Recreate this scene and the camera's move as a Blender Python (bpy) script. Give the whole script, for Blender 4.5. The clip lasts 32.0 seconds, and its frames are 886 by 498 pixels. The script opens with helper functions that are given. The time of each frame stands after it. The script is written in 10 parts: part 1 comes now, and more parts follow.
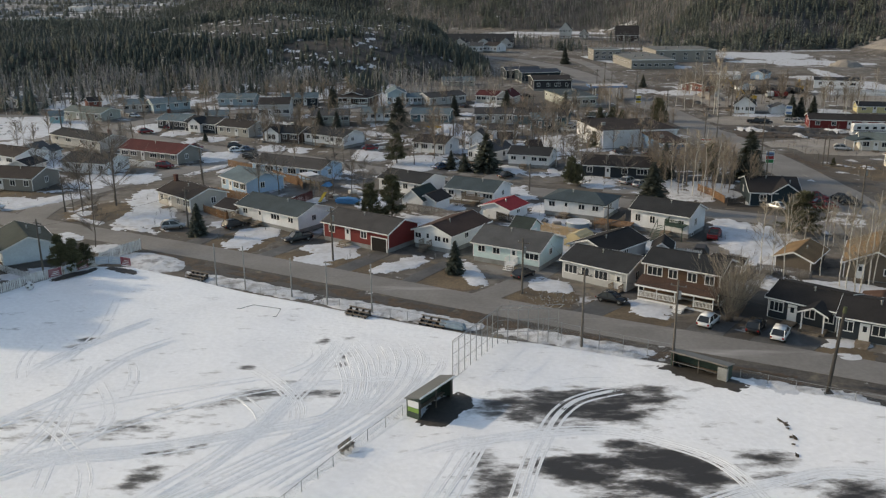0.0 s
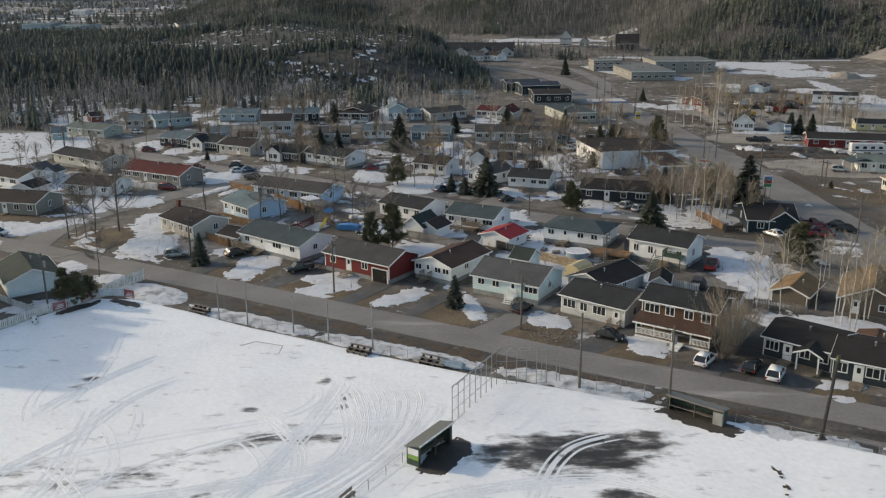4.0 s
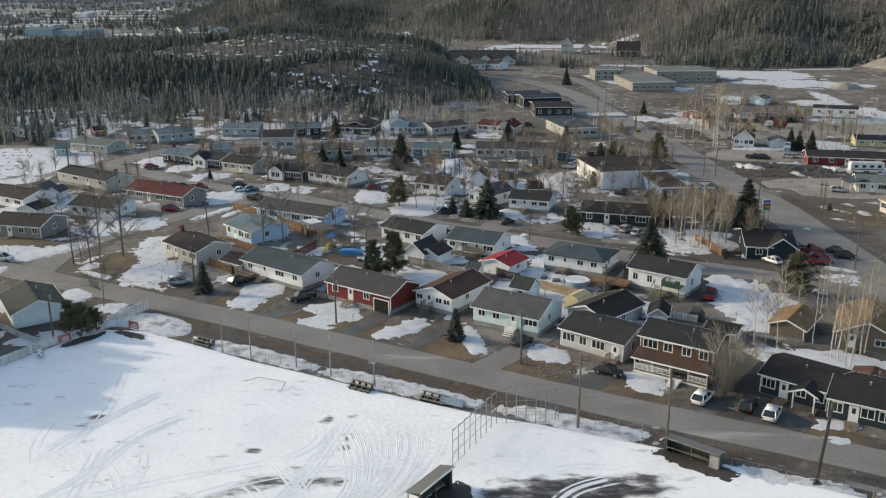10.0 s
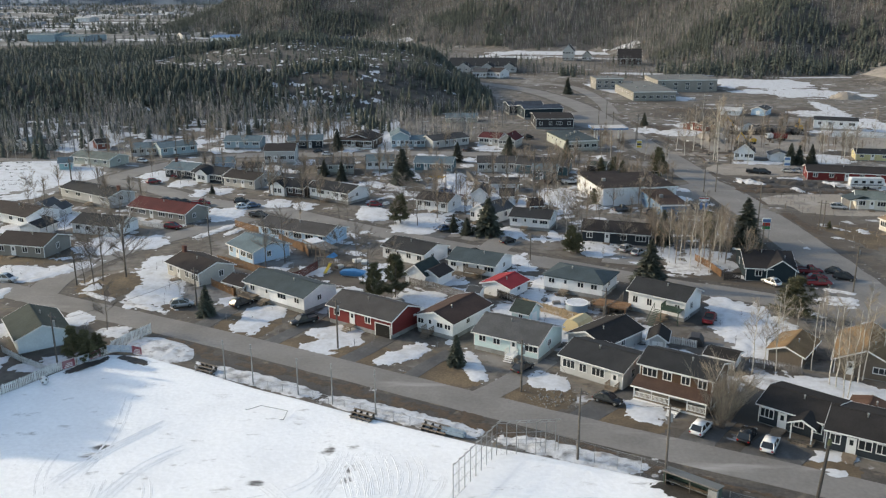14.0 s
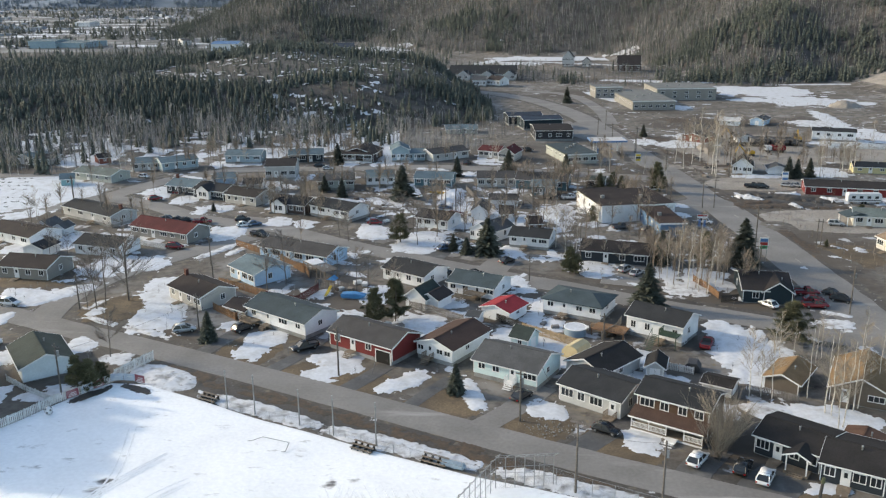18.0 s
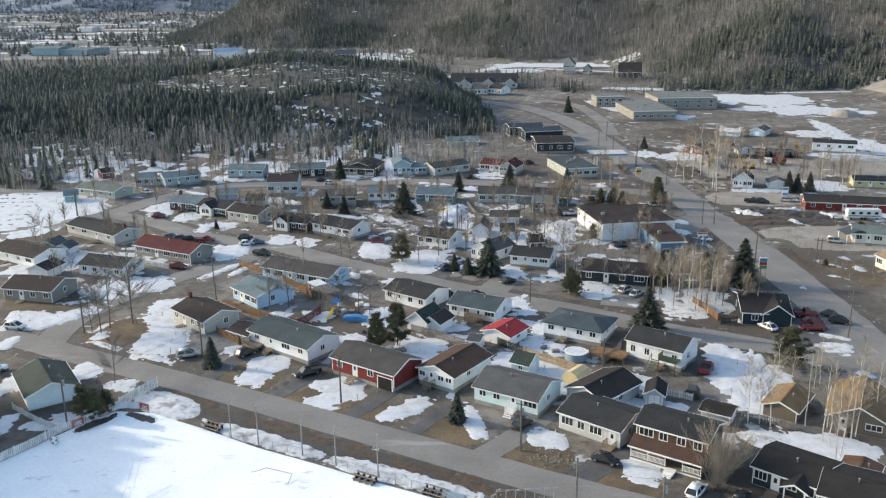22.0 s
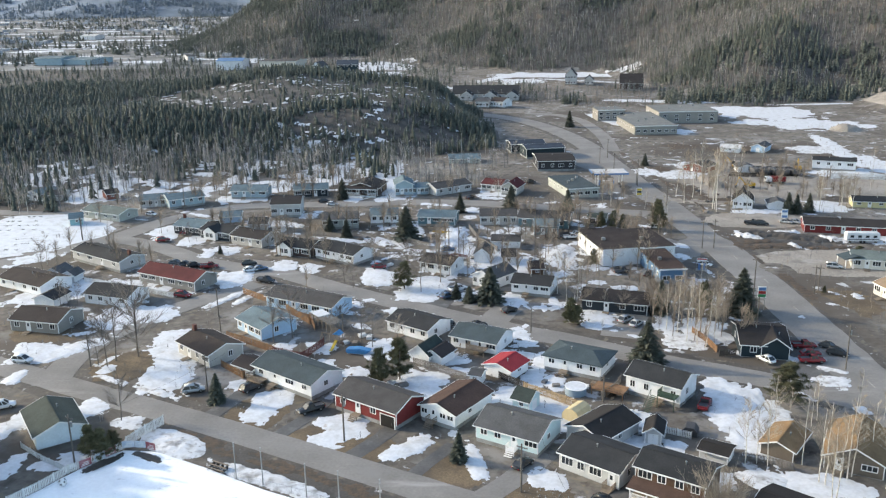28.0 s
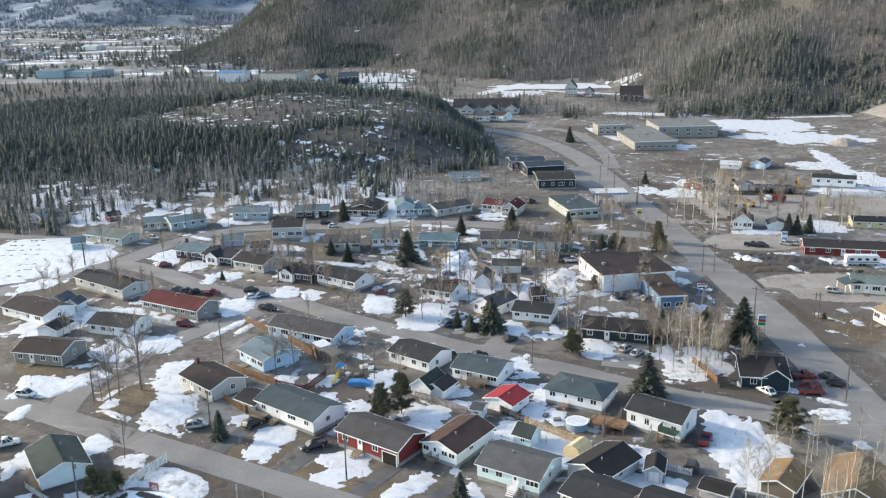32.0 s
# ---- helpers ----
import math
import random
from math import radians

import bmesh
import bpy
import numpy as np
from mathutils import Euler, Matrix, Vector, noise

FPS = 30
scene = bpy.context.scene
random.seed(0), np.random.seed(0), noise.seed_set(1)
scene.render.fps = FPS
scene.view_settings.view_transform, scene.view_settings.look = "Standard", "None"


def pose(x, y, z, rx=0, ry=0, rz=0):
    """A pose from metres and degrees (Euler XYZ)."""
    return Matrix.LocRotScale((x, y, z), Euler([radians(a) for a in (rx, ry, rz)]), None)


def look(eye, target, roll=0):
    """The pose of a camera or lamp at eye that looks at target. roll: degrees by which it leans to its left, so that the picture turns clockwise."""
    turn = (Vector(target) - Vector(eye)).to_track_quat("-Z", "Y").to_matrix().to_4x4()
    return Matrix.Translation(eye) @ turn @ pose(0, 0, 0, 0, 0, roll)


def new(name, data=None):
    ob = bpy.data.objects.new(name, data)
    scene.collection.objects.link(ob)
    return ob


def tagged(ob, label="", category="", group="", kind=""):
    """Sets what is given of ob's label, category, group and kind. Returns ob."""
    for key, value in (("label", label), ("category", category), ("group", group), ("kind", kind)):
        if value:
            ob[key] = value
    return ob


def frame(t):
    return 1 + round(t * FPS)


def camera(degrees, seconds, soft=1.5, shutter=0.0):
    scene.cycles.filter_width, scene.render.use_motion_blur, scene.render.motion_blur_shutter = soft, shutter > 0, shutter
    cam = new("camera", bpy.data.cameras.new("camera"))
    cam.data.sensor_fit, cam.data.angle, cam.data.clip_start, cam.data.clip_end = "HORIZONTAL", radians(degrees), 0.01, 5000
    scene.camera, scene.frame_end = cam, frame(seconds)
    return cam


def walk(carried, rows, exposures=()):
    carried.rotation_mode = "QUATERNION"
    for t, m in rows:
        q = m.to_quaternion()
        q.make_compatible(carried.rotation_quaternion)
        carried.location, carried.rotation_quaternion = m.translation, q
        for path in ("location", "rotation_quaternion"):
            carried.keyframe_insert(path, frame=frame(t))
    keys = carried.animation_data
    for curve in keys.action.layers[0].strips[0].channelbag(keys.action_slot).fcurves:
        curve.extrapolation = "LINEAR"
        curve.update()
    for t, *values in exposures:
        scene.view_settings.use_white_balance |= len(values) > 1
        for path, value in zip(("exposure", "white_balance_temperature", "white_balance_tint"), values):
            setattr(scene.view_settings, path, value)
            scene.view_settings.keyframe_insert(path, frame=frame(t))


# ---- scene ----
cam = camera(53.5, 32.0, 1.25)
PATH = [
    (0, (-1.049, -0.093, 41.04), (-1.111, 1.821, 40.461), -0.4),
    (0.5, (-1.041, -0.073, 41.508), (-1.103, 1.841, 40.931), -0.3),
    (1, (-1.011, -0.056, 42.117), (-1.074, 1.858, 41.538), -0.3),
    (1.5, (-1.002, -0.062, 42.874), (-1.064, 1.852, 42.295), -0.3),
    (2, (-0.955, -0.051, 43.685), (-1.017, 1.862, 43.106), -0.3),
    (2.5, (-0.946, -0.048, 44.461), (-1.008, 1.866, 43.883), -0.3),
    (3, (-0.934, -0.069, 45.119), (-0.996, 1.844, 44.541), -0.3),
    (3.5, (-0.933, -0.057, 45.634), (-0.996, 1.857, 45.057), -0.3),
    (5.5, (-0.88, -0.094, 47.763), (-0.943, 1.82, 47.184), -0.4),
    (6, (-0.857, -0.1, 48.122), (-0.921, 1.813, 47.544), -0.3),
    (6.5, (-0.88, -0.061, 48.534), (-0.943, 1.852, 47.955), -0.3),
    (7, (-0.865, -0.059, 48.931), (-0.929, 1.855, 48.353), -0.3),
    (7.5, (-0.884, -0.05, 49.324), (-0.948, 1.864, 48.746), -0.3),
    (8, (-0.882, -0.023, 49.709), (-0.946, 1.89, 49.13), -0.3),
    (8.5, (-0.822, -0.001, 50.124), (-0.887, 1.912, 49.546), -0.3),
    (9, (-0.806, -0.008, 50.558), (-0.871, 1.905, 49.98), -0.3),
    (9.5, (-0.825, -0.026, 50.987), (-0.891, 1.888, 50.409), -0.3),
    (10, (-0.806, -0.03, 51.446), (-0.873, 1.884, 50.868), -0.3),
    (10.5, (-0.788, -0.052, 51.914), (-0.855, 1.862, 51.337), -0.3),
    (11, (-0.792, -0.033, 52.38), (-0.859, 1.881, 51.802), -0.3),
    (11.5, (-0.798, -0.002, 52.87), (-0.866, 1.912, 52.293), -0.3),
    (12, (-0.785, 0.016, 53.376), (-0.854, 1.93, 52.799), -0.3),
    (12.5, (-0.759, 0.047, 53.865), (-0.828, 1.96, 53.289), -0.3),
    (13, (-0.766, 0.058, 54.371), (-0.835, 1.972, 53.795), -0.3),
    (13.5, (-0.745, 0.096, 54.87), (-0.815, 2.01, 54.294), -0.3),
    (14, (-0.733, 0.161, 55.356), (-0.803, 2.075, 54.782), -0.3),
    (14.5, (-0.696, 0.177, 55.791), (-0.767, 2.092, 55.217), -0.3),
    (16.5, (-0.612, -0.147, 58.315), (-0.684, 1.767, 57.74), -0.4),
    (17, (-0.585, -0.084, 58.831), (-0.657, 1.831, 58.257), -0.4),
    (17.5, (-0.516, 0.009, 59.42), (-0.588, 1.923, 58.846), -0.4),
    (18, (-0.462, 0.074, 60.009), (-0.534, 1.989, 59.436), -0.5),
    (18.5, (-0.415, 0.054, 60.582), (-0.488, 1.969, 60.009), -0.5),
    (19, (-0.431, 0.039, 61.168), (-0.505, 1.954, 60.595), -0.5),
    (19.5, (-0.378, 0.047, 61.731), (-0.453, 1.962, 61.158), -0.6),
    (20, (-0.345, 0.037, 62.293), (-0.42, 1.952, 61.721), -0.6),
    (20.5, (-0.326, 0.017, 62.865), (-0.402, 1.932, 62.294), -0.6),
    (21, (-0.322, -0.022, 63.449), (-0.398, 1.894, 62.878), -0.6),
    (21.5, (-0.285, -0.003, 64.03), (-0.361, 1.912, 63.459), -0.6),
    (22, (-0.212, 0.007, 64.598), (-0.289, 1.922, 64.028), -0.7),
    (22.5, (-0.201, -0.033, 65.138), (-0.28, 1.882, 64.568), -0.7),
    (23, (-0.192, -0.065, 65.659), (-0.27, 1.851, 65.09), -0.7),
    (23.5, (-0.206, -0.085, 66.185), (-0.285, 1.831, 65.617), -0.7),
    (24, (-0.215, -0.056, 66.702), (-0.295, 1.86, 66.135), -0.8),
    (24.5, (-0.19, -0.004, 67.19), (-0.27, 1.913, 66.624), -0.8),
    (25, (-0.11, 0.032, 67.605), (-0.191, 1.949, 67.04), -0.8),
    (25.5, (-0.07, 0.078, 68.039), (-0.151, 1.995, 67.474), -0.9),
    (27.5, (0.084, -0.225, 70.689), (0.0, 1.692, 70.123), -0.9),
    (28, (0.092, -0.198, 71.18), (0.009, 1.719, 70.615), -0.9),
    (28.5, (0.079, -0.167, 71.747), (-0.005, 1.751, 71.183), -1.0),
    (29, (0.077, -0.143, 72.387), (-0.007, 1.774, 71.824), -1.0),
    (29.5, (0.117, -0.174, 73.097), (0.032, 1.743, 72.533), -1.0),
    (30, (0.182, -0.148, 73.939), (0.098, 1.769, 73.376), -1.0),
    (30.5, (0.247, -0.025, 74.889), (0.163, 1.893, 74.327), -1.0),
    (31, (0.262, 0.13, 75.76), (0.177, 2.048, 75.2), -1.1),
    (31.5, (0.248, 0.311, 76.454), (0.162, 2.23, 75.897), -1.1),
    (32, (0.27, 0.489, 76.916), (0.184, 2.408, 76.362), -1.2),
]
EXPOSURE = [(0.0, 0.31, 7230, 7.5), (6.0, 0.48, 7120, 7), (12.0, 0.71, 6960, 6), (19.0, 1.01, 6740, 6), (25.0, 1.23, 6620, 5.5), (32.0, 1.41, 6540, 6)]
walk(cam, [(t, look(eye, target, roll)) for t, eye, target, roll in PATH], EXPOSURE)

# ---- world, sun ----
SUN_DIR = Vector((-0.90, 0.25, 0.375)).normalized()
world = bpy.data.worlds.new("sky_world")
scene.world = world
world.use_nodes = True
wn = world.node_tree.nodes
sky = wn.new("ShaderNodeTexSky")
sky.sky_type = "NISHITA"
sky.sun_disc = False
sky.sun_elevation = math.asin(SUN_DIR.z)
sky.sun_rotation = math.atan2(SUN_DIR.x, SUN_DIR.y)
sky.dust_density = 1.4
wn["Background"].inputs["Strength"].default_value = 0.15
world.node_tree.links.new(sky.outputs["Color"], wn["Background"].inputs["Color"])
sun_data = bpy.data.lights.new("sun", "SUN")
sun_data.energy = 1.95
sun_data.angle = radians(1.2)
sun_data.color = (1.0, 0.86, 0.67)
sun = new("sun", sun_data)
sun.matrix_world = look(SUN_DIR * 300, (0, 0, 0))


# ---- materials ----
def material(name, base, rough=0.8, metal=0.0, second=None, scale=4.0, bump=0.15, fine=60.0, spread=0.25, lap=0.0, vary=0.0, soft=(0.35, 0.65)):
    """Two colours mixed by a broad noise, fine grain over it, relief from the grain; lap: height of siding boards."""
    m = bpy.data.materials.new(name)
    m.use_nodes = True
    nt = m.node_tree
    n, l = nt.nodes, nt.links
    b = n["Principled BSDF"]
    b.inputs["Roughness"].default_value = rough
    b.inputs["Metallic"].default_value = metal
    tc = n.new("ShaderNodeTexCoord")
    geo = n.new("ShaderNodeNewGeometry")
    big = n.new("ShaderNodeTexNoise")
    big.inputs["Scale"].default_value = 1.0 / scale
    big.inputs["Detail"].default_value = 6
    l.new(geo.outputs["Position"], big.inputs["Vector"])
    ramp = n.new("ShaderNodeMapRange")
    ramp.inputs[1].default_value, ramp.inputs[2].default_value = soft
    l.new(big.outputs["Fac"], ramp.inputs[0])
    mix = n.new("ShaderNodeMix")
    mix.data_type = "RGBA"
    second = second or tuple(c * (1 - spread) for c in base)
    mix.inputs[6].default_value = (*base, 1)
    mix.inputs[7].default_value = (*second, 1)
    l.new(ramp.outputs[0], mix.inputs[0])
    gr = n.new("ShaderNodeTexNoise")
    gr.inputs["Scale"].default_value = fine
    gr.inputs["Detail"].default_value = 3
    l.new(geo.outputs["Position"], gr.inputs["Vector"])
    mul = n.new("ShaderNodeMix")
    mul.data_type = "RGBA"
    mul.blend_type = "MULTIPLY"
    mul.inputs[0].default_value = 1.0
    gm = n.new("ShaderNodeMapRange")
    gm.inputs[1].default_value, gm.inputs[2].default_value = 0.3, 0.7
    gm.inputs[3].default_value, gm.inputs[4].default_value = 1 - spread, 1 + spread * 0.3
    l.new(gr.outputs["Fac"], gm.inputs[0])
    l.new(mix.outputs[2], mul.inputs[6])
    l.new(gm.outputs[0], mul.inputs[7])
    out = mul.outputs[2]
    if vary:
        oi = n.new("ShaderNodeObjectInfo")
        hs = n.new("ShaderNodeHueSaturation")
        mr = n.new("ShaderNodeMapRange")
        mr.inputs[3].default_value, mr.inputs[4].default_value = 1 - vary, 1 + vary
        l.new(oi.outputs["Random"], mr.inputs[0])
        l.new(mr.outputs[0], hs.inputs["Value"])
        l.new(out, hs.inputs["Color"])
        out = hs.outputs["Color"]
    l.new(out, b.inputs["Base Color"])
    bp = n.new("ShaderNodeBump")
    bp.inputs["Strength"].default_value = bump
    bp.inputs["Distance"].default_value = 0.05
    height = gr.outputs["Fac"]
    if lap:
        sep = n.new("ShaderNodeSeparateXYZ")
        l.new(geo.outputs["Position"], sep.inputs[0])
        saw = n.new("ShaderNodeMath")
        saw.operation = "MODULO"
        saw.inputs[1].default_value = lap
        l.new(sep.outputs["Z"], saw.inputs[0])
        inv = n.new("ShaderNodeMath")
        inv.operation = "MULTIPLY"
        inv.inputs[1].default_value = -1.0 / lap
        l.new(saw.outputs[0], inv.inputs[0])
        height = inv.outputs[0]
    l.new(height, bp.inputs["Height"])
    l.new(bp.outputs["Normal"], b.inputs["Normal"])
    return m


def layer(m, colour, scale, lo, hi, detail=8, rough=0.6, stretch=None):
    """Adds one more colour to a material, where a noise of that size in metres runs between lo and hi."""
    nt = m.node_tree
    n, l = nt.nodes, nt.links
    b = n["Principled BSDF"]
    src = b.inputs["Base Color"].links[0].from_socket
    geo = n.new("ShaderNodeNewGeometry")
    no = n.new("ShaderNodeTexNoise")
    no.inputs["Scale"].default_value = 1.0 / scale
    no.inputs["Detail"].default_value = detail
    no.inputs["Roughness"].default_value = rough
    vec = geo.outputs["Position"]
    if stretch:
        mp = n.new("ShaderNodeMapping")
        mp.inputs["Rotation"].default_value = (0, 0, radians(stretch[0]))
        mp.inputs["Scale"].default_value = (stretch[1], 1, 1)
        mp.inputs["Location"].default_value = (37, 11, 5)
        l.new(vec, mp.inputs["Vector"])
        vec = mp.outputs[0]
    else:
        off = n.new("ShaderNodeVectorMath")
        off.inputs[1].default_value = (scale * 31.7, scale * 13.3, 7.1)
        l.new(vec, off.inputs[0])
        vec = off.outputs[0]
    l.new(vec, no.inputs["Vector"])
    mr = n.new("ShaderNodeMapRange")
    mr.inputs[1].default_value, mr.inputs[2].default_value = lo, hi
    l.new(no.outputs["Fac"], mr.inputs[0])
    mx = n.new("ShaderNodeMix")
    mx.data_type = "RGBA"
    l.new(mr.outputs[0], mx.inputs[0])
    l.new(src, mx.inputs[6])
    mx.inputs[7].default_value = (*colour, 1)
    l.new(mx.outputs[2], b.inputs["Base Color"])


def siding(name, c):
    m = material(name, c, 0.7, second=tuple(v * 0.86 for v in c), scale=3.0, fine=3.0, spread=0.08, lap=0.14, bump=0.35)
    m.node_tree.nodes["Principled BSDF"].inputs["Specular IOR Level"].default_value = 0.25
    return m


def shingle(name, c):
    m = material(name, c, 0.9, second=tuple(v * 0.75 for v in c), scale=2.5, fine=7.0, spread=0.3, bump=0.4, vary=0.08)
    m.node_tree.nodes["Principled BSDF"].inputs["Specular IOR Level"].default_value = 0.2
    return m


W_WHITE = siding("white_siding", (0.78, 0.79, 0.80))
W_ICE = siding("ice_siding", (0.68, 0.75, 0.78))
W_CREAM = siding("cream_siding", (0.64, 0.61, 0.54))
W_BEIGE = siding("beige_siding", (0.47, 0.45, 0.41))
W_GREY = siding("grey_siding", (0.50, 0.50, 0.49))
W_OLIVE = siding("olive_siding", (0.25, 0.24, 0.22))
W_GREYGR = siding("grey_green_siding", (0.40, 0.42, 0.38))
W_BLUEGR = siding("blue_grey_siding", (0.33, 0.42, 0.46))
W_PALEBLUE = siding("pale_blue_siding", (0.43, 0.58, 0.74))
W_MINT = siding("mint_siding", (0.60, 0.73, 0.73))
W_RED = siding("red_siding", (0.17, 0.028, 0.026))
W_CHOC = siding("chocolate_siding", (0.098, 0.058, 0.036))
W_DKBROWN = siding("dark_brown_siding", (0.07, 0.05, 0.045))
W_SLATE = siding("slate_siding", (0.026, 0.034, 0.042))
W_NAVY = siding("navy_siding", (0.020, 0.034, 0.042))
W_DARK = siding("black_siding", (0.04, 0.04, 0.045))
W_DKTEAL = siding("dark_teal_siding", (0.085, 0.16, 0.185))
W_TEAL = siding("teal_siding", (0.25, 0.42, 0.44))
W_TAUPE = siding("taupe_siding", (0.15, 0.125, 0.10))
W_YELLOW = siding("yellow_siding", (0.60, 0.54, 0.30))
W_BRICK = siding("brick_siding", (0.22, 0.08, 0.06))
W_BLUE = siding("blue_siding", (0.10, 0.18, 0.29))
W_SCHOOL = siding("school_cladding", (0.29, 0.275, 0.25))
R_DKGREEN = shingle("dark_green_shingle", (0.05, 0.065, 0.06))
R_BROWN = shingle("brown_shingle", (0.049, 0.040, 0.038))
R_CHOCO = shingle("chocolate_shingle", (0.088, 0.056, 0.045))
R_RUSSET = shingle("russet_shingle", (0.12, 0.07, 0.05))
R_DKBROWN = shingle("dark_brown_shingle", (0.042, 0.037, 0.036))
R_CHAR = shingle("charcoal_shingle", (0.037, 0.039, 0.042))
R_BLACK = shingle("black_shingle", (0.034, 0.031, 0.030))
R_GREY = shingle("grey_shingle", (0.098, 0.100, 0.103))
R_GREYBR = shingle("taupe_shingle", (0.076, 0.073, 0.073))
R_GREYGR = shingle("sage_shingle", (0.16, 0.19, 0.18))
R_SLATEG = shingle("slate_green_shingle", (0.066, 0.088, 0.098))
R_TEAL = shingle("teal_grey_shingle", (0.14, 0.19, 0.215))
R_NAVY = shingle("navy_metal_roof", (0.04, 0.055, 0.08))
R_MAROON = shingle("maroon_shingle", (0.105, 0.030, 0.031))
R_RED = shingle("red_metal_roof", (0.36, 0.045, 0.055))
R_ORANGE = shingle("tan_shingle", (0.26, 0.17, 0.092))
R_TAN = shingle("buff_shingle", (0.30, 0.22, 0.15))
R_BLUE = shingle("blue_metal_roof", (0.12, 0.22, 0.38))
R_WHITE = shingle("pale_metal_roof", (0.6, 0.6, 0.6))
TRIM = material("white_trim", (0.78, 0.78, 0.77), 0.5, spread=0.08)
DARKTRIM = material("dark_trim", (0.05, 0.05, 0.055), 0.5)
CONCRETE = material("concrete", (0.33, 0.33, 0.32), 0.9, scale=1.5, spread=0.3)
WOOD = material("weathered_wood", (0.25, 0.20, 0.15), 0.85, scale=1.0, spread=0.35)
CEDAR = material("cedar_boards", (0.27, 0.15, 0.075), 0.8, scale=1.0, spread=0.3, vary=0.15)
PINE = material("pale_pine_boards", (0.45, 0.33, 0.19), 0.8, scale=1.0, spread=0.25, vary=0.12)
REDWOOD = material("red_stained_boards", (0.12, 0.03, 0.03), 0.8, scale=1.0, spread=0.3, vary=0.12)
GREENWOOD = material("green_treated_wood", (0.05, 0.09, 0.06), 0.8, scale=1.0, spread=0.3)
BRICK = material("chimney_brick", (0.13, 0.05, 0.04), 0.9, scale=0.4, spread=0.4)
METAL = material("galvanised_steel", (0.35, 0.36, 0.36), 0.45, 0.7, spread=0.2)
GLASS = material("window_glass", (0.025, 0.03, 0.035), 0.08, spread=0.1)
POLE = material("pole_wood", (0.16, 0.14, 0.12), 0.9, scale=0.6, spread=0.35)
SNOW = material("snow", (0.59, 0.605, 0.635), 0.6, second=(0.44, 0.44, 0.445), scale=2.6, fine=1.6, spread=0.12, bump=0.7, soft=(0.48, 0.75))
OLDSNOW = material("old_dirty_snow", (0.60, 0.605, 0.62), 0.65, second=(0.24, 0.225, 0.21), scale=1.8, fine=1.5, spread=0.15, bump=0.5, soft=(0.5, 0.72))
ASPHALT = material("salted_asphalt", (0.222, 0.211, 0.199), 0.9, second=(0.168, 0.159, 0.149), scale=9.0, fine=2.0, spread=0.14, bump=0.2)
WETROAD = material("wet_driveway_asphalt", (0.066, 0.065, 0.064), 0.7, second=(0.105, 0.10, 0.096), scale=5.0, fine=2.0, spread=0.2, bump=0.2)
GRAVEL = material("gravel_yard", (0.31, 0.28, 0.245), 0.95, second=(0.245, 0.217, 0.186), scale=14.0, fine=1.5, spread=0.25, bump=0.4)
LAWN = material("dead_lawn", (0.165, 0.12, 0.072), 0.95, second=(0.088, 0.066, 0.043), scale=6.0, fine=3.0, spread=0.3, bump=0.6)
MUD = material("dark_wet_earth", (0.042, 0.037, 0.032), 0.7, second=(0.07, 0.06, 0.05), scale=4.0, fine=2.5, spread=0.35, bump=0.6)
EARTH = material("thawed_ground", (0.128, 0.115, 0.101), 0.95, second=(0.190, 0.168, 0.143), scale=9.0, fine=0.8, spread=0.35, bump=0.5)
layer(EARTH, (0.21, 0.20, 0.19), 14, 0.50, 0.60)
layer(EARTH, (0.045, 0.039, 0.034), 3.6, 0.50, 0.66)
layer(EARTH, (0.19, 0.155, 0.105), 2.2, 0.58, 0.68)
layer(EARTH, (0.075, 0.062, 0.050), 38, 0.46, 0.60)
layer(EARTH, (0.42, 0.42, 0.43), 5, 0.62, 0.67)
layer(ASPHALT, (0.19, 0.183, 0.175), 7, 0.54, 0.72)
layer(ASPHALT, (0.33, 0.318, 0.305), 5, 0.60, 0.75, stretch=(27, 0.15))
layer(GRAVEL, (0.16, 0.145, 0.13), 8, 0.52, 0.68)
layer(GRAVEL, (0.34, 0.32, 0.295), 6, 0.6, 0.72)
layer(LAWN, (0.075, 0.058, 0.042), 2.5, 0.52, 0.68)
layer(MUD, (0.090, 0.080, 0.070), 4, 0.6, 0.72)
layer(WETROAD, (0.155, 0.15, 0.146), 3, 0.55, 0.72)
layer(SNOW, (0.40, 0.37, 0.34), 1.6, 0.62, 0.74)
layer(OLDSNOW, (0.13, 0.115, 0.10), 1.2, 0.58, 0.72)
FLOOR = material("forest_floor", (0.066, 0.062, 0.058), 0.95, second=(0.096, 0.088, 0.080), scale=25.0, fine=0.3, spread=0.4, bump=0.5)
layer(FLOOR, (0.040, 0.037, 0.035), 7, 0.50, 0.62)
layer(FLOOR, (0.115, 0.090, 0.070), 16, 0.55, 0.68)
VALLEY = material("far_valley_floor", (0.15, 0.153, 0.152), 0.95, second=(0.28, 0.29, 0.30), scale=55.0, fine=0.03, spread=0.5, bump=0.1, soft=(0.52, 0.66))
VERGE = material("dark_muddy_verge", (0.058, 0.051, 0.045), 0.85, second=(0.10, 0.088, 0.074), scale=5.0, fine=2.0, spread=0.35, bump=0.5)
layer(VERGE, (0.16, 0.135, 0.10), 2.5, 0.56, 0.68)
layer(VERGE, (0.42, 0.42, 0.43), 2.0, 0.63, 0.68)
TYRE = material("tyre_rubber", (0.02, 0.02, 0.02), 0.8)


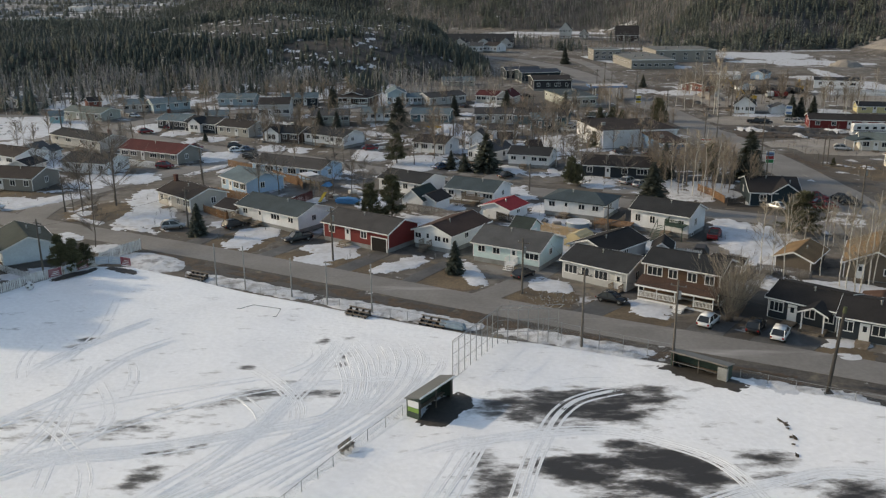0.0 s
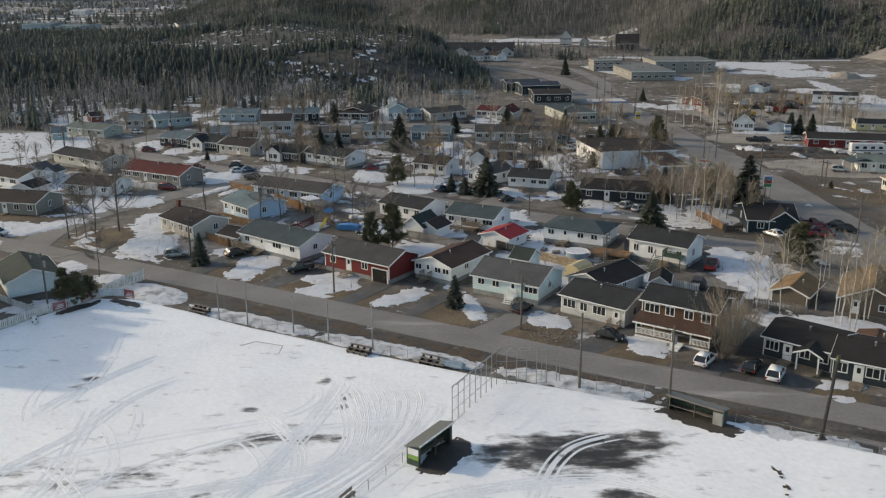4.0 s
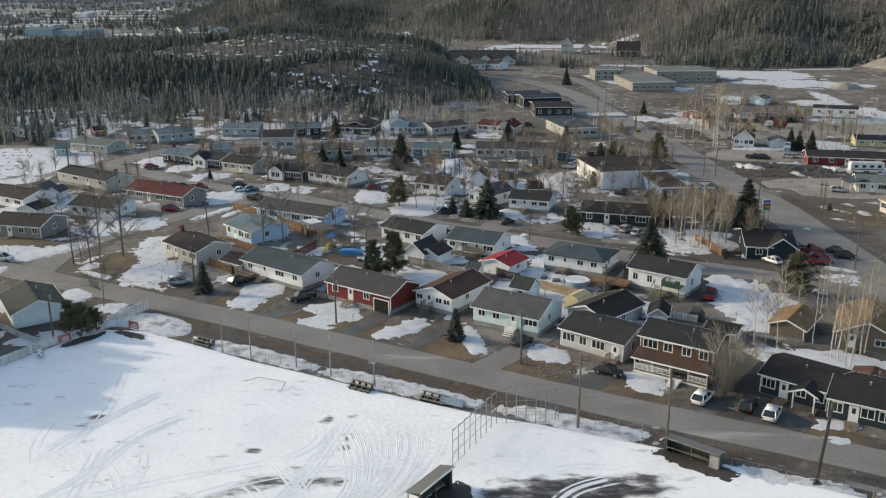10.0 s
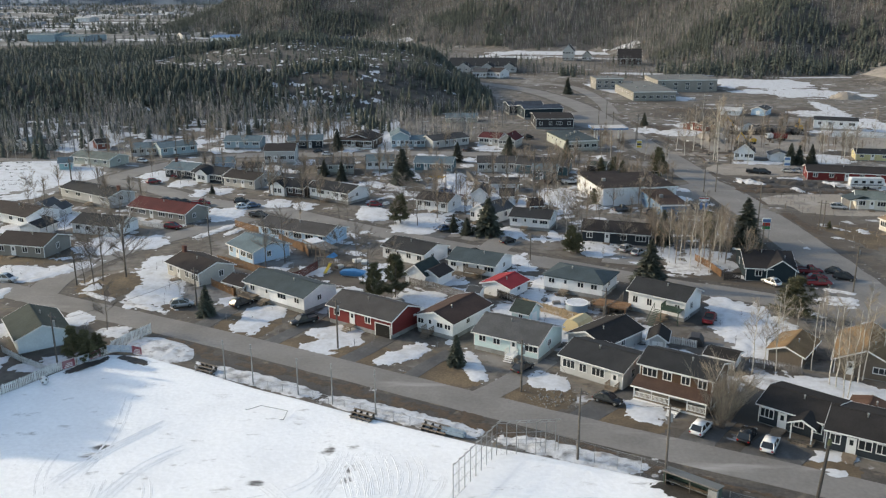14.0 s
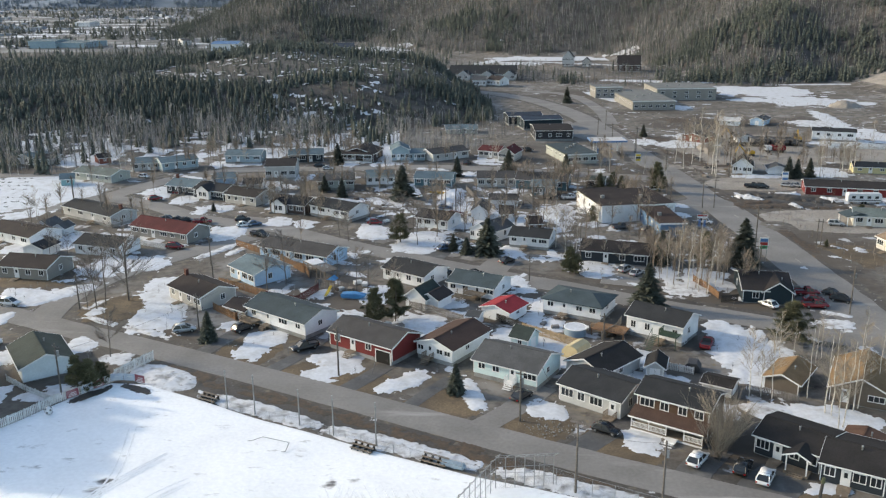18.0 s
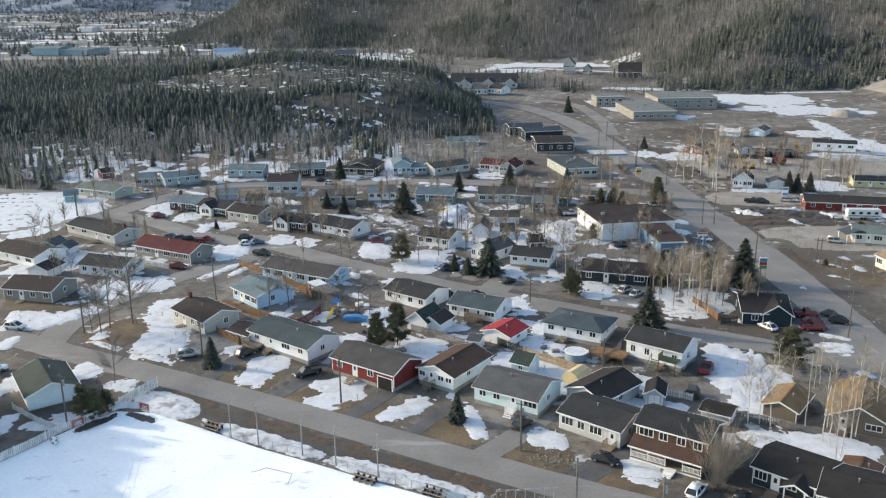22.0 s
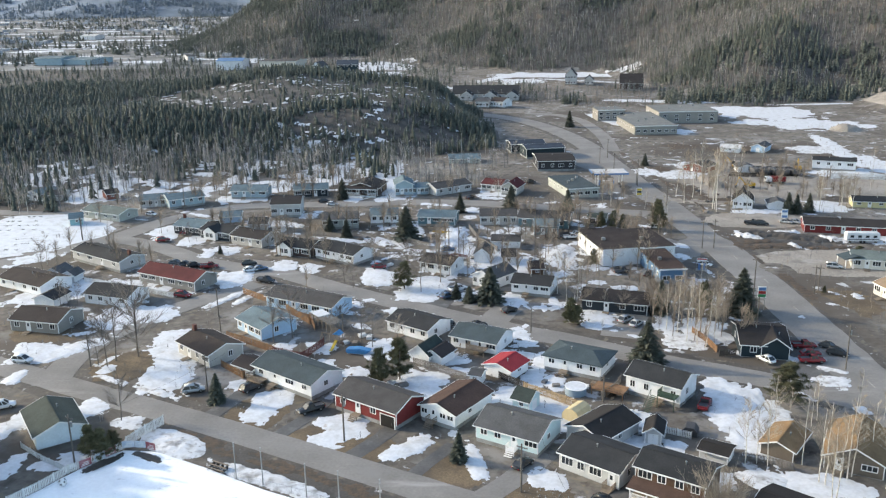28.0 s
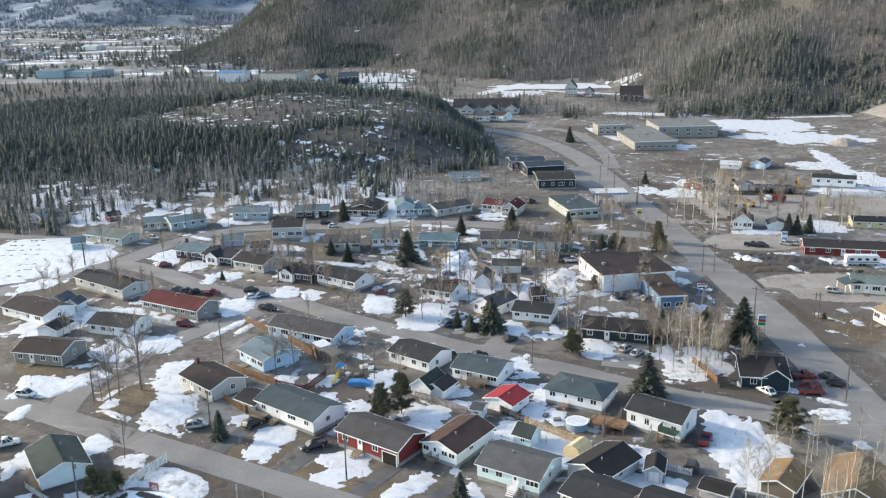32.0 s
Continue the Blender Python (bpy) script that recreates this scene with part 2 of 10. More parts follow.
# ---- building blocks ----
def link_mesh(name, bm, mat, parent=None, label="", smooth=False):
    me = bpy.data.meshes.new(name)
    bm.to_mesh(me)
    bm.free()
    for m in (mat if isinstance(mat, (list, tuple)) else (mat,)):
        me.materials.append(m)
    if smooth:
        me.shade_smooth()
    ob = new(name, me)
    if parent:
        ob.parent = parent
    if label:
        ob["label"] = label
    return ob


part = link_mesh


def box(bm, x0, y0, z0, x1, y1, z1, m=None):
    vs = [bm.verts.new((x, y, z)) for z in (z0, z1) for x, y in ((x0, y0), (x1, y0), (x1, y1), (x0, y1))]
    if m:
        for v in vs:
            v.co = m @ v.co
    for f in ((3, 2, 1, 0), (4, 5, 6, 7), (0, 1, 5, 4), (1, 2, 6, 5), (2, 3, 7, 6), (3, 0, 4, 7)):
        bm.faces.new([vs[i] for i in f])
    return bm


def boxes(*bs):
    bm = bmesh.new()
    for b in bs:
        box(bm, *b)
    return bm


def prism(bm, ring, y0, y1, swap=False):
    """A closed profile of (x, z) drawn out along y; swap: along x instead."""
    a = [bm.verts.new((x, y0, z) if not swap else (y0, x, z)) for x, z in ring]
    b = [bm.verts.new((x, y1, z) if not swap else (y1, x, z)) for x, z in ring]
    n = len(ring)
    fs = [bm.faces.new(a), bm.faces.new(b[::-1])]
    for i in range(n):
        fs.append(bm.faces.new((a[i], b[i], b[(i + 1) % n], a[(i + 1) % n])))
    bmesh.ops.recalc_face_normals(bm, faces=fs)
    return bm


def tube(bm, p, q, r0, r1, sides=6):
    p, q = Vector(p), Vector(q)
    d = (q - p).normalized()
    u = d.orthogonal().normalized()
    v = d.cross(u)
    rings = []
    for c, r in ((p, r0), (q, r1)):
        rings.append([bm.verts.new(c + (u * math.cos(k * math.tau / sides) + v * math.sin(k * math.tau / sides)) * r) for k in range(sides)])
    for k in range(sides):
        bm.faces.new((rings[0][k], rings[0][(k + 1) % sides], rings[1][(k + 1) % sides], rings[1][k]))
    bm.faces.new(rings[1])
    bm.faces.new(rings[0][::-1])


def empty(name, m, label, category, group="", kind=""):
    ob = new(name)
    ob.empty_display_size = 0.5
    ob.matrix_world = m
    return tagged(ob, label, category, group, kind)


def smooth_noise(x, y, s, seed=0.0):
    return noise.noise(Vector((x / s + seed, y / s - seed, seed * 0.37)))


# ---- terrain: valley floor, wooded knoll, mountain ----
FOOT = ((-290, 985), (-220, 1000), (-133, 1000), (-24, 850), (26, 815), (99, 800), (122, 740), (140, 650), (158, 590), (190, 572), (260, 590))


def knoll(x, y):
    """Over 0 on the wooded knoll, 1 on its flat top; its east end stops short of the main street."""
    u, v = (x + 160) / 172.0, (y - 480) / (95.0 if y < 480 else 78.0)
    k = 1 - u ** 4 - v ** 4
    return min(k, (14 - (y - 413) * 0.19 - x) / 34.0) if y > 380 else k


def height(x, y):
    z = 0.0
    # knoll
    k = max(0.0, knoll(x, y))
    z += 24.0 * min(1.0, k * 1.3) * max(0.6, min(1.0, 0.72 + (y - 425) * 0.0026)) * (0.95 + 0.25 * smooth_noise(x, y, 70, 3.1)) * (1 - 0.22 * max(0.0, min(1.0, (-120 - x) / 100.0)))
    # mountain: its foot runs back from the right
    if y > 520:
        foot, near = FOOT[-1][1], 1e9
        for (xa, ya), (xb, yb) in zip(FOOT, FOOT[1:]):
            ex, ey = xb - xa, yb - ya
            t = max(0.0, min(1.0, ((x - xa) * ex + (y - ya) * ey) / (ex * ex + ey * ey)))
            near = min(near, math.hypot(x - xa - ex * t, y - ya - ey * t))
            if xa <= x <= xb or (xa == FOOT[0][0] and x < xa):
                foot = ya + ey * max(0.0, (x - xa) / ex)
        d = (near if y > foot else -near) - 14 * smooth_noise(x, y, 120, 7.7)
        if x > FOOT[-1][0] or x < FOOT[0][0]:
            d = y - foot - 14 * smooth_noise(x, y, 120, 7.7)
        if x < -230:
            d -= (-230 - x) * 1.0
        if d > 0:
            side = max(0.0, min(1.0, (x + 440) / 230.0))
            z += side * min(420.0, 0.36 * d + d * d * 0.00035) * (1 + 0.25 * smooth_noise(x, y, 160, 1.3))
    # slope and gravel bank on the right
    g = x - 225 - max(0.0, (y - 470)) * 0.12
    if g > 0 and y > 380:
        z += min(130.0, 0.35 * g) * min(1.0, (y - 380) / 60.0)
    return z


def axis_steps(lo, a, b, hi, step, grow):
    core = list(np.arange(a, b + 0.1, step))
    s, up, down = step, [b], [a]
    while up[-1] < hi:
        s *= grow
        up.append(up[-1] + s)
    s = step
    while down[-1] > lo:
        s *= grow
        down.append(down[-1] - s)
    return sorted(down[1:]) + core + up[1:]


def sheet(name, xs, ys, mat, fn):
    verts = [(x, y, fn(x, y)) for y in ys for x in xs]
    w = len(xs)
    faces = [(j * w + i, j * w + i + 1, (j + 1) * w + i + 1, (j + 1) * w + i) for j in range(len(ys) - 1) for i in range(w - 1)]
    me = bpy.data.meshes.new(name)
    me.from_pydata(verts, [], faces)
    me.materials.append(mat)
    me.shade_smooth()
    return new(name, me)


ground = sheet("ground", axis_steps(-4600, -460, 330, 3000, 10, 1.09), axis_steps(-700, 40, 1150, 4700, 10, 1.09), EARTH, height)
ground.data.materials.append(FLOOR)
ground.data.materials.append(VALLEY)
for f in ground.data.polygons:
    c = f.center
    if c.y > 880 and c.x < -230 - (c.y - 980) * 0.25 and c.z < 2.0:
        f.material_index = 2
    elif c.z > 1.5 or (c.x < -150 and c.y > 330):
        f.material_index = 1
tagged(ground, "thawing brown ground of dead grass and gravel", "ground", kind="structure")


# ---- flat pieces laid on the ground ----
def ribbon(name, pts, width, mat, z, label, category, kind="structure", parent=None, crown=0.05):
    """A strip of constant width along a smoothed line, with a ragged edge."""
    P = [Vector((*p, 0)) for p in pts]
    fine = []
    for i in range(len(P) - 1):
        a, b = P[max(i - 1, 0)], P[min(i + 2, len(P) - 1)]
        n = max(2, int((P[i + 1] - P[i]).length / 2.0))
        for k in range(n):
            t = k / n
            t2, t3 = t * t, t * t * t
            fine.append(0.5 * ((2 * P[i]) + (P[i + 1] - a) * t + (2 * a - 5 * P[i] + 4 * P[i + 1] - b) * t2 + (-a + 3 * P[i] - 3 * P[i + 1] + b) * t3))
    fine.append(P[-1])
    bm = bmesh.new()
    prev = None
    for i, c in enumerate(fine):
        d = (fine[min(i + 1, len(fine) - 1)] - fine[max(i - 1, 0)]).normalized()
        s = Vector((d.y, -d.x, 0))
        wl = width / 2 * (1 + 0.06 * smooth_noise(c.x, c.y, 5, 2.0))
        wr = width / 2 * (1 + 0.06 * smooth_noise(c.x, c.y, 5, 9.0))
        row = [bm.verts.new(c + s * o + Vector((0, 0, zz))) for o, zz in ((-wl, z - 0.15), (-wl + 0.05, z), (0, z + crown), (wr - 0.05, z), (wr, z - 0.15))]
        if prev:
            for k in range(4):
                bm.faces.new((prev[k], prev[k + 1], row[k + 1], row[k]))
        prev = row
    bmesh.ops.recalc_face_normals(bm, faces=bm.faces[:])
    ob = link_mesh(name, bm, mat, parent)
    if not parent:
        tagged(ob, label, category, kind=kind)
    return ob


def patch(name, x, y, rx, ry, ang, mat, z=0.03, high=0.0, rough=0.35, label="", category="", kind="structure", seed=None, n=90, parent=None, into=None):
    """A low mound or stain whose uneven top dips under the ground at its ragged rim."""
    seed = (x * 0.37 + y * 0.73) % 57.0 if seed is None else seed
    rise = high * (0.6 if high < 1.0 else 1.0)
    ca, sa = math.cos(radians(ang)), math.sin(radians(ang))
    far = math.hypot(x, y)
    step = max(0.34, min(rx, ry) / 16.0, 0.0016 * far)
    nu, nv = int(rx * 1.35 / step) + 1, int(ry * 1.35 / step) + 1
    size = max(1.2, min(rx, ry) * 0.9)
    bm = bmesh.new()
    grid = {}
    for i in range(-nu, nu + 1):
        for j in range(-nv, nv + 1):
            u, v = i * step, j * step
            X, Y = x + u * ca - v * sa, y + u * sa + v * ca
            e = (abs(u / rx) ** 2.6 + abs(v / ry) ** 2.6) ** (1 / 2.6)
            f = 1 - e
            f += rough * (1.1 * noise.noise(Vector((X / size, Y / size, seed))) + 0.7 * noise.noise(Vector((X / size * 2.7, Y / size * 2.7, seed + 3))) + 0.45 * noise.noise(Vector((X / size * 6.5, Y / size * 6.5, seed + 7))))
            if f > -0.22:
                g = height(X, Y)
                top = z + rise * (1 - math.exp(-2.6 * f)) * (0.8 + 0.35 * noise.noise(Vector((X * 0.9, Y * 0.9, seed)))) if f > 0 else z + f * 0.9
                grid[i, j] = (bm.verts.new((X, Y, g + top)), f)
    for (i, j), (v0, f0) in list(grid.items()):
        q = [grid.get(k) for k in ((i, j), (i + 1, j), (i + 1, j + 1), (i, j + 1))]
        if all(q) and max(k[1] for k in q) > 0:
            bm.faces.new([k[0] for k in q])
    bmesh.ops.delete(bm, geom=[v for v in bm.verts if not v.link_faces], context="VERTS")
    if into is not None:
        me = bpy.data.meshes.new("piece")
        bm.to_mesh(me)
        bm.free()
        into.from_mesh(me)
        bpy.data.meshes.remove(me)
        return None
    ob = link_mesh(name, bm, mat, parent, smooth=True)
    if not parent:
        tagged(ob, label, category, kind=kind)
    return ob


# ---- houses ----
# near-black colour painted for the shade inside an open garage
GARAGE_DARK = material("painted_garage_darkness", (0.012, 0.011, 0.01), 1.0)


def window(parent, x0, x1, z0, z1, m, panes=2, trim=None):
    """A framed window in the plane y = 0 of m, which faces -y: one frame with mullions, and its panes."""
    t = 0.11
    xs_ = [x0 - t, x0]
    for k in range(1, panes):
        xm = x0 + (x1 - x0) * k / panes
        xs_ += [xm - 0.04, xm + 0.04]
    xs_ += [x1, x1 + t]
    zs_ = [z0 - t, z0, z1, z1 + t]
    bm = bmesh.new()
    fr = [[bm.verts.new(m @ Vector((a, -0.05, b))) for a in xs_] for b in zs_]
    bk = [[bm.verts.new(m @ Vector((a, 0.03, b))) for a in xs_] for b in zs_]
    nx = len(xs_) - 1
    solid = lambda i, j: 0 <= i < nx and 0 <= j < 3 and not (j == 1 and i % 2 == 1)
    for j in range(3):
        for i in range(nx):
            if not solid(i, j):
                continue
            bm.faces.new((fr[j][i], fr[j][i + 1], fr[j + 1][i + 1], fr[j + 1][i]))
            for di, dj, p, q in ((-1, 0, (j, i), (j + 1, i)), (1, 0, (j, i + 1), (j + 1, i + 1)), (0, -1, (j, i), (j, i + 1)), (0, 1, (j + 1, i), (j + 1, i + 1))):
                if not solid(i + di, j + dj):
                    bm.faces.new((fr[p[0]][p[1]], fr[q[0]][q[1]], bk[q[0]][q[1]], bk[p[0]][p[1]]))
    bmesh.ops.delete(bm, geom=[v for v in bm.verts if not v.link_faces], context="VERTS")
    bmesh.ops.recalc_face_normals(bm, faces=bm.faces[:])
    ob = part("window", bm, trim or TRIM, parent)
    for k in range(panes):
        a, b = xs_[1 + 2 * k], xs_[2 + 2 * k]
        part("pane", box(bmesh.new(), a, -0.015, z0, b, 0.05, z1, m), GLASS, ob)
    return ob


def stair(parent, x, y, w, z, steps, mat, m, rail=True):
    """Landing and steps down towards -y, from the wall at y."""
    bm = bmesh.new()
    box(bm, x, y - 1.4, z - 0.14, x + w, y - 0.003, z, m)
    for cx in (x + 0.06, x + w - 0.16):
        box(bm, cx, y - 1.38, -0.1, cx + 0.1, y - 1.28, z - 0.14, m)
    land = part("stair_landing", bm, mat, parent)
    for k in range(steps):
        zz = z - (k + 1) * z / (steps + 1)
        part("step", box(bmesh.new(), x + 0.1, y - 1.4 - 0.28 * (k + 1), zz - 0.06, x + w - 0.1, y - 1.4 - 0.28 * k + 0.03, zz, m), mat, land)
    if rail:
        for sx in (x, x + w - 0.07):
            bm = boxes()
            box(bm, sx, y - 1.4, z + 0.85, sx + 0.07, y - 0.01, z + 0.93, m)
            for k in range(8):
                yy = y - 1.38 + k * 0.19
                box(bm, sx + 0.01, yy, z, sx + 0.06, yy + 0.05, z + 0.86, m)
            part("railing", bm, mat, land)["kind"] = "stuff"


def house(x, y, ang, w, d, h, rise, mode, wall, roof, label, wins=3, door=None, chim=None, garage=None, steps=None, deck=None, porch=0, dormer=None, hip=0, two=0, name="house", single=0, ends_open=1):
    """Front edge from (x, y) along ang for w metres, d deep, eaves at h; mode e: ridge along the front, g: across it."""
    z0 = height(x, y)
    H = empty(name, pose(x, y, z0, 0, 0, ang), label, "house" if name == "house" else "shed")
    rng = random.Random(int(x * 31 + y * 17))
    fb = 0.75 if h > 2.9 else 0.15
    part("foundation", boxes((0.06, 0.06, -0.6, w - 0.06, d - 0.06, fb)), CONCRETE, H)
    t = 0.2
    bm = bmesh.new()
    if hip:
        box(bm, 0, 0, fb, w, d, h)
    elif mode == "e":
        prism(bm, ((0, fb), (d, fb), (d, h), (d / 2, h + rise), (0, h)), 0, w, True)
    else:
        prism(bm, ((0, fb), (w, fb), (w, h), (w / 2, h + rise), (0, h)), 0, d)
    part("wall", bm, wall, H)
    # roof with overhang
    o, span = 0.45, (d if mode == "e" else w)
    s = rise / (span / 2)
    za, zr, th = h - o * s + 0.02, h + rise + 0.02, 0.16
    if hip:
        bm = bmesh.new()
        q = d / 2
        lo = [bm.verts.new(p) for p in ((-o, -o, za), (w + o, -o, za), (w + o, d + o, za), (-o, d + o, za))]
        lo2 = [bm.verts.new(p) for p in ((-o, -o, za + th), (w + o, -o, za + th), (w + o, d + o, za + th), (-o, d + o, za + th))]
        r = [bm.verts.new((q * 0.8, d / 2, zr + th)), bm.verts.new((w - q * 0.8, d / 2, zr + th))]
        for k in range(4):
            bm.faces.new((lo[k], lo[(k + 1) % 4], lo2[(k + 1) % 4], lo2[k]))
        bm.faces.new(lo[::-1])
        bm.faces.new((lo2[0], lo2[1], r[1], r[0]))
        bm.faces.new((lo2[1], lo2[2], r[1]))
        bm.faces.new((lo2[2], lo2[3], r[0], r[1]))
        bm.faces.new((lo2[3], lo2[0], r[0]))
        part("roof", bm, roof, H)
    else:
        ring = ((-o, za), (span / 2, zr), (span + o, za), (span + o, za + th), (span / 2, zr + th), (-o, za + th))
        bm = prism(bmesh.new(), ring, -0.35, (w if mode == "e" else d) + 0.35, mode == "e")
        part("roof", bm, roof, H)
        # barge boards on the gables and gutters at the eaves
        for e0, e1 in ((-0.39, -0.352), ((w if mode == "e" else d) + 0.352, (w if mode == "e" else d) + 0.39)):
            part("barge_board", prism(bmesh.new(), tuple((a, b + (0.015 if i > 2 else -0.06)) for i, (a, b) in enumerate(ring)), e0, e1, mode == "e"), TRIM, H)
        L = w if mode == "e" else d
        for gy in (-o - 0.09, span + o + 0.003):
            bm = bmesh.new()
            if mode == "e":
                box(bm, -0.3, gy, za - 0.02, L + 0.3, gy + 0.087, za + th - 0.02)
            else:
                box(bm, gy, -0.3, za - 0.02, gy + 0.087, L + 0.3, za + th - 0.02)
            part("gutter", bm, TRIM, H)
        ridge = boxes((-0.3, d / 2 - 0.14, zr + th - 0.05, w + 0.3, d / 2 + 0.14, zr + th + 0.025)) if mode == "e" else boxes((w / 2 - 0.14, -0.3, zr + th - 0.05, w / 2 + 0.14, d + 0.3, zr + th + 0.025))
        part("ridge_cap", ridge, roof, H)
    # corner boards
    for cx, cy in ((-0.02, -0.02), (w - 0.11, -0.02), (w - 0.11, d - 0.11)):
        part("corner_board", boxes((cx, cy, fb, cx + 0.13, cy + 0.13, h - 0.05)), TRIM, H)
    # vents and chimney
    if mode == "e":
        vx, vy = w * rng.uniform(0.35, 0.65), d / 2 - 0.9
    else:
        vx, vy = w / 2 + 0.9, d * rng.uniform(0.3, 0.6)
    vz = zr + th - 0.9 * s
    if name == "house":
        bm = bmesh.new()
        tube(bm, (vx, vy, vz - 0.1), (vx, vy, vz + 0.5), 0.1, 0.1, 8)
        tube(bm, (vx, vy, vz + 0.45), (vx, vy, vz + 0.56), 0.17, 0.12, 8)
        part("vent_pipe", bm, METAL, H)
    if chim is not None:
        cx = w * chim
        bm = boxes((cx - 0.4, d / 2 - 0.5, fb, cx + 0.4, d / 2 + 0.1, zr + 1.2), (cx - 0.46, d / 2 - 0.56, zr + 1.2, cx + 0.46, d / 2 + 0.16, zr + 1.32))
        part("chimney", bm, BRICK, H)
    # openings on the front
    F = Matrix.Identity(4)
    dp = None if door is False else door if door is not None else (None if (wins == 0 or name == "shed") else rng.choice((0.3, 0.4, 0.6)))
    floor = fb + 0.1
    rows_z = [(floor + 0.9, min(h - 0.45, floor + 2.05))]
    if single:
        rows_z = [(h - 1.7, h - 0.7)]
    elif h > 4.6:
        rows_z = [(floor + 0.5, floor + 1.5), (h - 1.6, h - 0.5)]
    if wins:
        n = wins + (1 if dp is not None else 0)
        dslot = None if dp is None else min(n - 1, int(dp * n))
        for k in range(n):
            c = w * (k + 0.5) / n + rng.uniform(-0.2, 0.2)
            if k == dslot and h < 4.6:
                bm = boxes((c - 0.45, -0.03, floor, c + 0.45, 0.05, floor + 2.0))
                dr = part("door", bm, TRIM, H)
                part("door_pane", boxes((c - 0.22, -0.045, floor + 1.1, c + 0.22, -0.02, floor + 1.8)), GLASS, dr)
                part("door_frame", boxes((c - 0.57, -0.05, floor, c - 0.45, 0.05, floor + 2.12), (c + 0.45, -0.05, floor, c + 0.57, 0.05, floor + 2.12), (c - 0.45, -0.05, floor + 2.0, c + 0.45, 0.05, floor + 2.12)), TRIM, dr)
                if steps or name == "house":
                    stair(H, c - 0.8, 0, 1.6, floor, 3, {"white": TRIM, "wood": WOOD, None: WOOD}[steps], F, steps is not None)
                continue
            if garage is not None and abs(c / w - garage) < 0.12:
                continue
            hw = min(0.55 + 0.5 * (rng.random() < 0.4), w / n * 0.38) if not two else 0.42
            if name == "shed":
                hw = 0.35
            for za_, zb_ in rows_z:
                if zb_ - za_ > 0.4:
                    window(H, c - hw, c + hw, za_, zb_, F, 3 if hw > 0.8 else 2)
    if garage is not None:
        c = w * garage
        # flat dark panel on the wall stands in for the shaded opening
        g = part("garage_dark_panel", boxes((c - 1.5, -0.025, 0.0, c + 1.5, 0.05, 2.2)), GARAGE_DARK, H)
        part("garage_frame", boxes((c - 1.66, -0.05, 0.0, c - 1.5, 0.06, 2.36), (c + 1.5, -0.05, 0.0, c + 1.66, 0.06, 2.36), (c - 1.5, -0.05, 2.2, c + 1.5, 0.06, 2.36)), TRIM, g)
    # windows on the right and left ends
    ends = ((Matrix.Translation((w, 0, 0)) @ pose(0, 0, 0, 0, 0, 90)), d), ((Matrix.Translation((0, d, 0)) @ pose(0, 0, 0, 0, 0, -90)), d)
    for m, L in ends:
        c = L * rng.uniform(0.3, 0.65)
        za_, zb_ = rows_z[-1]
        if name == "shed" or not ends_open:
            continue
        if zb_ - za_ > 0.4:
            window(H, c - 0.45, c + 0.45, za_, zb_, m, 2)
        if h > 3.2:
            window(H, L * 0.25 - 0.4, L * 0.25 + 0.4, 0.3, 0.62, m, 1)
    if name == "shed":
        m = ends[0][0] if mode == "e" else F
        L = d if mode == "e" else w
        for sx in (-1, 1):
            dl = part("door", box(bmesh.new(), L / 2 + (0.02 if sx > 0 else -0.82), -0.04, 0.1, L / 2 + (0.82 if sx > 0 else -0.02), 0.04, min(2.0, h - 0.3), m), TRIM, H)
    if deck:
        dm = {"wood": WOOD, "green": GREENWOOD, "grey": WOOD}[deck]
        dx, dw, dd = {"wood": (0.3, 3.6, 2.2), "green": (w - 3.4, 3.2, 2.2), "grey": (w * 0.45, 4.0, 2.4)}[deck]
        dz = {"wood": 1.1, "green": 2.4, "grey": 1.3}[deck]
        D = part("deck", boxes((dx, -dd, dz - 0.15, dx + dw, -0.003, dz)), dm, H)
        for px in (dx, dx + dw - 0.12):
            part("post", boxes((px, -dd, -0.2, px + 0.12, -dd + 0.12, dz - 0.15)), dm, D)
        part("railing", boxes((dx, -dd, dz + 0.85, dx + dw, -dd + 0.08, dz + 0.95), *[(dx + k * 0.2, -dd + 0.01, dz, dx + k * 0.2 + 0.06, -dd + 0.06, dz + 0.86) for k in range(int(dw / 0.2))]), dm, D)["kind"] = "stuff"
        part("railing", boxes((dx, -dd + 0.09, dz + 0.85, dx + 0.08, 0, dz + 0.95), *[(dx + 0.01, -dd + 0.15 + k * 0.2, dz, dx + 0.06, -dd + 0.21 + k * 0.2, dz + 0.86) for k in range(int(dd / 0.2) - 1)]), dm, D)["kind"] = "stuff"
        if deck == "wood":
            part("skirting", boxes((dx, -dd + 0.01, 0, dx + dw, -dd + 0.06, dz - 0.16)), dm, D)
        else:
            for k in range(int(dz / 0.2)):
                zz = dz - (k + 1) * 0.2
                part("step", boxes((dx - 1.1, -dd - 0.26 * (k + 1), zz - 0.05, dx - 0.05, -dd - 0.26 * k, zz)), dm, D)
            part("stringer", prism(bmesh.new(), ((-dd, dz - 0.1), (-dd, dz + 0.9), (-dd - dz * 1.3, 0.9), (-dd - dz * 1.3, 0.8), (-dd - 0.1, dz + 0.75), (-dd - 0.1, dz - 0.3)), dx - 1.2, dx - 1.12, True), dm, D)
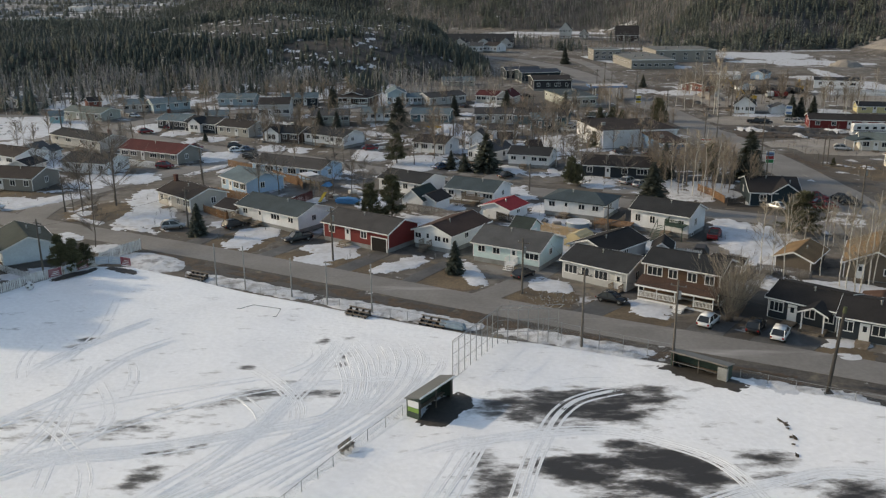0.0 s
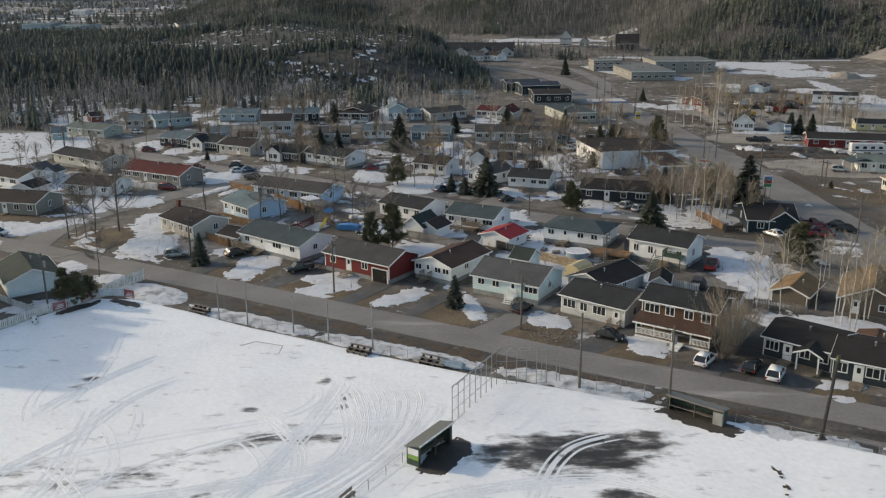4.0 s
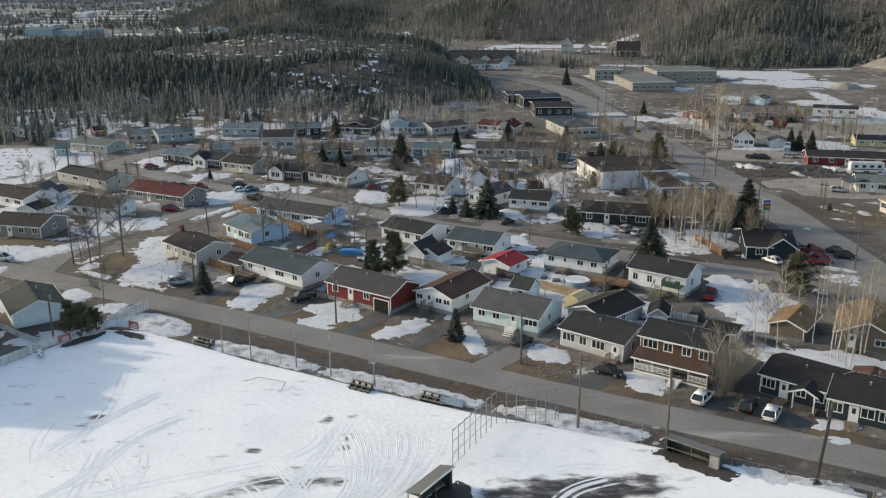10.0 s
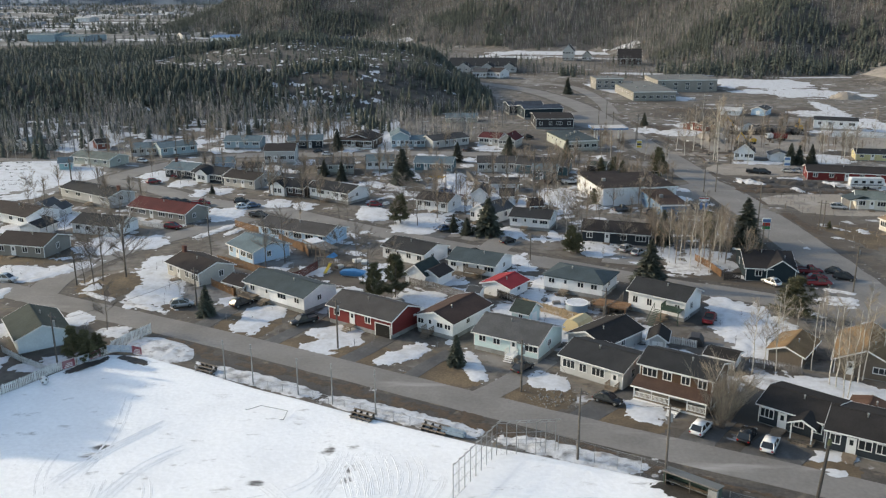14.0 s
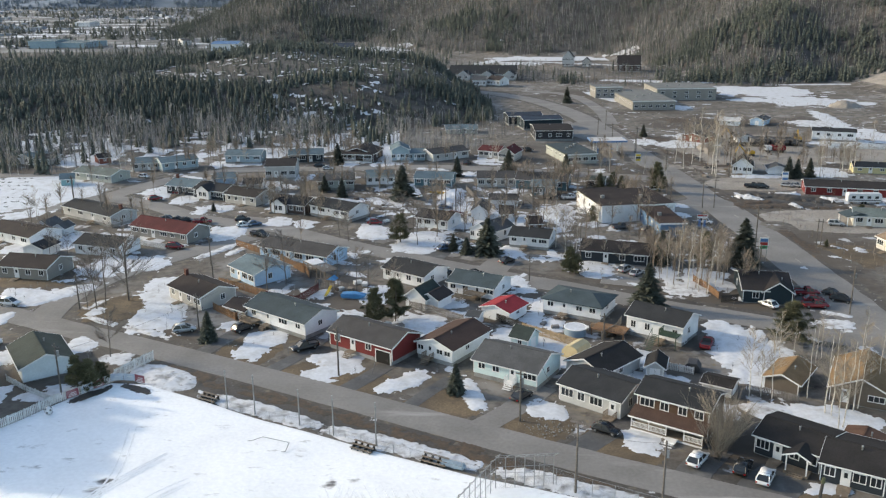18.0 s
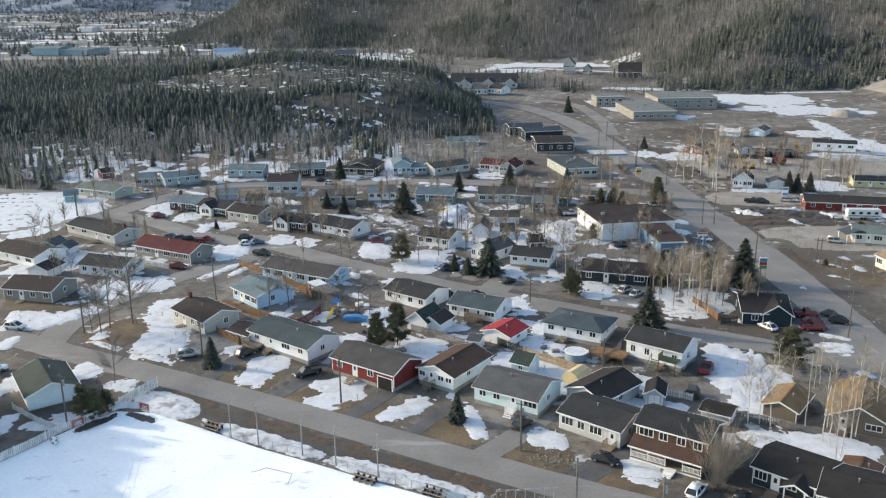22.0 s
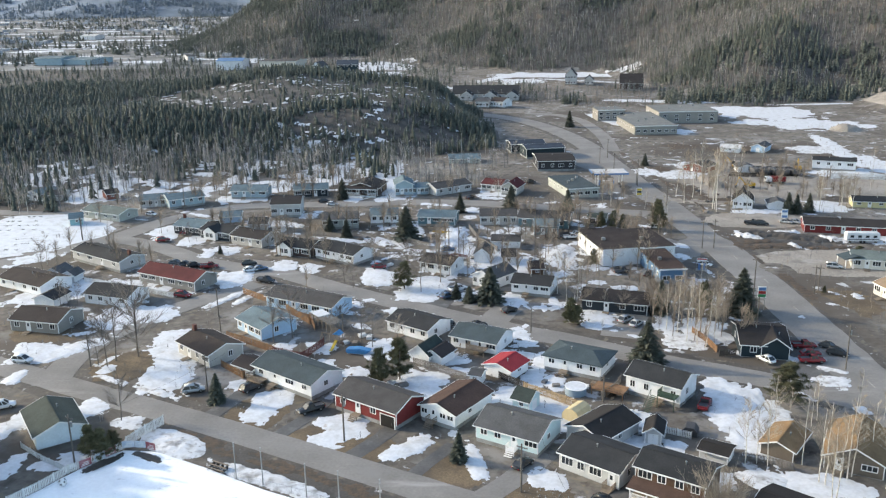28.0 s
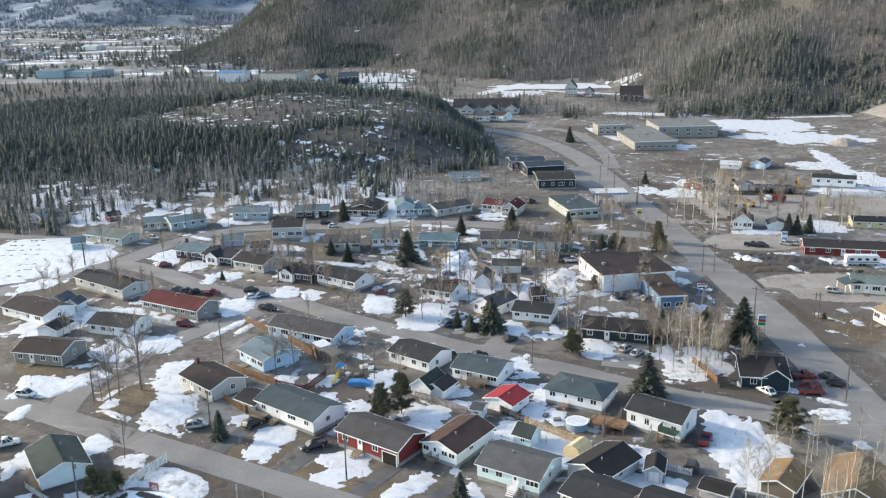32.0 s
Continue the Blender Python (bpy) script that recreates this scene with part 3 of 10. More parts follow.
    if porch:
        pd, pz = 2.1, 0.45 if h > 4 else 0.7
        D = part("porch_floor", boxes((0, -pd, pz - 0.15, w, -0.003, pz)), WOOD, H)
        part("porch_skirting", boxes((0.02, -pd + 0.03, -0.1, w - 0.02, -pd + 0.08, pz - 0.16)), TRIM, D)
        pr = 2.25 if h > 4 else 3.0
        part("porch_roof", prism(bmesh.new(), ((-pd - 0.35, pr - 0.15), (0, pr + 0.65), (0, pr + 0.8), (-pd - 0.35, pr)), -0.3, w + 0.3, True), R_CHOCO if h > 4 else roof, H)
        part("porch_fascia", boxes((-0.3, -pd - 0.4, pr - 0.2, w + 0.3, -pd - 0.355, pr + 0.02)), TRIM, H)
        npost = 5
        for k in range(npost):
            px = 0.05 + k * (w - 0.22) / (npost - 1)
            part("porch_post", boxes((px, -pd + 0.02, pz, px + 0.13, -pd + 0.15, pr - 0.05)), TRIM, D)
        for k in range(npost - 1):
            xa = 0.2 + k * (w - 0.22) / (npost - 1)
            xb = xa + (w - 0.22) / (npost - 1) - 0.17
            if k == 2:
                continue
            part("railing", boxes((xa, -pd + 0.05, pz + 0.82, xb, -pd + 0.12, pz + 0.92), (xa, -pd + 0.05, pz + 0.1, xb, -pd + 0.12, pz + 0.16), *[(xa + j * 0.18, -pd + 0.06, pz + 0.16, xa + j * 0.18 + 0.07, -pd + 0.11, pz + 0.82) for j in range(int((xb - xa) / 0.18))]), TRIM, D)["kind"] = "stuff"
        stair(H, w * 0.53, -pd, 1.5, pz, 3, TRIM, F, False)
    if dormer is not None:
        c = w * dormer
        bm = prism(bmesh.new(), ((c - 2.2, fb), (c + 2.2, fb), (c + 2.2, h + 0.1), (c, h + 1.5), (c - 2.2, h + 0.1)), -1.2, d / 2 - 1.2)
        dm = part("front_gable", bm, TRIM, H, "white gable front")
        part("gable_roof", prism(bmesh.new(), ((c - 2.6, h - 0.1), (c, h + 1.55), (c + 2.6, h - 0.1), (c + 2.6, h + 0.06), (c, h + 1.71), (c - 2.6, h + 0.06)), -1.5, d / 2 - 0.9), roof, dm)
        m = Matrix.Translation((0, -1.2, 0))
        window(dm, c - 1.3, c - 0.2, floor + 0.8, floor + 2.0, m)
        window(dm, c + 0.2, c + 1.3, floor + 0.8, floor + 2.0, m)
    return H


def shed(x, y, ang, w, d, h, rise, mode, wall, roof, label, **k):
    k.setdefault("wins", 1)
    return house(x, y, ang, w, d, h, rise, mode, wall, roof, label, name="shed", **k)


house(-72.2, 125.5, 36, 7.8, 11.4, 2.5, 1.55, "g", W_ICE, R_DKGREEN, "pale blue sided bungalow with a mossy dark green roof", wins=0)
house(-104, 178.4, -11.1, 12.1, 9, 2.7, 1.45, "e", W_OLIVE, R_BROWN, "olive grey bungalow with a brown shingle roof", door=0.45)
house(-94.9, 196.1, -16.8, 12.3, 8, 2.55, 1.35, "e", W_WHITE, R_CHAR, "white bungalow with black shutters raised on posts")
house(-122.9, 208.9, -28.2, 16.6, 9, 2.5, 1.3, "e", W_WHITE, R_BROWN, "white semi-detached house with a brown shingle roof")
house(-113.7, 231.4, -33.6, 21.6, 8, 3.06, 1.1, "e", W_GREY, R_CHAR, "pale grey house with a dark roof and brick chimney", chim=0.97)
shed(-106.2, 193.7, -12.7, 5.4, 6, 2.16, 1.03, "g", W_WHITE, R_CHAR, "small white garage with a dark gable roof")
house(-62.1, 165.9, -41.3, 11.5, 8, 2.7, 1.3, "e", W_BEIGE, R_BROWN, "beige corner bungalow with a brown roof and brick chimney", chim=0.05)
shed(-47.9, 155.9, -34.1, 5.5, 5, 2.07, 0.86, "e", W_GREY, R_BROWN, "grey garden shed with a brown roof")
house(-43.2, 153.3, -35.6, 15.7, 8, 3.06, 1.35, "e", W_WHITE, R_SLATEG, "white bungalow with a slate green roof and wooden deck", deck='wood')
house(-53.3, 179.2, -44.6, 9.7, 9, 2.7, 1.4, "e", W_PALEBLUE, R_TEAL, "pale blue bungalow with a light slate roof")
house(-50.3, 194, -26.8, 19, 8, 2.7, 1.25, "e", W_PALEBLUE, R_GREYBR, "long pale blue duplex with a grey-brown roof", wins=5)
house(-87.8, 212.7, -26.5, 19.1, 8, 2.61, 1.55, "e", W_OLIVE, R_MAROON, "grey-brown rowhouse with a maroon shingle roof", wins=5)
house(-25.5, 140.7, -33.6, 13.8, 7.8, 3.24, 1.45, "e", W_RED, R_GREYBR, "red bungalow with a taupe roof and built-in garage", garage=0.86, door=0.36, ends_open=0)
house(-10.1, 136.8, -33.8, 7.2, 11.2, 2.97, 1.2, "g", W_WHITE, R_CHOCO, "white gable-fronted house with a chocolate brown roof", steps='wood')
house(-0.6, 129.5, -29.5, 11.2, 8.6, 3.06, 1.65, "e", W_MINT, R_GREY, "mint green bungalow with a grey roof and white front stair", steps='white', door=0.5)
house(12.3, 121.2, -37.5, 10.3, 8, 2.88, 1.2, "e", W_GREY, R_CHAR, "pale grey bungalow with a charcoal shingle roof", steps='wood', door=0.8)
house(14.3, 130.3, -44.4, 7.1, 10, 2.5, 1.3, "g", W_GREY, R_BLACK, "rear house wing with a black shingle roof", wins=0)
house(22.6, 114.1, -32.5, 10.3, 6.6, 4.77, 1.15, "e", W_CHOC, R_CHAR, "two-storey brown house with a full white front porch", porch=1, wins=3)
house(36.8, 106, -39.7, 8.5, 8, 2.79, 1, "e", W_SLATE, R_BLACK, "dark slate bungalow with white trim and gabled entry")
house(42.9, 99.2, -29.9, 7.3, 9, 2.79, 1.1, "e", W_SLATE, R_BLACK, "dark slate bungalow wing with white framed windows")
E = empty("entry_porch", pose(41.2, 101.6, 0, 0, 0, -36), "white gabled entry porch of a slate bungalow", "porch")
part("floor", boxes((-1.5, -1.6, 0, 1.5, 0.2, 0.35)), WOOD, E)
for px in (-1.35, 1.2):
    part("post", boxes((px, -1.55, 0.353, px + 0.15, -1.4, 2.5)), TRIM, E)
part("gable_roof", prism(bmesh.new(), ((-1.8, 2.45), (0, 3.25), (1.8, 2.45), (1.8, 2.6), (0, 3.42), (-1.8, 2.6)), -1.8, 1.6), R_BLACK, E)
part("gable_board", prism(bmesh.new(), ((-1.8, 2.42), (0, 3.22), (1.8, 2.42), (1.8, 2.62), (0, 3.45), (-1.8, 2.62)), -1.86, -1.805), TRIM, E)
for k in range(2):
    part("step", boxes((-1.0, -1.9 - 0.3 * k, 0, 1.0, -1.61 - 0.3 * k, 0.24 - 0.12 * k)), WOOD, E)
house(48.2, 105.8, -33, 4.2, 4.5, 2.1, 0.5, "g", W_SLATE, R_RUSSET, "rear wing of a slate bungalow with a russet roof", wins=0, door=False)
shed(34.4, 124.4, -31, 4.4, 3.6, 1.7, 0.45, "e", W_GREY, R_BLACK, "low grey shed with a black roof")
shed(26.8, 129.1, -15.9, 2.6, 4.5, 2.16, 0.86, "g", W_GREY, R_BLACK, "small grey shed with double doors")
shed(5.8, 141.0, -31.3, 3.3, 4, 2.34, 1.2, "e", W_MINT, R_DKGREEN, "mint green barn-roofed garden shed")
house(26.7, 147.7, -35.3, 10.4, 7, 3.8, 1.4, "e", W_WHITE, R_CHAR, "white two-storey house with a charcoal roof and green deck", wins=3, two=1, deck='green')
house(12.6, 158.1, -27.6, 11.5, 8, 3.06, 1, "e", W_WHITE, R_SLATEG, "white hip-roofed bungalow with a slate green roof", hip=1)
house(0.9, 155.6, -34.3, 6, 6.3, 2.2, 0.9, "g", W_WHITE, R_RED, "white garage with a bright red metal roof", wins=0)
house(-5.9, 169.7, -26.7, 10.4, 8, 2.45, 1.35, "e", W_WHITE, R_SLATEG, "white bungalow with a grey-green roof and rear deck", deck='grey')
house(-20, 178.2, -35, 11.1, 8, 2.6, 1.2, "e", W_WHITE, R_CHAR, "white bungalow with a charcoal roof")
shed(-13.9, 161.5, -30.0, 4.5, 6, 2.34, 1.72, "g", W_WHITE, R_DKGREEN, "white barn shed with a dark green gambrel roof")
shed(-11.0, 161.0, -30.0, 4.0, 5, 2.16, 1.03, "g", W_WHITE, R_BROWN, "tall small white shed with a brown roof")
shed(-1.8, 151.3, -19.8, 2.1, 3, 2.0, 0.43, "e", W_WHITE, R_GREY, "little white tool shed in snow")
house(52.1, 164.4, -7.8, 9.1, 12.4, 2.7, 1.72, "e", W_NAVY, R_DKBROWN, "dark green house with a dark brown roof", wins=2, door=False)
house(55.8, 163.4, -10.3, 5.3, 7, 2.7, 1.81, "g", W_NAVY, R_DKBROWN, "dark green gabled wing with white trim", wins=0, door=False)
house(52.6, 121.7, -25.9, 8.3, 12, 2.43, 1.98, "g", W_TAUPE, R_ORANGE, "brown gabled house with a tan shingle roof", wins=1)
house(44.3, 126.0, -35.0, 5.1, 8, 1.95, 1.0, "g", W_TAUPE, R_ORANGE, "brown garage with a tan shingle roof", wins=0)
house(23.4, 191.2, -15.7, 14.9, 8.3, 2.7, 1.38, "e", W_SLATE, R_DKBROWN, "slate bungalow with white trim and a brown roof")
house(7.8, 202.2, -17.7, 9.5, 7.4, 2.97, 1.24, "e", W_WHITE, R_CHAR, "white bungalow with a dark roof and red stair")
house(-15.7, 221, -26.4, 9.3, 7.4, 2.7, 1.24, "e", W_WHITE, R_DKBROWN, "white bungalow with a dark brown roof")
house(-1.6, 209.1, -40.5, 6.4, 9, 2.88, 1.63, "g", W_WHITE, R_GREY, "white house with a blue-grey roof behind a spruce")
house(-132.4, 280, -23.6, 16.4, 8.3, 2.52, 1.17, "e", W_GREYGR, R_GREYGR, "grey-green bungalow with a sage roof")
shed(-131.8, 269.0, 21.5, 4.0, 5, 2.34, 1.2, "e", W_TEAL, R_TEAL, "teal barn shed standing on snow")
house(-117.7, 292.6, 16.5, 9, 8.3, 2.7, 1.17, "e", W_GREY, R_TEAL, "grey bungalow with a teal-grey roof")
house(-106.6, 290.6, 34.3, 12.4, 8.3, 3.24, 1.17, "e", W_BLUEGR, R_TEAL, "blue-grey house at the wood edge")
house(-94.4, 259.1, -20.1, 10.4, 9.2, 2.7, 1.3, "e", W_SLATE, R_TEAL, "slate house with a teal-grey roof and brick chimney", chim=0.1)
house(-84.6, 254.2, -24.8, 11.3, 8.3, 2.7, 1.3, "e", W_SLATE, R_CHAR, "dark slate house with a white gable dormer", dormer=0.4)
house(-73.2, 247.5, -26.9, 11.4, 8.3, 2.7, 1.3, "e", W_BEIGE, R_DKBROWN, "beige bungalow with a brown roof")
house(-57.5, 236.8, -21.8, 11.2, 8.3, 2.7, 1.3, "e", W_DKBROWN, R_CHAR, "dark brown house with a white gable dormer", dormer=0.3)
house(-45.5, 232.7, -34, 14, 8.3, 3.06, 1.24, "e", W_WHITE, R_CHAR, "white bungalow with a charcoal roof", wins=4)
house(-89.2, 305.9, -1, 12.7, 8.3, 3.06, 1.24, "e", W_BLUEGR, R_TEAL, "blue-grey bungalow at the wood edge")
house(-66.7, 307.5, 8.2, 12.1, 8.3, 2.88, 1.24, "e", W_SLATE, R_TEAL, "dark slate bungalow at the wood edge")
house(-48.6, 311.0, -10.3, 12.2, 12, 2.88, 1.89, "g", W_DKBROWN, R_DKBROWN, "dark brown gabled house with white trim", porch=1)
house(-30.0, 307.8, 7.8, 6.3, 9, 4.5, 1.55, "g", W_BLUEGR, R_TEAL, "blue-grey two-storey house with a teal roof")
house(-24, 310.6, 8.8, 5.7, 7.4, 2.7, 1.03, "e", W_BLUEGR, R_TEAL, "blue-grey side wing with a teal roof")
house(-15.3, 308.5, 34.9, 15.2, 8.3, 2.7, 1.24, "e", W_GREY, R_GREYBR, "grey bungalow behind bare trees")
house(-68.4, 278.4, 4.1, 9.6, 10, 4.5, 1.55, "e", W_GREY, R_DKBROWN, "tall grey house with a dark brown roof")
house(-48.8, 263, 6.8, 11.3, 9.2, 3.06, 1.3, "e", W_GREYGR, R_GREY, "grey bungalow with a weathered roof")
house(-34.3, 268, 4.3, 8.7, 8.3, 3.24, 1.24, "e", W_WHITE, R_TEAL, "white house with a pale teal roof")
house(-19.2, 267.1, -7.8, 11.7, 8.3, 3.06, 1.24, "e", W_DKTEAL, R_TEAL, "dark teal house with white windows", wins=4)
house(0.9, 317.1, -23.8, 7.8, 8.3, 2.7, 1.24, "e", W_BEIGE, R_MAROON, "beige house with a red hip roof")
house(8.0, 310.0, -20.7, 5.7, 9, 3.06, 1.89, "g", W_BEIGE, R_MAROON, "beige house wing with a red roof")
house(0.4, 267.6, -0.6, 11.3, 8.3, 2.88, 1.38, "e", W_BEIGE, R_GREYBR, "beige bungalow with a taupe roof", wins=4)
house(12.1, 266, -13.8, 15.8, 9.2, 2.88, 1.51, "e", W_DKTEAL, R_GREYBR, "teal-green house with a taupe roof")
house(16.3, 253.4, -5.8, 7.2, 7.4, 3.6, 1.1, "e", W_DKTEAL, R_TEAL, "teal garage with a pale green roof")
shed(-1.4, 228.0, -7.1, 4.4, 7, 2.4, 1.6, "g", W_WHITE, R_GREYBR, "white gambrel barn shed")
shed(6.2, 225.8, -0.2, 3.5, 6, 2.34, 1.29, "e", W_WHITE, R_DKBROWN, "white garden shed with a brown roof")
shed(3.6, 241.9, -4.7, 8.0, 6, 2.16, 1.03, "e", W_WHITE, R_GREYBR, "white backyard shed with a taupe roof")
house(23.9, 352.6, 3.2, 15.1, 18, 4.05, 1.03, "e", W_DARK, R_DKBROWN, "dark commercial building with white window trim", wins=4, door=False)
house(20.7, 379.4, 12, 17.1, 12, 4.4, 0.9, "e", W_NAVY, R_NAVY, "navy workshop with a dark metal roof", wins=0)
house(14.6, 393, 10, 15.5, 11, 4.2, 0.9, "e", W_SLATE, R_NAVY, "slate workshop with a navy roof beside woods", wins=0)
house(97.1, 257.4, -12.4, 25.8, 8.3, 2.61, 1.17, "e", W_RED, R_DKBROWN, "long red building with white windows", wins=5)
house(84.3, 287.9, -16.5, 6.2, 9, 2.88, 2.58, "g", W_WHITE, R_BLACK, "white house with a steep black roof")
shed(95.5, 286.1, -9.0, 5.8, 6, 2.0, 1.03, "g", W_WHITE, R_GREY, "small white garage with a grey roof")
house(123.7, 288.2, -11.4, 13.7, 6.4, 2.25, 1.03, "e", W_YELLOW, R_CHAR, "pale yellow house with a charcoal roof")
house(133.4, 352.3, -19.4, 15.8, 7, 3.87, 0.86, "e", W_WHITE, R_CHAR, "tall white workshop with a black roof", wins=4, single=1, door=False)
house(82.2, 352.4, -40.2, 9.7, 10, 2.25, 1.2, "g", W_BRICK, R_GREYBR, "brick-red bungalow with a taupe roof")
shed(107.6, 392.9, -23.6, 8.2, 6, 2.16, 1.03, "e", W_WHITE, R_WHITE, "white depot shed beside a gravel yard")
shed(120.9, 392.4, -32.8, 5.9, 10, 2.52, 1.2, "g", W_PALEBLUE, R_GREY, "pale blue depot shed on gravel")
house(94.2, 202.4, -78.4, 10.6, 8.3, 2.88, 1.24, "e", W_CREAM, R_TAN, "cream roadside shop with a tan roof")
house(96.9, 222.3, -17.2, 12.1, 8.3, 2.7, 1.17, "e", W_CREAM, R_GREYGR, "cream house with a green-grey roof", wins=4)
house(-12.6, 370.0, 4, 13.2, 9, 2.0, 1.3, "e", W_GREYGR, R_TEAL, "low grey house with a pale blue roof between bare trees")
house(-158.2, 303.3, 64.7, 8.5, 7.4, 2.7, 1.1, "e", W_WHITE, R_TEAL, "white cottage among bare trees")
house(-18.0, 598.0, -4, 45, 26, 3.6, 4.6, "e", W_GREY, R_CHAR, "long low care home with a wide charcoal roof", wins=8)
for gx, gy in ((-12.5, 589.5), (3.0, 588.5), (17.5, 588.0)):
    house(gx, gy, -4, 8.5, 14, 3.4, 2.8, "g", W_GREY, R_CHAR, "gabled care home wing with a charcoal roof", wins=2, door=False)
house(66.0, 685.6, -8.1, 8.6, 16, 7, 5, "g", W_GREY, R_GREYBR, "large far house with a steep taupe roof")
house(80.4, 679.6, -8.1, 6.4, 14, 4, 3, "g", W_BEIGE, R_GREYBR, "far beige house with a taupe roof")
house(101.5, 644.0, -7.6, 16.3, 20, 5, 6, "e", W_DKBROWN, R_DKBROWN, "far brown barn with a steep roof")
house(-251.4, 847.7, 2.8, 25.5, 30, 9, 2, "e", W_WHITE, R_BLUE, "far white industrial hall with a blue roof", wins=0)
house(-204.6, 828.7, -9.6, 35.4, 30, 10, 1, "e", W_CREAM, R_GREYBR, "far cream industrial hall with a brown roof", wins=0)
house(-125.9, 789.7, 6.1, 18.6, 30, 9, 3, "e", W_NAVY, R_NAVY, "far blue-grey industrial hall", wins=4)
house(-152.9, 809.4, -9.4, 9.8, 20, 6, 4, "g", W_WHITE, R_GREY, "far white house with a grey roof")
house(-472.2, 935.4, 2.8, 28.3, 40, 8, 1, "e", W_BLUEGR, R_TEAL, "far pale teal industrial hall", wins=0)
house(-445.3, 943.7, -10.6, 34.2, 40, 6, 1, "e", W_BLUEGR, R_TEAL, "far low pale teal industrial hall", wins=0)
house(-1.9, 552.5, -6.0, 8.2, 10, 4, 2, "e", W_WHITE, R_GREY, "far white house by the wood")
house(7.0, 556.7, -37.7, 9.7, 10, 4, 2, "e", W_WHITE, R_BROWN, "far white house beside the road")
house(-319.8, 975.4, 36.9, 9.6, 16, 5, 2, "e", W_GREY, R_GREY, "far grey warehouse in the valley", wins=0)
house(-666.8, 1487.5, -16.6, 30, 24, 7, 2, "e", W_WHITE, R_WHITE, "far white town hall building", wins=0)
shed(-83.5, 271.2, 11.1, 6.8, 6, 2.16, 1.03, "e", W_PALEBLUE, R_TEAL, "small pale blue cottage with a grey-blue roof")
shed(-71.6, 262.0, 5.9, 5.6, 7, 2.16, 1.12, "e", W_BEIGE, R_CHAR, "small beige cottage with a charcoal roof")
shed(-63.8, 259.9, -0.9, 3.7, 5, 2.07, 0.86, "e", W_WHITE, R_WHITE, "little white garden shed with a pale roof")
shed(-113.0, 213.8, -12.8, 4.3, 5, 2.16, 1.2, "g", W_WHITE, R_GREY, "white garden shed with a grey gable roof")
shed(-107.5, 211.9, -8.9, 3.1, 4, 2.0, 1.03, "g", W_WHITE, R_GREY, "small white garden shed beside bare hedges")
shed(13.4, 215.8, 7.8, 3.3, 5, 2.16, 1.2, "e", W_CHOC, R_BROWN, "little brown shed at a yard edge")
shed(102.6, 346.8, -2.0, 6.8, 7, 2.0, 1.12, "g", W_WHITE, R_GREY, "white-fronted low storage hut on gravel", door=False)
shed(-158.5, 303.9, 4.9, 8.0, 7, 2.25, 1.03, "e", W_BEIGE, R_GREYBR, "small pale cabin at the wood edge")
shed(-134.5, 305.0, 36.3, 4.4, 6, 2.25, 1.03, "e", W_BRICK, R_DKBROWN, "small dark red shed at the wood edge")
shed(34.1, 269.1, -15.3, 5.6, 6, 2.0, 0.69, "e", W_DARK, R_DKGREEN, "low dark shed behind young conifers")


# ---- roads ----
ribbon("road", [(-150, 186), (-118, 170), (-80, 151), (-43, 133), (0, 110.5), (20, 100.5), (45, 88.5), (75, 73), (110, 54)], 6.2, ASPHALT, 0.05, "front street of grey salted asphalt", "road")
ribbon("road", [(-82, 150), (-83, 166), (-78, 182), (-68, 197), (-57, 211)], 6.8, ASPHALT, 0.056, "side street of grey salted asphalt", "road")
ribbon("road", [(-130, 236), (-113, 252), (-95, 245), (-75, 229), (-54.6, 220.6), (-44.2, 213.5), (-34.4, 205.9), (-19.4, 195.8), (-5.9, 187.0), (6.6, 179.3), (18.2, 173.2), (28.9, 166.5), (38.9, 160.6), (48.5, 156.2), (57.4, 151.3), (68, 144)], 7.0, ASPHALT, 0.062, "middle street of grey salted asphalt", "road")
ribbon("road", [(-150, 205), (-133, 228), (-112, 254), (-104, 272), (-92, 288), (-78, 295), (-50, 297), (-10, 299), (38, 286), (66, 278)], 8.0, ASPHALT, 0.068, "upper street of grey salted asphalt", "road")
ribbon("road", [(73, 60), (73, 130), (72.5, 150), (72, 174), (71.5, 191), (70.5, 213), (69, 235.4), (65.2, 269), (62.2, 300), (59.4, 323), (56.6, 353), (53.1, 387.5), (49.8, 417), (40.4, 458), (26, 494), (7.5, 518), (-25, 548), (-70, 585)], 11.0, ASPHALT, 0.075, "wide main street of pale worn asphalt", "road")
ribbon("road", [(66, 300), (90, 296), (125, 292), (180, 285)], 7.0, GRAVEL, 0.05, "gravel side road off the main street", "road")
ribbon("road", [(60.7, 397.1), (61.9, 442.1), (57.0, 494.0), (45.5, 518.0), (27.8, 526.6)], 7.0, ASPHALT, 0.05, "school access road", "road")
ribbon("road", [(-110, 278), (-125, 284), (-160, 287), (-210, 300)], 6.0, ASPHALT, 0.05, "lane at the wood edge", "road")
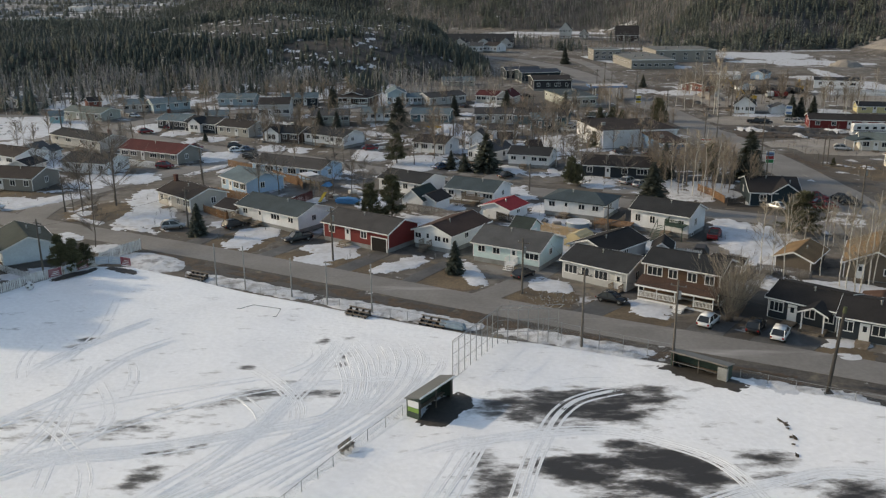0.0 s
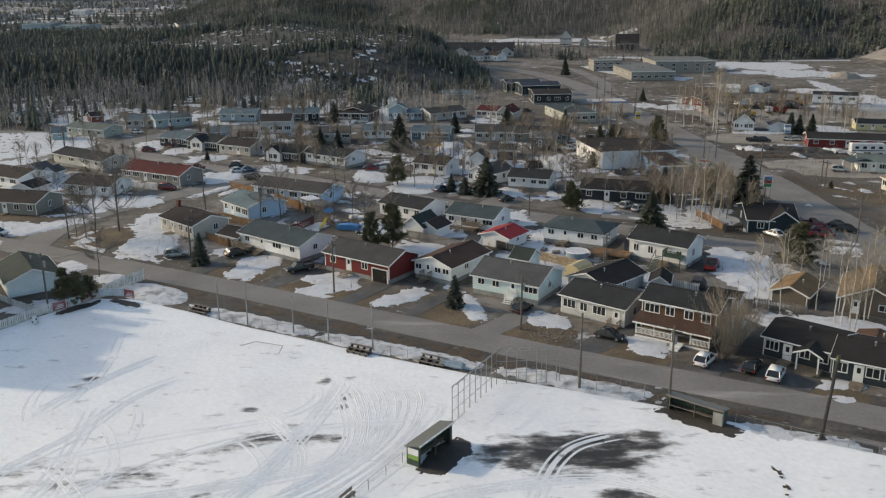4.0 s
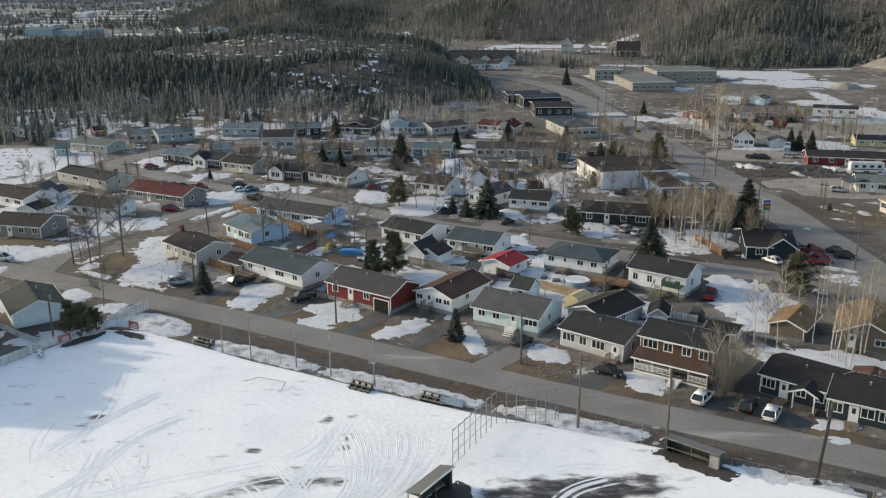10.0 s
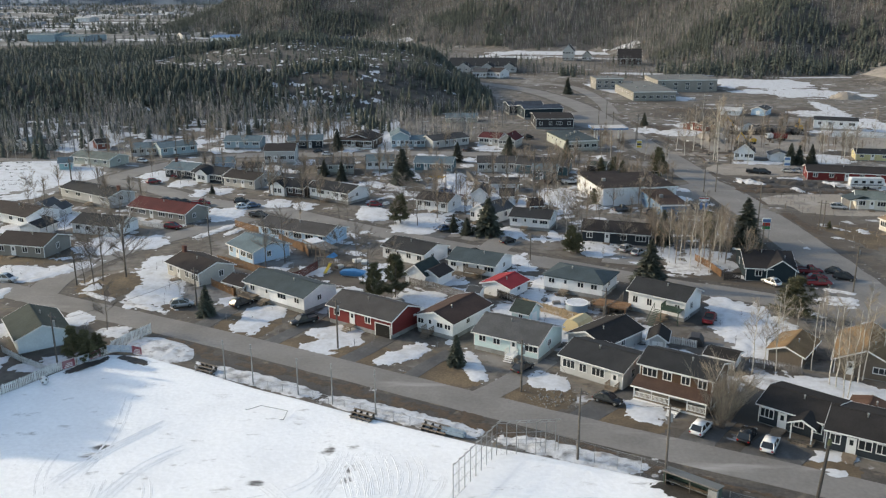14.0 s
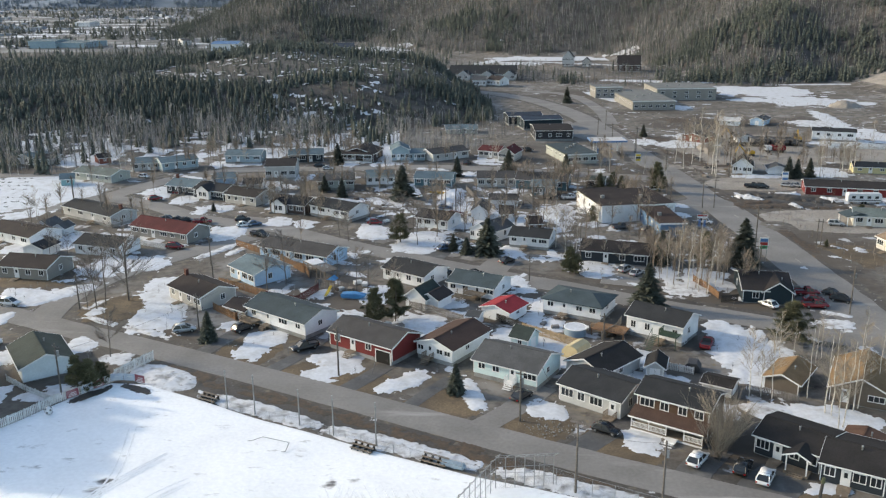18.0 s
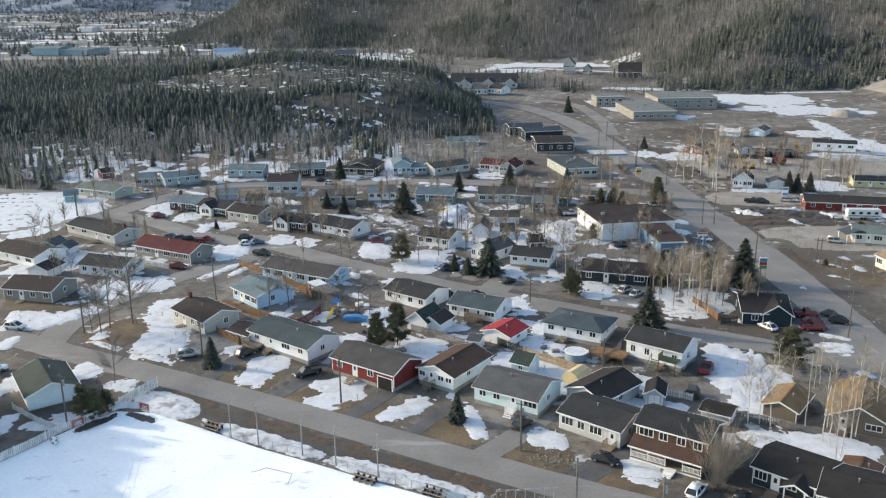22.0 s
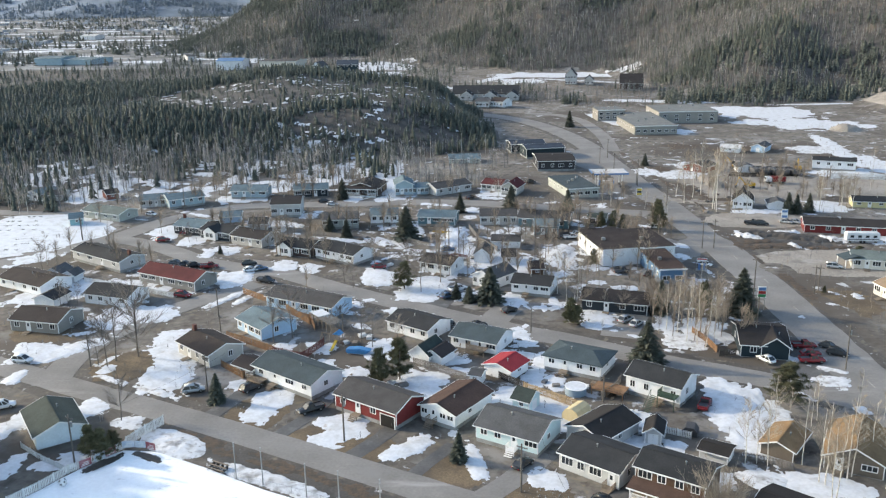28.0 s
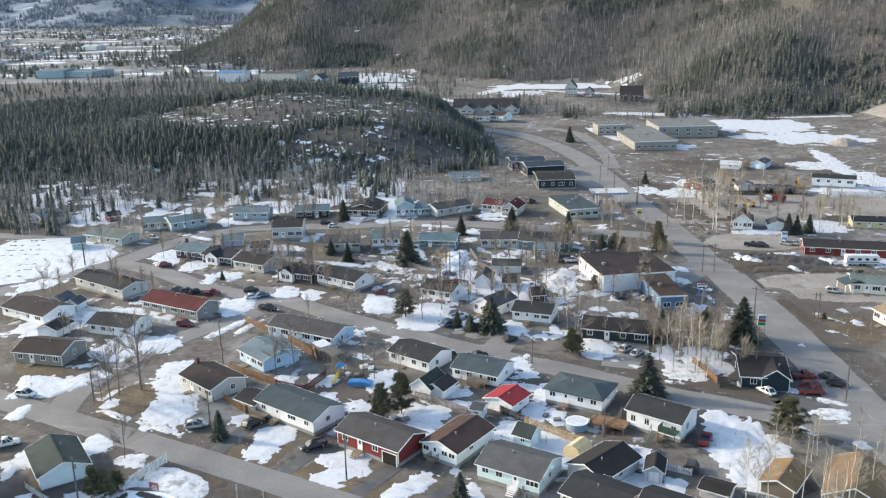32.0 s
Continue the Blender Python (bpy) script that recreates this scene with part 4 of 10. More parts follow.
# muddy verges on both sides of the streets
for lift, (pts, wide) in enumerate((
    ([(-150, 186), (-118, 170), (-80, 151), (-43, 133), (0, 110.5), (20, 100.5), (45, 88.5), (75, 73), (110, 54)], 11.6),
    ([(-82, 150), (-83, 166), (-78, 182), (-68, 197), (-57, 211)], 11.0),
    ([(-130, 236), (-113, 252), (-95, 245), (-75, 229), (-54.6, 220.6), (-44.2, 213.5), (-34.4, 205.9), (-19.4, 195.8), (-5.9, 187.0), (6.6, 179.3), (18.2, 173.2), (28.9, 166.5), (38.9, 160.6), (57.4, 151.3), (66, 145)], 12.0),
    ([(-150, 205), (-133, 228), (-112, 254), (-104, 272), (-92, 288), (-78, 295), (-50, 297), (-10, 299), (38, 286), (60, 280)], 11.5),
    ([(73, 60), (73, 130), (72, 174), (70.5, 213), (69, 235.4), (65.2, 269), (62.2, 300), (59.4, 323), (56.6, 353), (53.1, 387.5), (49.8, 417), (40.4, 458), (26, 494), (7.5, 518)], 16.0),
)):
    ribbon("verge", pts, wide, VERGE, 0.006 + 0.005 * lift, "dark muddy verge along a street", "verge", crown=0.0)
PAINT = material("worn_road_paint", (0.34, 0.33, 0.31), 0.8, second=(0.25, 0.24, 0.23), scale=1.0)
for k in range(9):
    yy = 150 + k * 20
    xx = 72.5 - max(0, yy - 205) * 0.103
    link = ribbon("lane_mark", [(xx, yy), (xx - 0.2, yy + 3)], 0.25, PAINT, 0.13, "worn white dash painted on the main street", "road marking")


# ---- the ball field under snow ----
def field_edge(x):
    pts = ((-140, 60), (-70.6, 106.8), (-66.0, 113.9), (-63.8, 118.4), (-58.5, 126.0), (-52.3, 125.6), (-42.7, 120.6), (-33, 115), (-25, 111.2), (-13.6, 105.4), (-0.5, 99.4), (7.6, 96.6), (21.8, 91.0), (35.8, 83.4), (120, 42))
    for (a, b), (c, d) in zip(pts, pts[1:]):
        if a <= x <= c:
            return b + (d - b) * (x - a) / (c - a)
    return 40


def field_material():
    m = material("field_snow", (0.88, 0.885, 0.895), 0.55, second=(0.82, 0.825, 0.835), scale=7.0, fine=1.7, spread=0.06, bump=1.0, soft=(0.45, 0.75))
    nt = m.node_tree
    n, l = nt.nodes, nt.links
    b = n["Principled BSDF"]
    white = b.inputs["Base Color"].links[0].from_socket
    geo = n.new("ShaderNodeNewGeometry")
    total = None
    # centre, half sizes, turn, strength of each thawed place
    for cx, cy, rx, ry, an, s in ((9.6, 80.4, 9.9, 4.4, 4, 1.43), (16.5, 82.0, 4.4, 3.9, 0, 1.18), (9.6, 68.6, 5.5, 3.4, -10, 1.43), (16.6, 69.3, 6.8, 3.4, -38, 1.53), (14.0, 65.0, 5.2, 3.1, 0, 1.18), (0.9, 67.4, 2.7, 4.2, 0, 1.03), (24.7, 69.8, 3.6, 2.6, 0, 1.03), (31.5, 65.0, 5.2, 2.6, 0, 1.08), (-29.6, 70.6, 1.5, 2.0, -35, 1.03), (-29.5, 65.8, 1.8, 3.0, -20, 0.93), (-26.2, 71.8, 1.0, 2.5, -30, 0.83), (-25.8, 89.3, 1.1, 0.9, 0, 0.78), (-18.6, 96.4, 1.1, 1.7, 0, 0.93), (-15.5, 91.0, 0.7, 2.5, 0, 0.83), (-47.4, 95.8, 1.5, 2.3, -20, 0.83), (-24.6, 81.5, 6.3, 1.8, 30, 0.7), (-17.5, 82.0, 3.4, 1.6, 20, 0.74), (-43.5, 75.0, 5.8, 3.4, 0, 0.58), (-33.0, 76.0, 8.0, 3.4, 20, 0.58)):
        mp = n.new("ShaderNodeMapping")
        mp.vector_type = "TEXTURE"
        mp.inputs["Location"].default_value = (cx, cy, 0)
        mp.inputs["Rotation"].default_value = (0, 0, radians(an))
        mp.inputs["Scale"].default_value = (rx, ry, 40)
        l.new(geo.outputs["Position"], mp.inputs["Vector"])
        ln = n.new("ShaderNodeVectorMath")
        ln.operation = "LENGTH"
        l.new(mp.outputs[0], ln.inputs[0])
        mr = n.new("ShaderNodeMapRange")
        mr.interpolation_type = "SMOOTHSTEP"
        mr.inputs[1].default_value, mr.inputs[2].default_value = 0.3, 1.5
        mr.inputs[3].default_value, mr.inputs[4].default_value = s, 0.0
        l.new(ln.outputs["Value"], mr.inputs[0])
        if total is None:
            total = mr.outputs[0]
        else:
            mx = n.new("ShaderNodeMath")
            mx.operation = "MAXIMUM"
            l.new(total, mx.inputs[0])
            l.new(mr.outputs[0], mx.inputs[1])
            total = mx.outputs[0]
    no = n.new("ShaderNodeTexNoise")
    no.inputs["Scale"].default_value = 0.5
    no.inputs["Detail"].default_value = 10
    no.inputs["Roughness"].default_value = 0.66
    flow = n.new("ShaderNodeMapping")
    flow.inputs["Rotation"].default_value = (0, 0, radians(-12))
    flow.inputs["Scale"].default_value = (0.45, 1.0, 1.0)
    l.new(geo.outputs["Position"], flow.inputs["Vector"])
    l.new(flow.outputs[0], no.inputs["Vector"])
    wide = n.new("ShaderNodeMapRange")
    wide.clamp = False
    wide.inputs[1].default_value, wide.inputs[2].default_value = 0.35, 0.65
    wide.inputs[3].default_value, wide.inputs[4].default_value = -0.1, 1.1
    l.new(no.outputs["Fac"], wide.inputs[0])
    ad = n.new("ShaderNodeMath")
    ad.operation = "ADD"
    l.new(total, ad.inputs[0])
    l.new(wide.outputs[0], ad.inputs[1])
    cut = n.new("ShaderNodeMapRange")
    cut.inputs[1].default_value, cut.inputs[2].default_value = 1.05, 1.85
    l.new(ad.outputs[0], cut.inputs[0])
    mud = n.new("ShaderNodeMix")
    mud.data_type = "RGBA"
    mud.inputs[6].default_value = (0.30, 0.285, 0.27, 1)
    mud.inputs[7].default_value = (0.034, 0.030, 0.027, 1)
    l.new(cut.outputs[0], mud.inputs[0])
    on = n.new("ShaderNodeMapRange")
    on.inputs[1].default_value, on.inputs[2].default_value = 0.88, 1.5
    l.new(ad.outputs[0], on.inputs[0])
    fin = n.new("ShaderNodeMix")
    fin.data_type = "RGBA"
    l.new(on.outputs[0], fin.inputs[0])
    l.new(white, fin.inputs[6])
    l.new(mud.outputs[2], fin.inputs[7])
    l.new(fin.outputs[2], b.inputs["Base Color"])
    return m


FIELD = field_material()
xs = np.arange(-138, 118, 1.6)
rows_v = 60
verts, faces = [], []
for j in range(rows_v + 1):
    for x in xs:
        e = field_edge(x)
        y = 15 + (e - 15) * (1 - (1 - j / rows_v) ** 1.3) if e > 15 else 15
        z = 0.16 + 0.12 * smooth_noise(x, y, 9, 4.0) + 0.05 * smooth_noise(x, y, 2.5, 6.0)
        verts.append((x, y, z if j < rows_v else -0.05))
W_ = len(xs)
for j in range(rows_v):
    for i in range(W_ - 1):
        faces.append((j * W_ + i, j * W_ + i + 1, (j + 1) * W_ + i + 1, (j + 1) * W_ + i))
me = bpy.data.meshes.new("snow_field")
me.from_pydata(verts, [], faces)
me.materials.append(FIELD)
me.shade_smooth()
tagged(new("snow_field", me), "snow-covered ball field with thawed dark patches", "snow field", kind="structure")
RUT = material("packed_snow_rut", (0.85, 0.86, 0.875), 0.5, second=(0.79, 0.80, 0.815), scale=2.0, fine=3.0, spread=0.1, bump=0.6, soft=(0.4, 0.7))
GROOVE = material("wet_rut_bottom", (0.83, 0.835, 0.845), 0.5, second=(0.74, 0.74, 0.74), scale=3.0, fine=3.0, spread=0.12, bump=0.5)


def snow_height(x, y):
    return 0.16 + 0.12 * smooth_noise(x, y, 9, 4.0) + 0.05 * smooth_noise(x, y, 2.5, 6.0)


def track(pts, passes=1, spread=0.9, gauge=0.95, width=0.13):
    """Wheel ruts pressed into the snow by one or more passes: low berms with a sunken middle."""
    rng = random.Random(int(pts[0][0] * 31 + pts[0][1] * 17))
    P = [Vector((*p, 0)) for p in pts]
    fine = []
    for i in range(len(P) - 1):
        a, b = P[max(i - 1, 0)], P[min(i + 2, len(P) - 1)]
        n = max(4, int((P[i + 1] - P[i]).length / 0.8))
        for k in range(n):
            t = k / n
            fine.append(0.5 * ((2 * P[i]) + (P[i + 1] - a) * t + (2 * a - 5 * P[i] + 4 * P[i + 1] - b) * t * t + (-a + 3 * P[i] - 3 * P[i + 1] + b) * t ** 3))
    fine.append(P[-1])
    bm = bmesh.new()
    sides = []
    for k in range(passes):
        o = (k - (passes - 1) / 2) * spread + rng.uniform(-0.2, 0.2)
        sides += [(o - gauge / 2, rng.uniform(-0.5, 0.5)), (o + gauge / 2, rng.uniform(-0.5, 0.5))]
    for side, drift in sides:
        prev = None
        for i, c in enumerate(fine):
            d = (fine[min(i + 1, len(fine) - 1)] - fine[max(i - 1, 0)]).normalized()
            s = Vector((d.y, -d.x, 0))
            row = []
            fade = min(1.0, 0.15 + i / 7, 0.15 + (len(fine) - 1 - i) / 7)
            for o, zz in ((-1.5, -0.04), (-0.95, 0.024), (-0.45, 0.010), (0.45, 0.010), (0.95, 0.024), (1.5, -0.04)):
                q = c + s * (side + drift * (i / len(fine) - 0.5) * passes * 0.7 + o * width * (0.3 + 0.7 * fade))
                row.append(bm.verts.new((q.x, q.y, snow_height(q.x, q.y) + zz * fade - 0.03 * (1 - fade) + 0.012 * noise.noise(q * 1.7))))
            if prev:
                for k in range(5):
                    bm.faces.new((prev[k], prev[k + 1], row[k + 1], row[k])).material_index = 1 if k == 2 else 0
            prev = row
    ob = link_mesh("wheel_track", bm, (RUT, GROOVE), None)
    return tagged(ob, "wheel ruts pressed into field snow", "snow track", "wheel tracks", "structure")


# sweeping turns of the left half
track([(-50, 68), (-36.1, 70.1), (-28.4, 72.0), (-20.1, 75.1), (-14.6, 78.1), (-13.3, 83.8), (-14.9, 91.0), (-17.2, 97.0)], 3, 0.7)
track([(-32.0, 56), (-27.4, 63.2), (-22.6, 71.9), (-19.3, 82.4), (-16.9, 93.4), (-16.5, 98.5)], 3, 0.6)
track([(-52, 73), (-46.9, 75.8), (-35.3, 82.1), (-25.5, 85.7), (-20.5, 88.7), (-18.6, 93.0), (-20.4, 97.5)], 1)
track([(-44, 68), (-35.9, 74.8), (-29.7, 79.7), (-22.0, 83.7), (-12.1, 86.3), (-5, 87)], 1)
track([(-26.8, 90.8), (-22.6, 86.4), (-18.6, 79.9), (-18.0, 72.0)], 2, 0.5)
track([(-26.5, 83.6), (-22.0, 78.6), (-19.9, 72.0)], 1)
track([(-16.0, 98.2), (-13.0, 91.0), (-12.0, 82.5), (-13.9, 77.0), (-20, 70)], 3, 0.7)
track([(-9.9, 98.0), (-7.8, 91.1), (-9.3, 82.6), (-13.6, 75.3), (-20.0, 68.0), (-29, 58)], 4, 1.1)
track([(-5.0, 95.5), (-4.2, 90.0), (-7.0, 82.0), (-12.0, 73.0), (-19.0, 62.0)], 3, 1.0)
track([(-12.8, 98.4), (-10.4, 91.0), (-10.9, 83.0), (-15.0, 75.0)], 2, 0.8)
for pts in ([(-44.7, 78.2), (-38.8, 72.6), (-34.4, 66.7), (-32, 58)], [(-42.4, 82.0), (-39.6, 71.5), (-37.0, 60)], [(-42.3, 87.6), (-38.0, 80.8), (-36.4, 76.0), (-37.8, 71.6), (-46.1, 63)], [(-40.2, 92.2), (-37.7, 86.2), (-36.9, 79.6)], [(-49.2, 112.6), (-46.6, 99.0), (-47.5, 88)], [(-48.4, 83.2), (-51.6, 90.5), (-52.2, 98.0)]):
    track(pts)
for pts in ([(-50, 72), (-43.6, 82.0), (-40.2, 92.2), (-34.4, 99.1)], [(-50.5, 86), (-47.5, 93.7), (-40.1, 105.8)], [(-48, 60), (-38.2, 69.0), (-28.5, 70.7)], [(-45, 60), (-42, 74), (-44, 92)]):
    track(pts, 2, 0.6)
# the thawed right half
track([(1.4, 58), (3.1, 63.8), (5.0, 71.4), (7.8, 79.1), (11.1, 82.9), (17.2, 85.2)], 2, 0.6)
track([(-6, 70.8), (2.6, 73.9), (11.3, 75.5), (17.2, 73.1), (21.6, 68.8), (24, 60)], 2, 0.6)
track([(-5.4, 57), (-3.4, 63.7), (-0.6, 72.3), (0.2, 76.5)], 3, 0.8)
track([(14, 61), (21.0, 64.7), (26.4, 66.8), (31.7, 68.2), (42, 66)], 2, 0.5)
track([(-9, 69), (-1.1, 73.3), (8.9, 74.2)], 1)
track([(6, 84.6), (10.5, 86.6), (17.5, 86.0)], 1)
SOIL = material("wet_brown_soil", (0.10, 0.065, 0.038), 0.8, second=(0.05, 0.04, 0.03), scale=1.2, fine=2.5, spread=0.3, bump=0.6)
for x, y, rx, an in ((29.2, 77.6, 1.7, 110), (29.2, 74.6, 1.6, 82), (28.6, 72.2, 1.5, 70), (27.2, 69.3, 1.9, 62), (25.9, 66.8, 1.4, 60)):
    patch("melt_channel", x, y, rx * 1.15, 0.24, an, SOIL, 0.23, 0.03, 0.75, "narrow muddy melt channel in the snow", "ditch")


# ---- trees ----
BARK = material("grey_bark", (0.17, 0.145, 0.125), 0.95, scale=0.5, spread=0.35)
BIRCHBARK = material("birch_bark", (0.60, 0.57, 0.51), 0.9, second=(0.2, 0.17, 0.14), scale=0.35, spread=0.25, soft=(0.5, 0.75))
TWIG = material("bare_twigs", (0.25, 0.215, 0.185), 0.95, scale=2.0, spread=0.3, vary=0.15)
BIRCHTWIG = material("birch_twigs", (0.40, 0.345, 0.275), 0.95, scale=2.0, spread=0.3, vary=0.15)
NEEDLE = material("spruce_needles", (0.064, 0.075, 0.056), 0.9, second=(0.090, 0.098, 0.072), scale=1.2, fine=8.0, spread=0.4, vary=0.15)
PINENEEDLE = material("pine_needles", (0.120, 0.115, 0.060), 0.9, second=(0.085, 0.088, 0.046), scale=1.0, fine=8.0, spread=0.4, vary=0.15)


def mesh_of(name, bm, mat):
    me = bpy.data.meshes.new(name)
    bm.to_mesh(me)
    bm.free()
    me.materials.append(mat)
    return me


def twig(bm, p, q, r):
    """A thin three-sided spike."""
    d = (q - p)
    u = d.orthogonal().normalized() * r
    v = d.normalized().cross(u)
    a = [bm.verts.new(p + u), bm.verts.new(p - 0.5 * u + 0.87 * v), bm.verts.new(p - 0.5 * u - 0.87 * v)]
    e = bm.verts.new(q)
    for k in range(3):
        bm.faces.new((a[k], a[(k + 1) % 3], e))


def bare_template(seed, slender, twigs):
    """Unit-height leafless tree: trunk with limbs, and a crown of fine twigs."""
    rng = random.Random(seed)
    tr, cr = bmesh.new(), bmesh.new()
    p, r = Vector((0, 0, -0.02)), 0.0062 if slender else 0.0090
    lean = Vector((rng.uniform(-0.05, 0.05), rng.uniform(-0.05, 0.05), 0))
    spine = [p]
    nseg = 7
    for k in range(nseg):
        q = Vector((0, 0, (k + 1) / nseg)) + lean * (k + 1) / nseg + Vector((rng.uniform(-0.012, 0.012), rng.uniform(-0.012, 0.012), 0))
        spine.append(q)
    rings = []
    for k, c in enumerate(spine):
        rr = r * (1 - k / nseg) + 0.002
        rings.append([tr.verts.new(c + Vector((math.cos(j * math.tau / 6), math.sin(j * math.tau / 6), 0)) * rr) for j in range(6)])
    for ra, rb in zip(rings, rings[1:]):
        for j in range(6):
            tr.faces.new((ra[j], ra[(j + 1) % 6], rb[(j + 1) % 6], rb[j]))
    tr.faces.new(rings[-1])
    n = 24 if slender else 22
    for k in range(n):
        f = rng.uniform(0.22 if not slender else 0.32, 0.97)
        i = min(nseg - 1, int(f * nseg))
        b = spine[i].lerp(spine[i + 1], f * nseg - i)
        a = rng.uniform(0, math.tau)
        ln = (0.30 if slender else 0.42) * (1.08 - f * 0.8) * rng.uniform(0.7, 1.2)
        up = rng.uniform(0.7, 1.4) if slender else rng.uniform(0.5, 1.1)
        d = Vector((math.cos(a), math.sin(a), up)).normalized()
        e = b + d * ln
        tube(cr, b, e, (0.0030 if slender else 0.0024) * (1.3 - f), 0.0010, 3)
        for j in range(twigs):
            s = b.lerp(e, rng.uniform(0.25, 1.0))
            dd = (d + Vector((rng.uniform(-0.9, 0.9), rng.uniform(-0.9, 0.9), rng.uniform(-0.1, 0.9)))).normalized()
            twig(cr, s, s + dd * ln * rng.uniform(0.35, 0.85), 0.0012 if slender else 0.0015)
    return tr, cr


def spruce_template(seed, n_tier=34, wide=0.24):
    """Unit-height conifer: whorls of drooping branches set with many small sprays of needles."""
    rng = random.Random(seed)
    tr, cr = bmesh.new(), bmesh.new()
    tube(tr, (0, 0, -0.02), (0, 0, 0.97), 0.016, 0.003, 6)
    for k in range(n_tier):
        f = k / n_tier
        z = 0.06 + 0.92 * f
        rad = wide * ((1 - f) ** 0.85 + 0.03) * rng.uniform(0.8, 1.12)
        nb = int(16 - 9 * f)
        off = rng.uniform(0, math.tau)
        for j in range(nb):
            a = off + j * math.tau / nb + rng.uniform(-0.25, 0.25)
            ln = rad * rng.uniform(0.6, 1.2)
            d = Vector((math.cos(a), math.sin(a), 0))
            s = Vector((-d.y, d.x, 0))
            base = Vector((0, 0, z + rng.uniform(-0.015, 0.015)))
            tip = base + d * ln + Vector((0, 0, -0.22 * ln))
            for q in range(6):
                g = 0.25 + 0.75 * (q + rng.random()) / 6
                c = base.lerp(tip, g) + s * rng.uniform(-0.25, 0.25) * ln * (1.1 - g)
                u = 0.020 + 0.035 * ln / wide * rng.uniform(0.6, 1.2)
                out = d * u * 1.5 + s * u * rng.uniform(-0.8, 0.8) + Vector((0, 0, u * rng.uniform(-0.8, 0.5)))
                side = s * u * 0.75 + Vector((0, 0, u * rng.uniform(-0.5, 0.5)))
                cr.faces.new([cr.verts.new(p) for p in (c + out, c + side - out * 0.3, c - side - out * 0.3)])
    return tr, cr


def pine_template(seed):
    """Unit-height pine: irregular whorls that carry clumps of long needles."""
    rng = random.Random(seed)
    tr, cr = bmesh.new(), bmesh.new()
    tube(tr, (0, 0, -0.02), (rng.uniform(-0.03, 0.03), 0, 0.9), 0.016, 0.004, 6)
    for k in range(86):
        f = rng.random() ** 0.9
        z = 0.08 + 0.86 * f
        a = rng.uniform(0, math.tau)
        ln = (0.29 * (1 - f) ** 0.7 + 0.05) * rng.uniform(0.5, 1.15)
        b = Vector((0, 0, z))
        e = b + Vector((math.cos(a), math.sin(a), rng.uniform(0.05, 0.5))) * ln
        tube(cr, b, e, 0.005, 0.002, 3)
        for c in range(3):
            o = b.lerp(e, rng.uniform(0.45, 1.05))
            for j in range(22):
                d = Vector((rng.gauss(0, 1), rng.gauss(0, 1), rng.gauss(0.35, 0.8))).normalized()
                twig(cr, o, o + d * rng.uniform(0.05, 0.11), 0.0075)
    for j in range(40):
        o = Vector((0, 0, rng.uniform(0.86, 0.95)))
        d = Vector((rng.gauss(0, 0.7), rng.gauss(0, 0.7), 1)).normalized()
        twig(cr, o, o + d * rng.uniform(0.03, 0.08), 0.009)
    return tr, cr


def fan_template(seed):
    """Unit-height leafless shrub: many stems that fan out from the ground."""
    rng = random.Random(seed)
    tr, cr = bmesh.new(), bmesh.new()
    for k in range(30):
        a, lean = rng.uniform(0, math.tau), rng.uniform(0.05, 0.55)
        b = Vector((rng.uniform(-0.05, 0.05), rng.uniform(-0.05, 0.05), -0.02))
        e = b + Vector((math.cos(a) * lean, math.sin(a) * lean, 1.0)) * rng.uniform(0.6, 1.0)
        tube(tr, b, e, 0.0045, 0.0012, 4)
        for j in range(46):
            s = b.lerp(e, rng.uniform(0.25, 1.0))
            d = ((e - b).normalized() + Vector((rng.uniform(-0.7, 0.7), rng.uniform(-0.7, 0.7), rng.uniform(-0.2, 0.4)))).normalized()
            twig(cr, s, s + d * rng.uniform(0.08, 0.24), 0.0017)
    return tr, cr


TREES = {}


def tree_kind(kind):
    if kind not in TREES:
        out = []
        for s in range(4):
            if kind == "spruce":
                t, c = spruce_template(10 + s, 36, 0.30)
                out.append((mesh_of("trunk", t, BARK), mesh_of("crown", c, NEEDLE)))
            elif kind == "pine_tree":
                t, c = pine_template(30 + s)
                out.append((mesh_of("trunk", t, BARK), mesh_of("crown", c, PINENEEDLE)))
            elif kind == "birch":
                t, c = bare_template(50 + s, True, 17)
                out.append((mesh_of("trunk", t, BIRCHBARK), mesh_of("crown", c, BIRCHTWIG)))
            elif kind == "tall_shrub":
                t, c = fan_template(90 + s)
                out.append((mesh_of("trunk", t, BARK), mesh_of("crown", c, BIRCHTWIG)))
            else:
                t, c = bare_template(70 + s, False, 30)
                out.append((mesh_of("trunk", t, BARK), mesh_of("crown", c, TWIG)))
        TREES[kind] = out
    return TREES[kind]


def plant(kind, x, y, h, wide, label, category, group=""):
    rng = random.Random(int(x * 13.7 + y * 7.3 + h * 100))
    meshes = rng.choice(tree_kind(kind))
    T = empty(kind, pose(x, y, height(x, y) - 0.05, 0, 0, rng.uniform(0, 360)) @ Matrix.Diagonal((h * wide, h * wide, h, 1)), label, category, group)
    for nm, me in zip(("trunk", "crown"), meshes):
        new(nm, me).parent = T


def spruce(x, y, h, wide=1.0):
    plant("spruce", x, y, h, wide, "dark green spruce among the houses or out of view by the field" if h > 8 else "small dark green spruce in a yard", "spruce")


def pine_tree(x, y, h, wide=1.0):
    plant("pine_tree", x, y, h, wide, "olive green pine with an open crown", "pine")


def birch(x, y, h, wide=1.0):
    plant("birch", x, y, h, wide, "leafless birch with a pale slender trunk", "birch", "leafless birches")


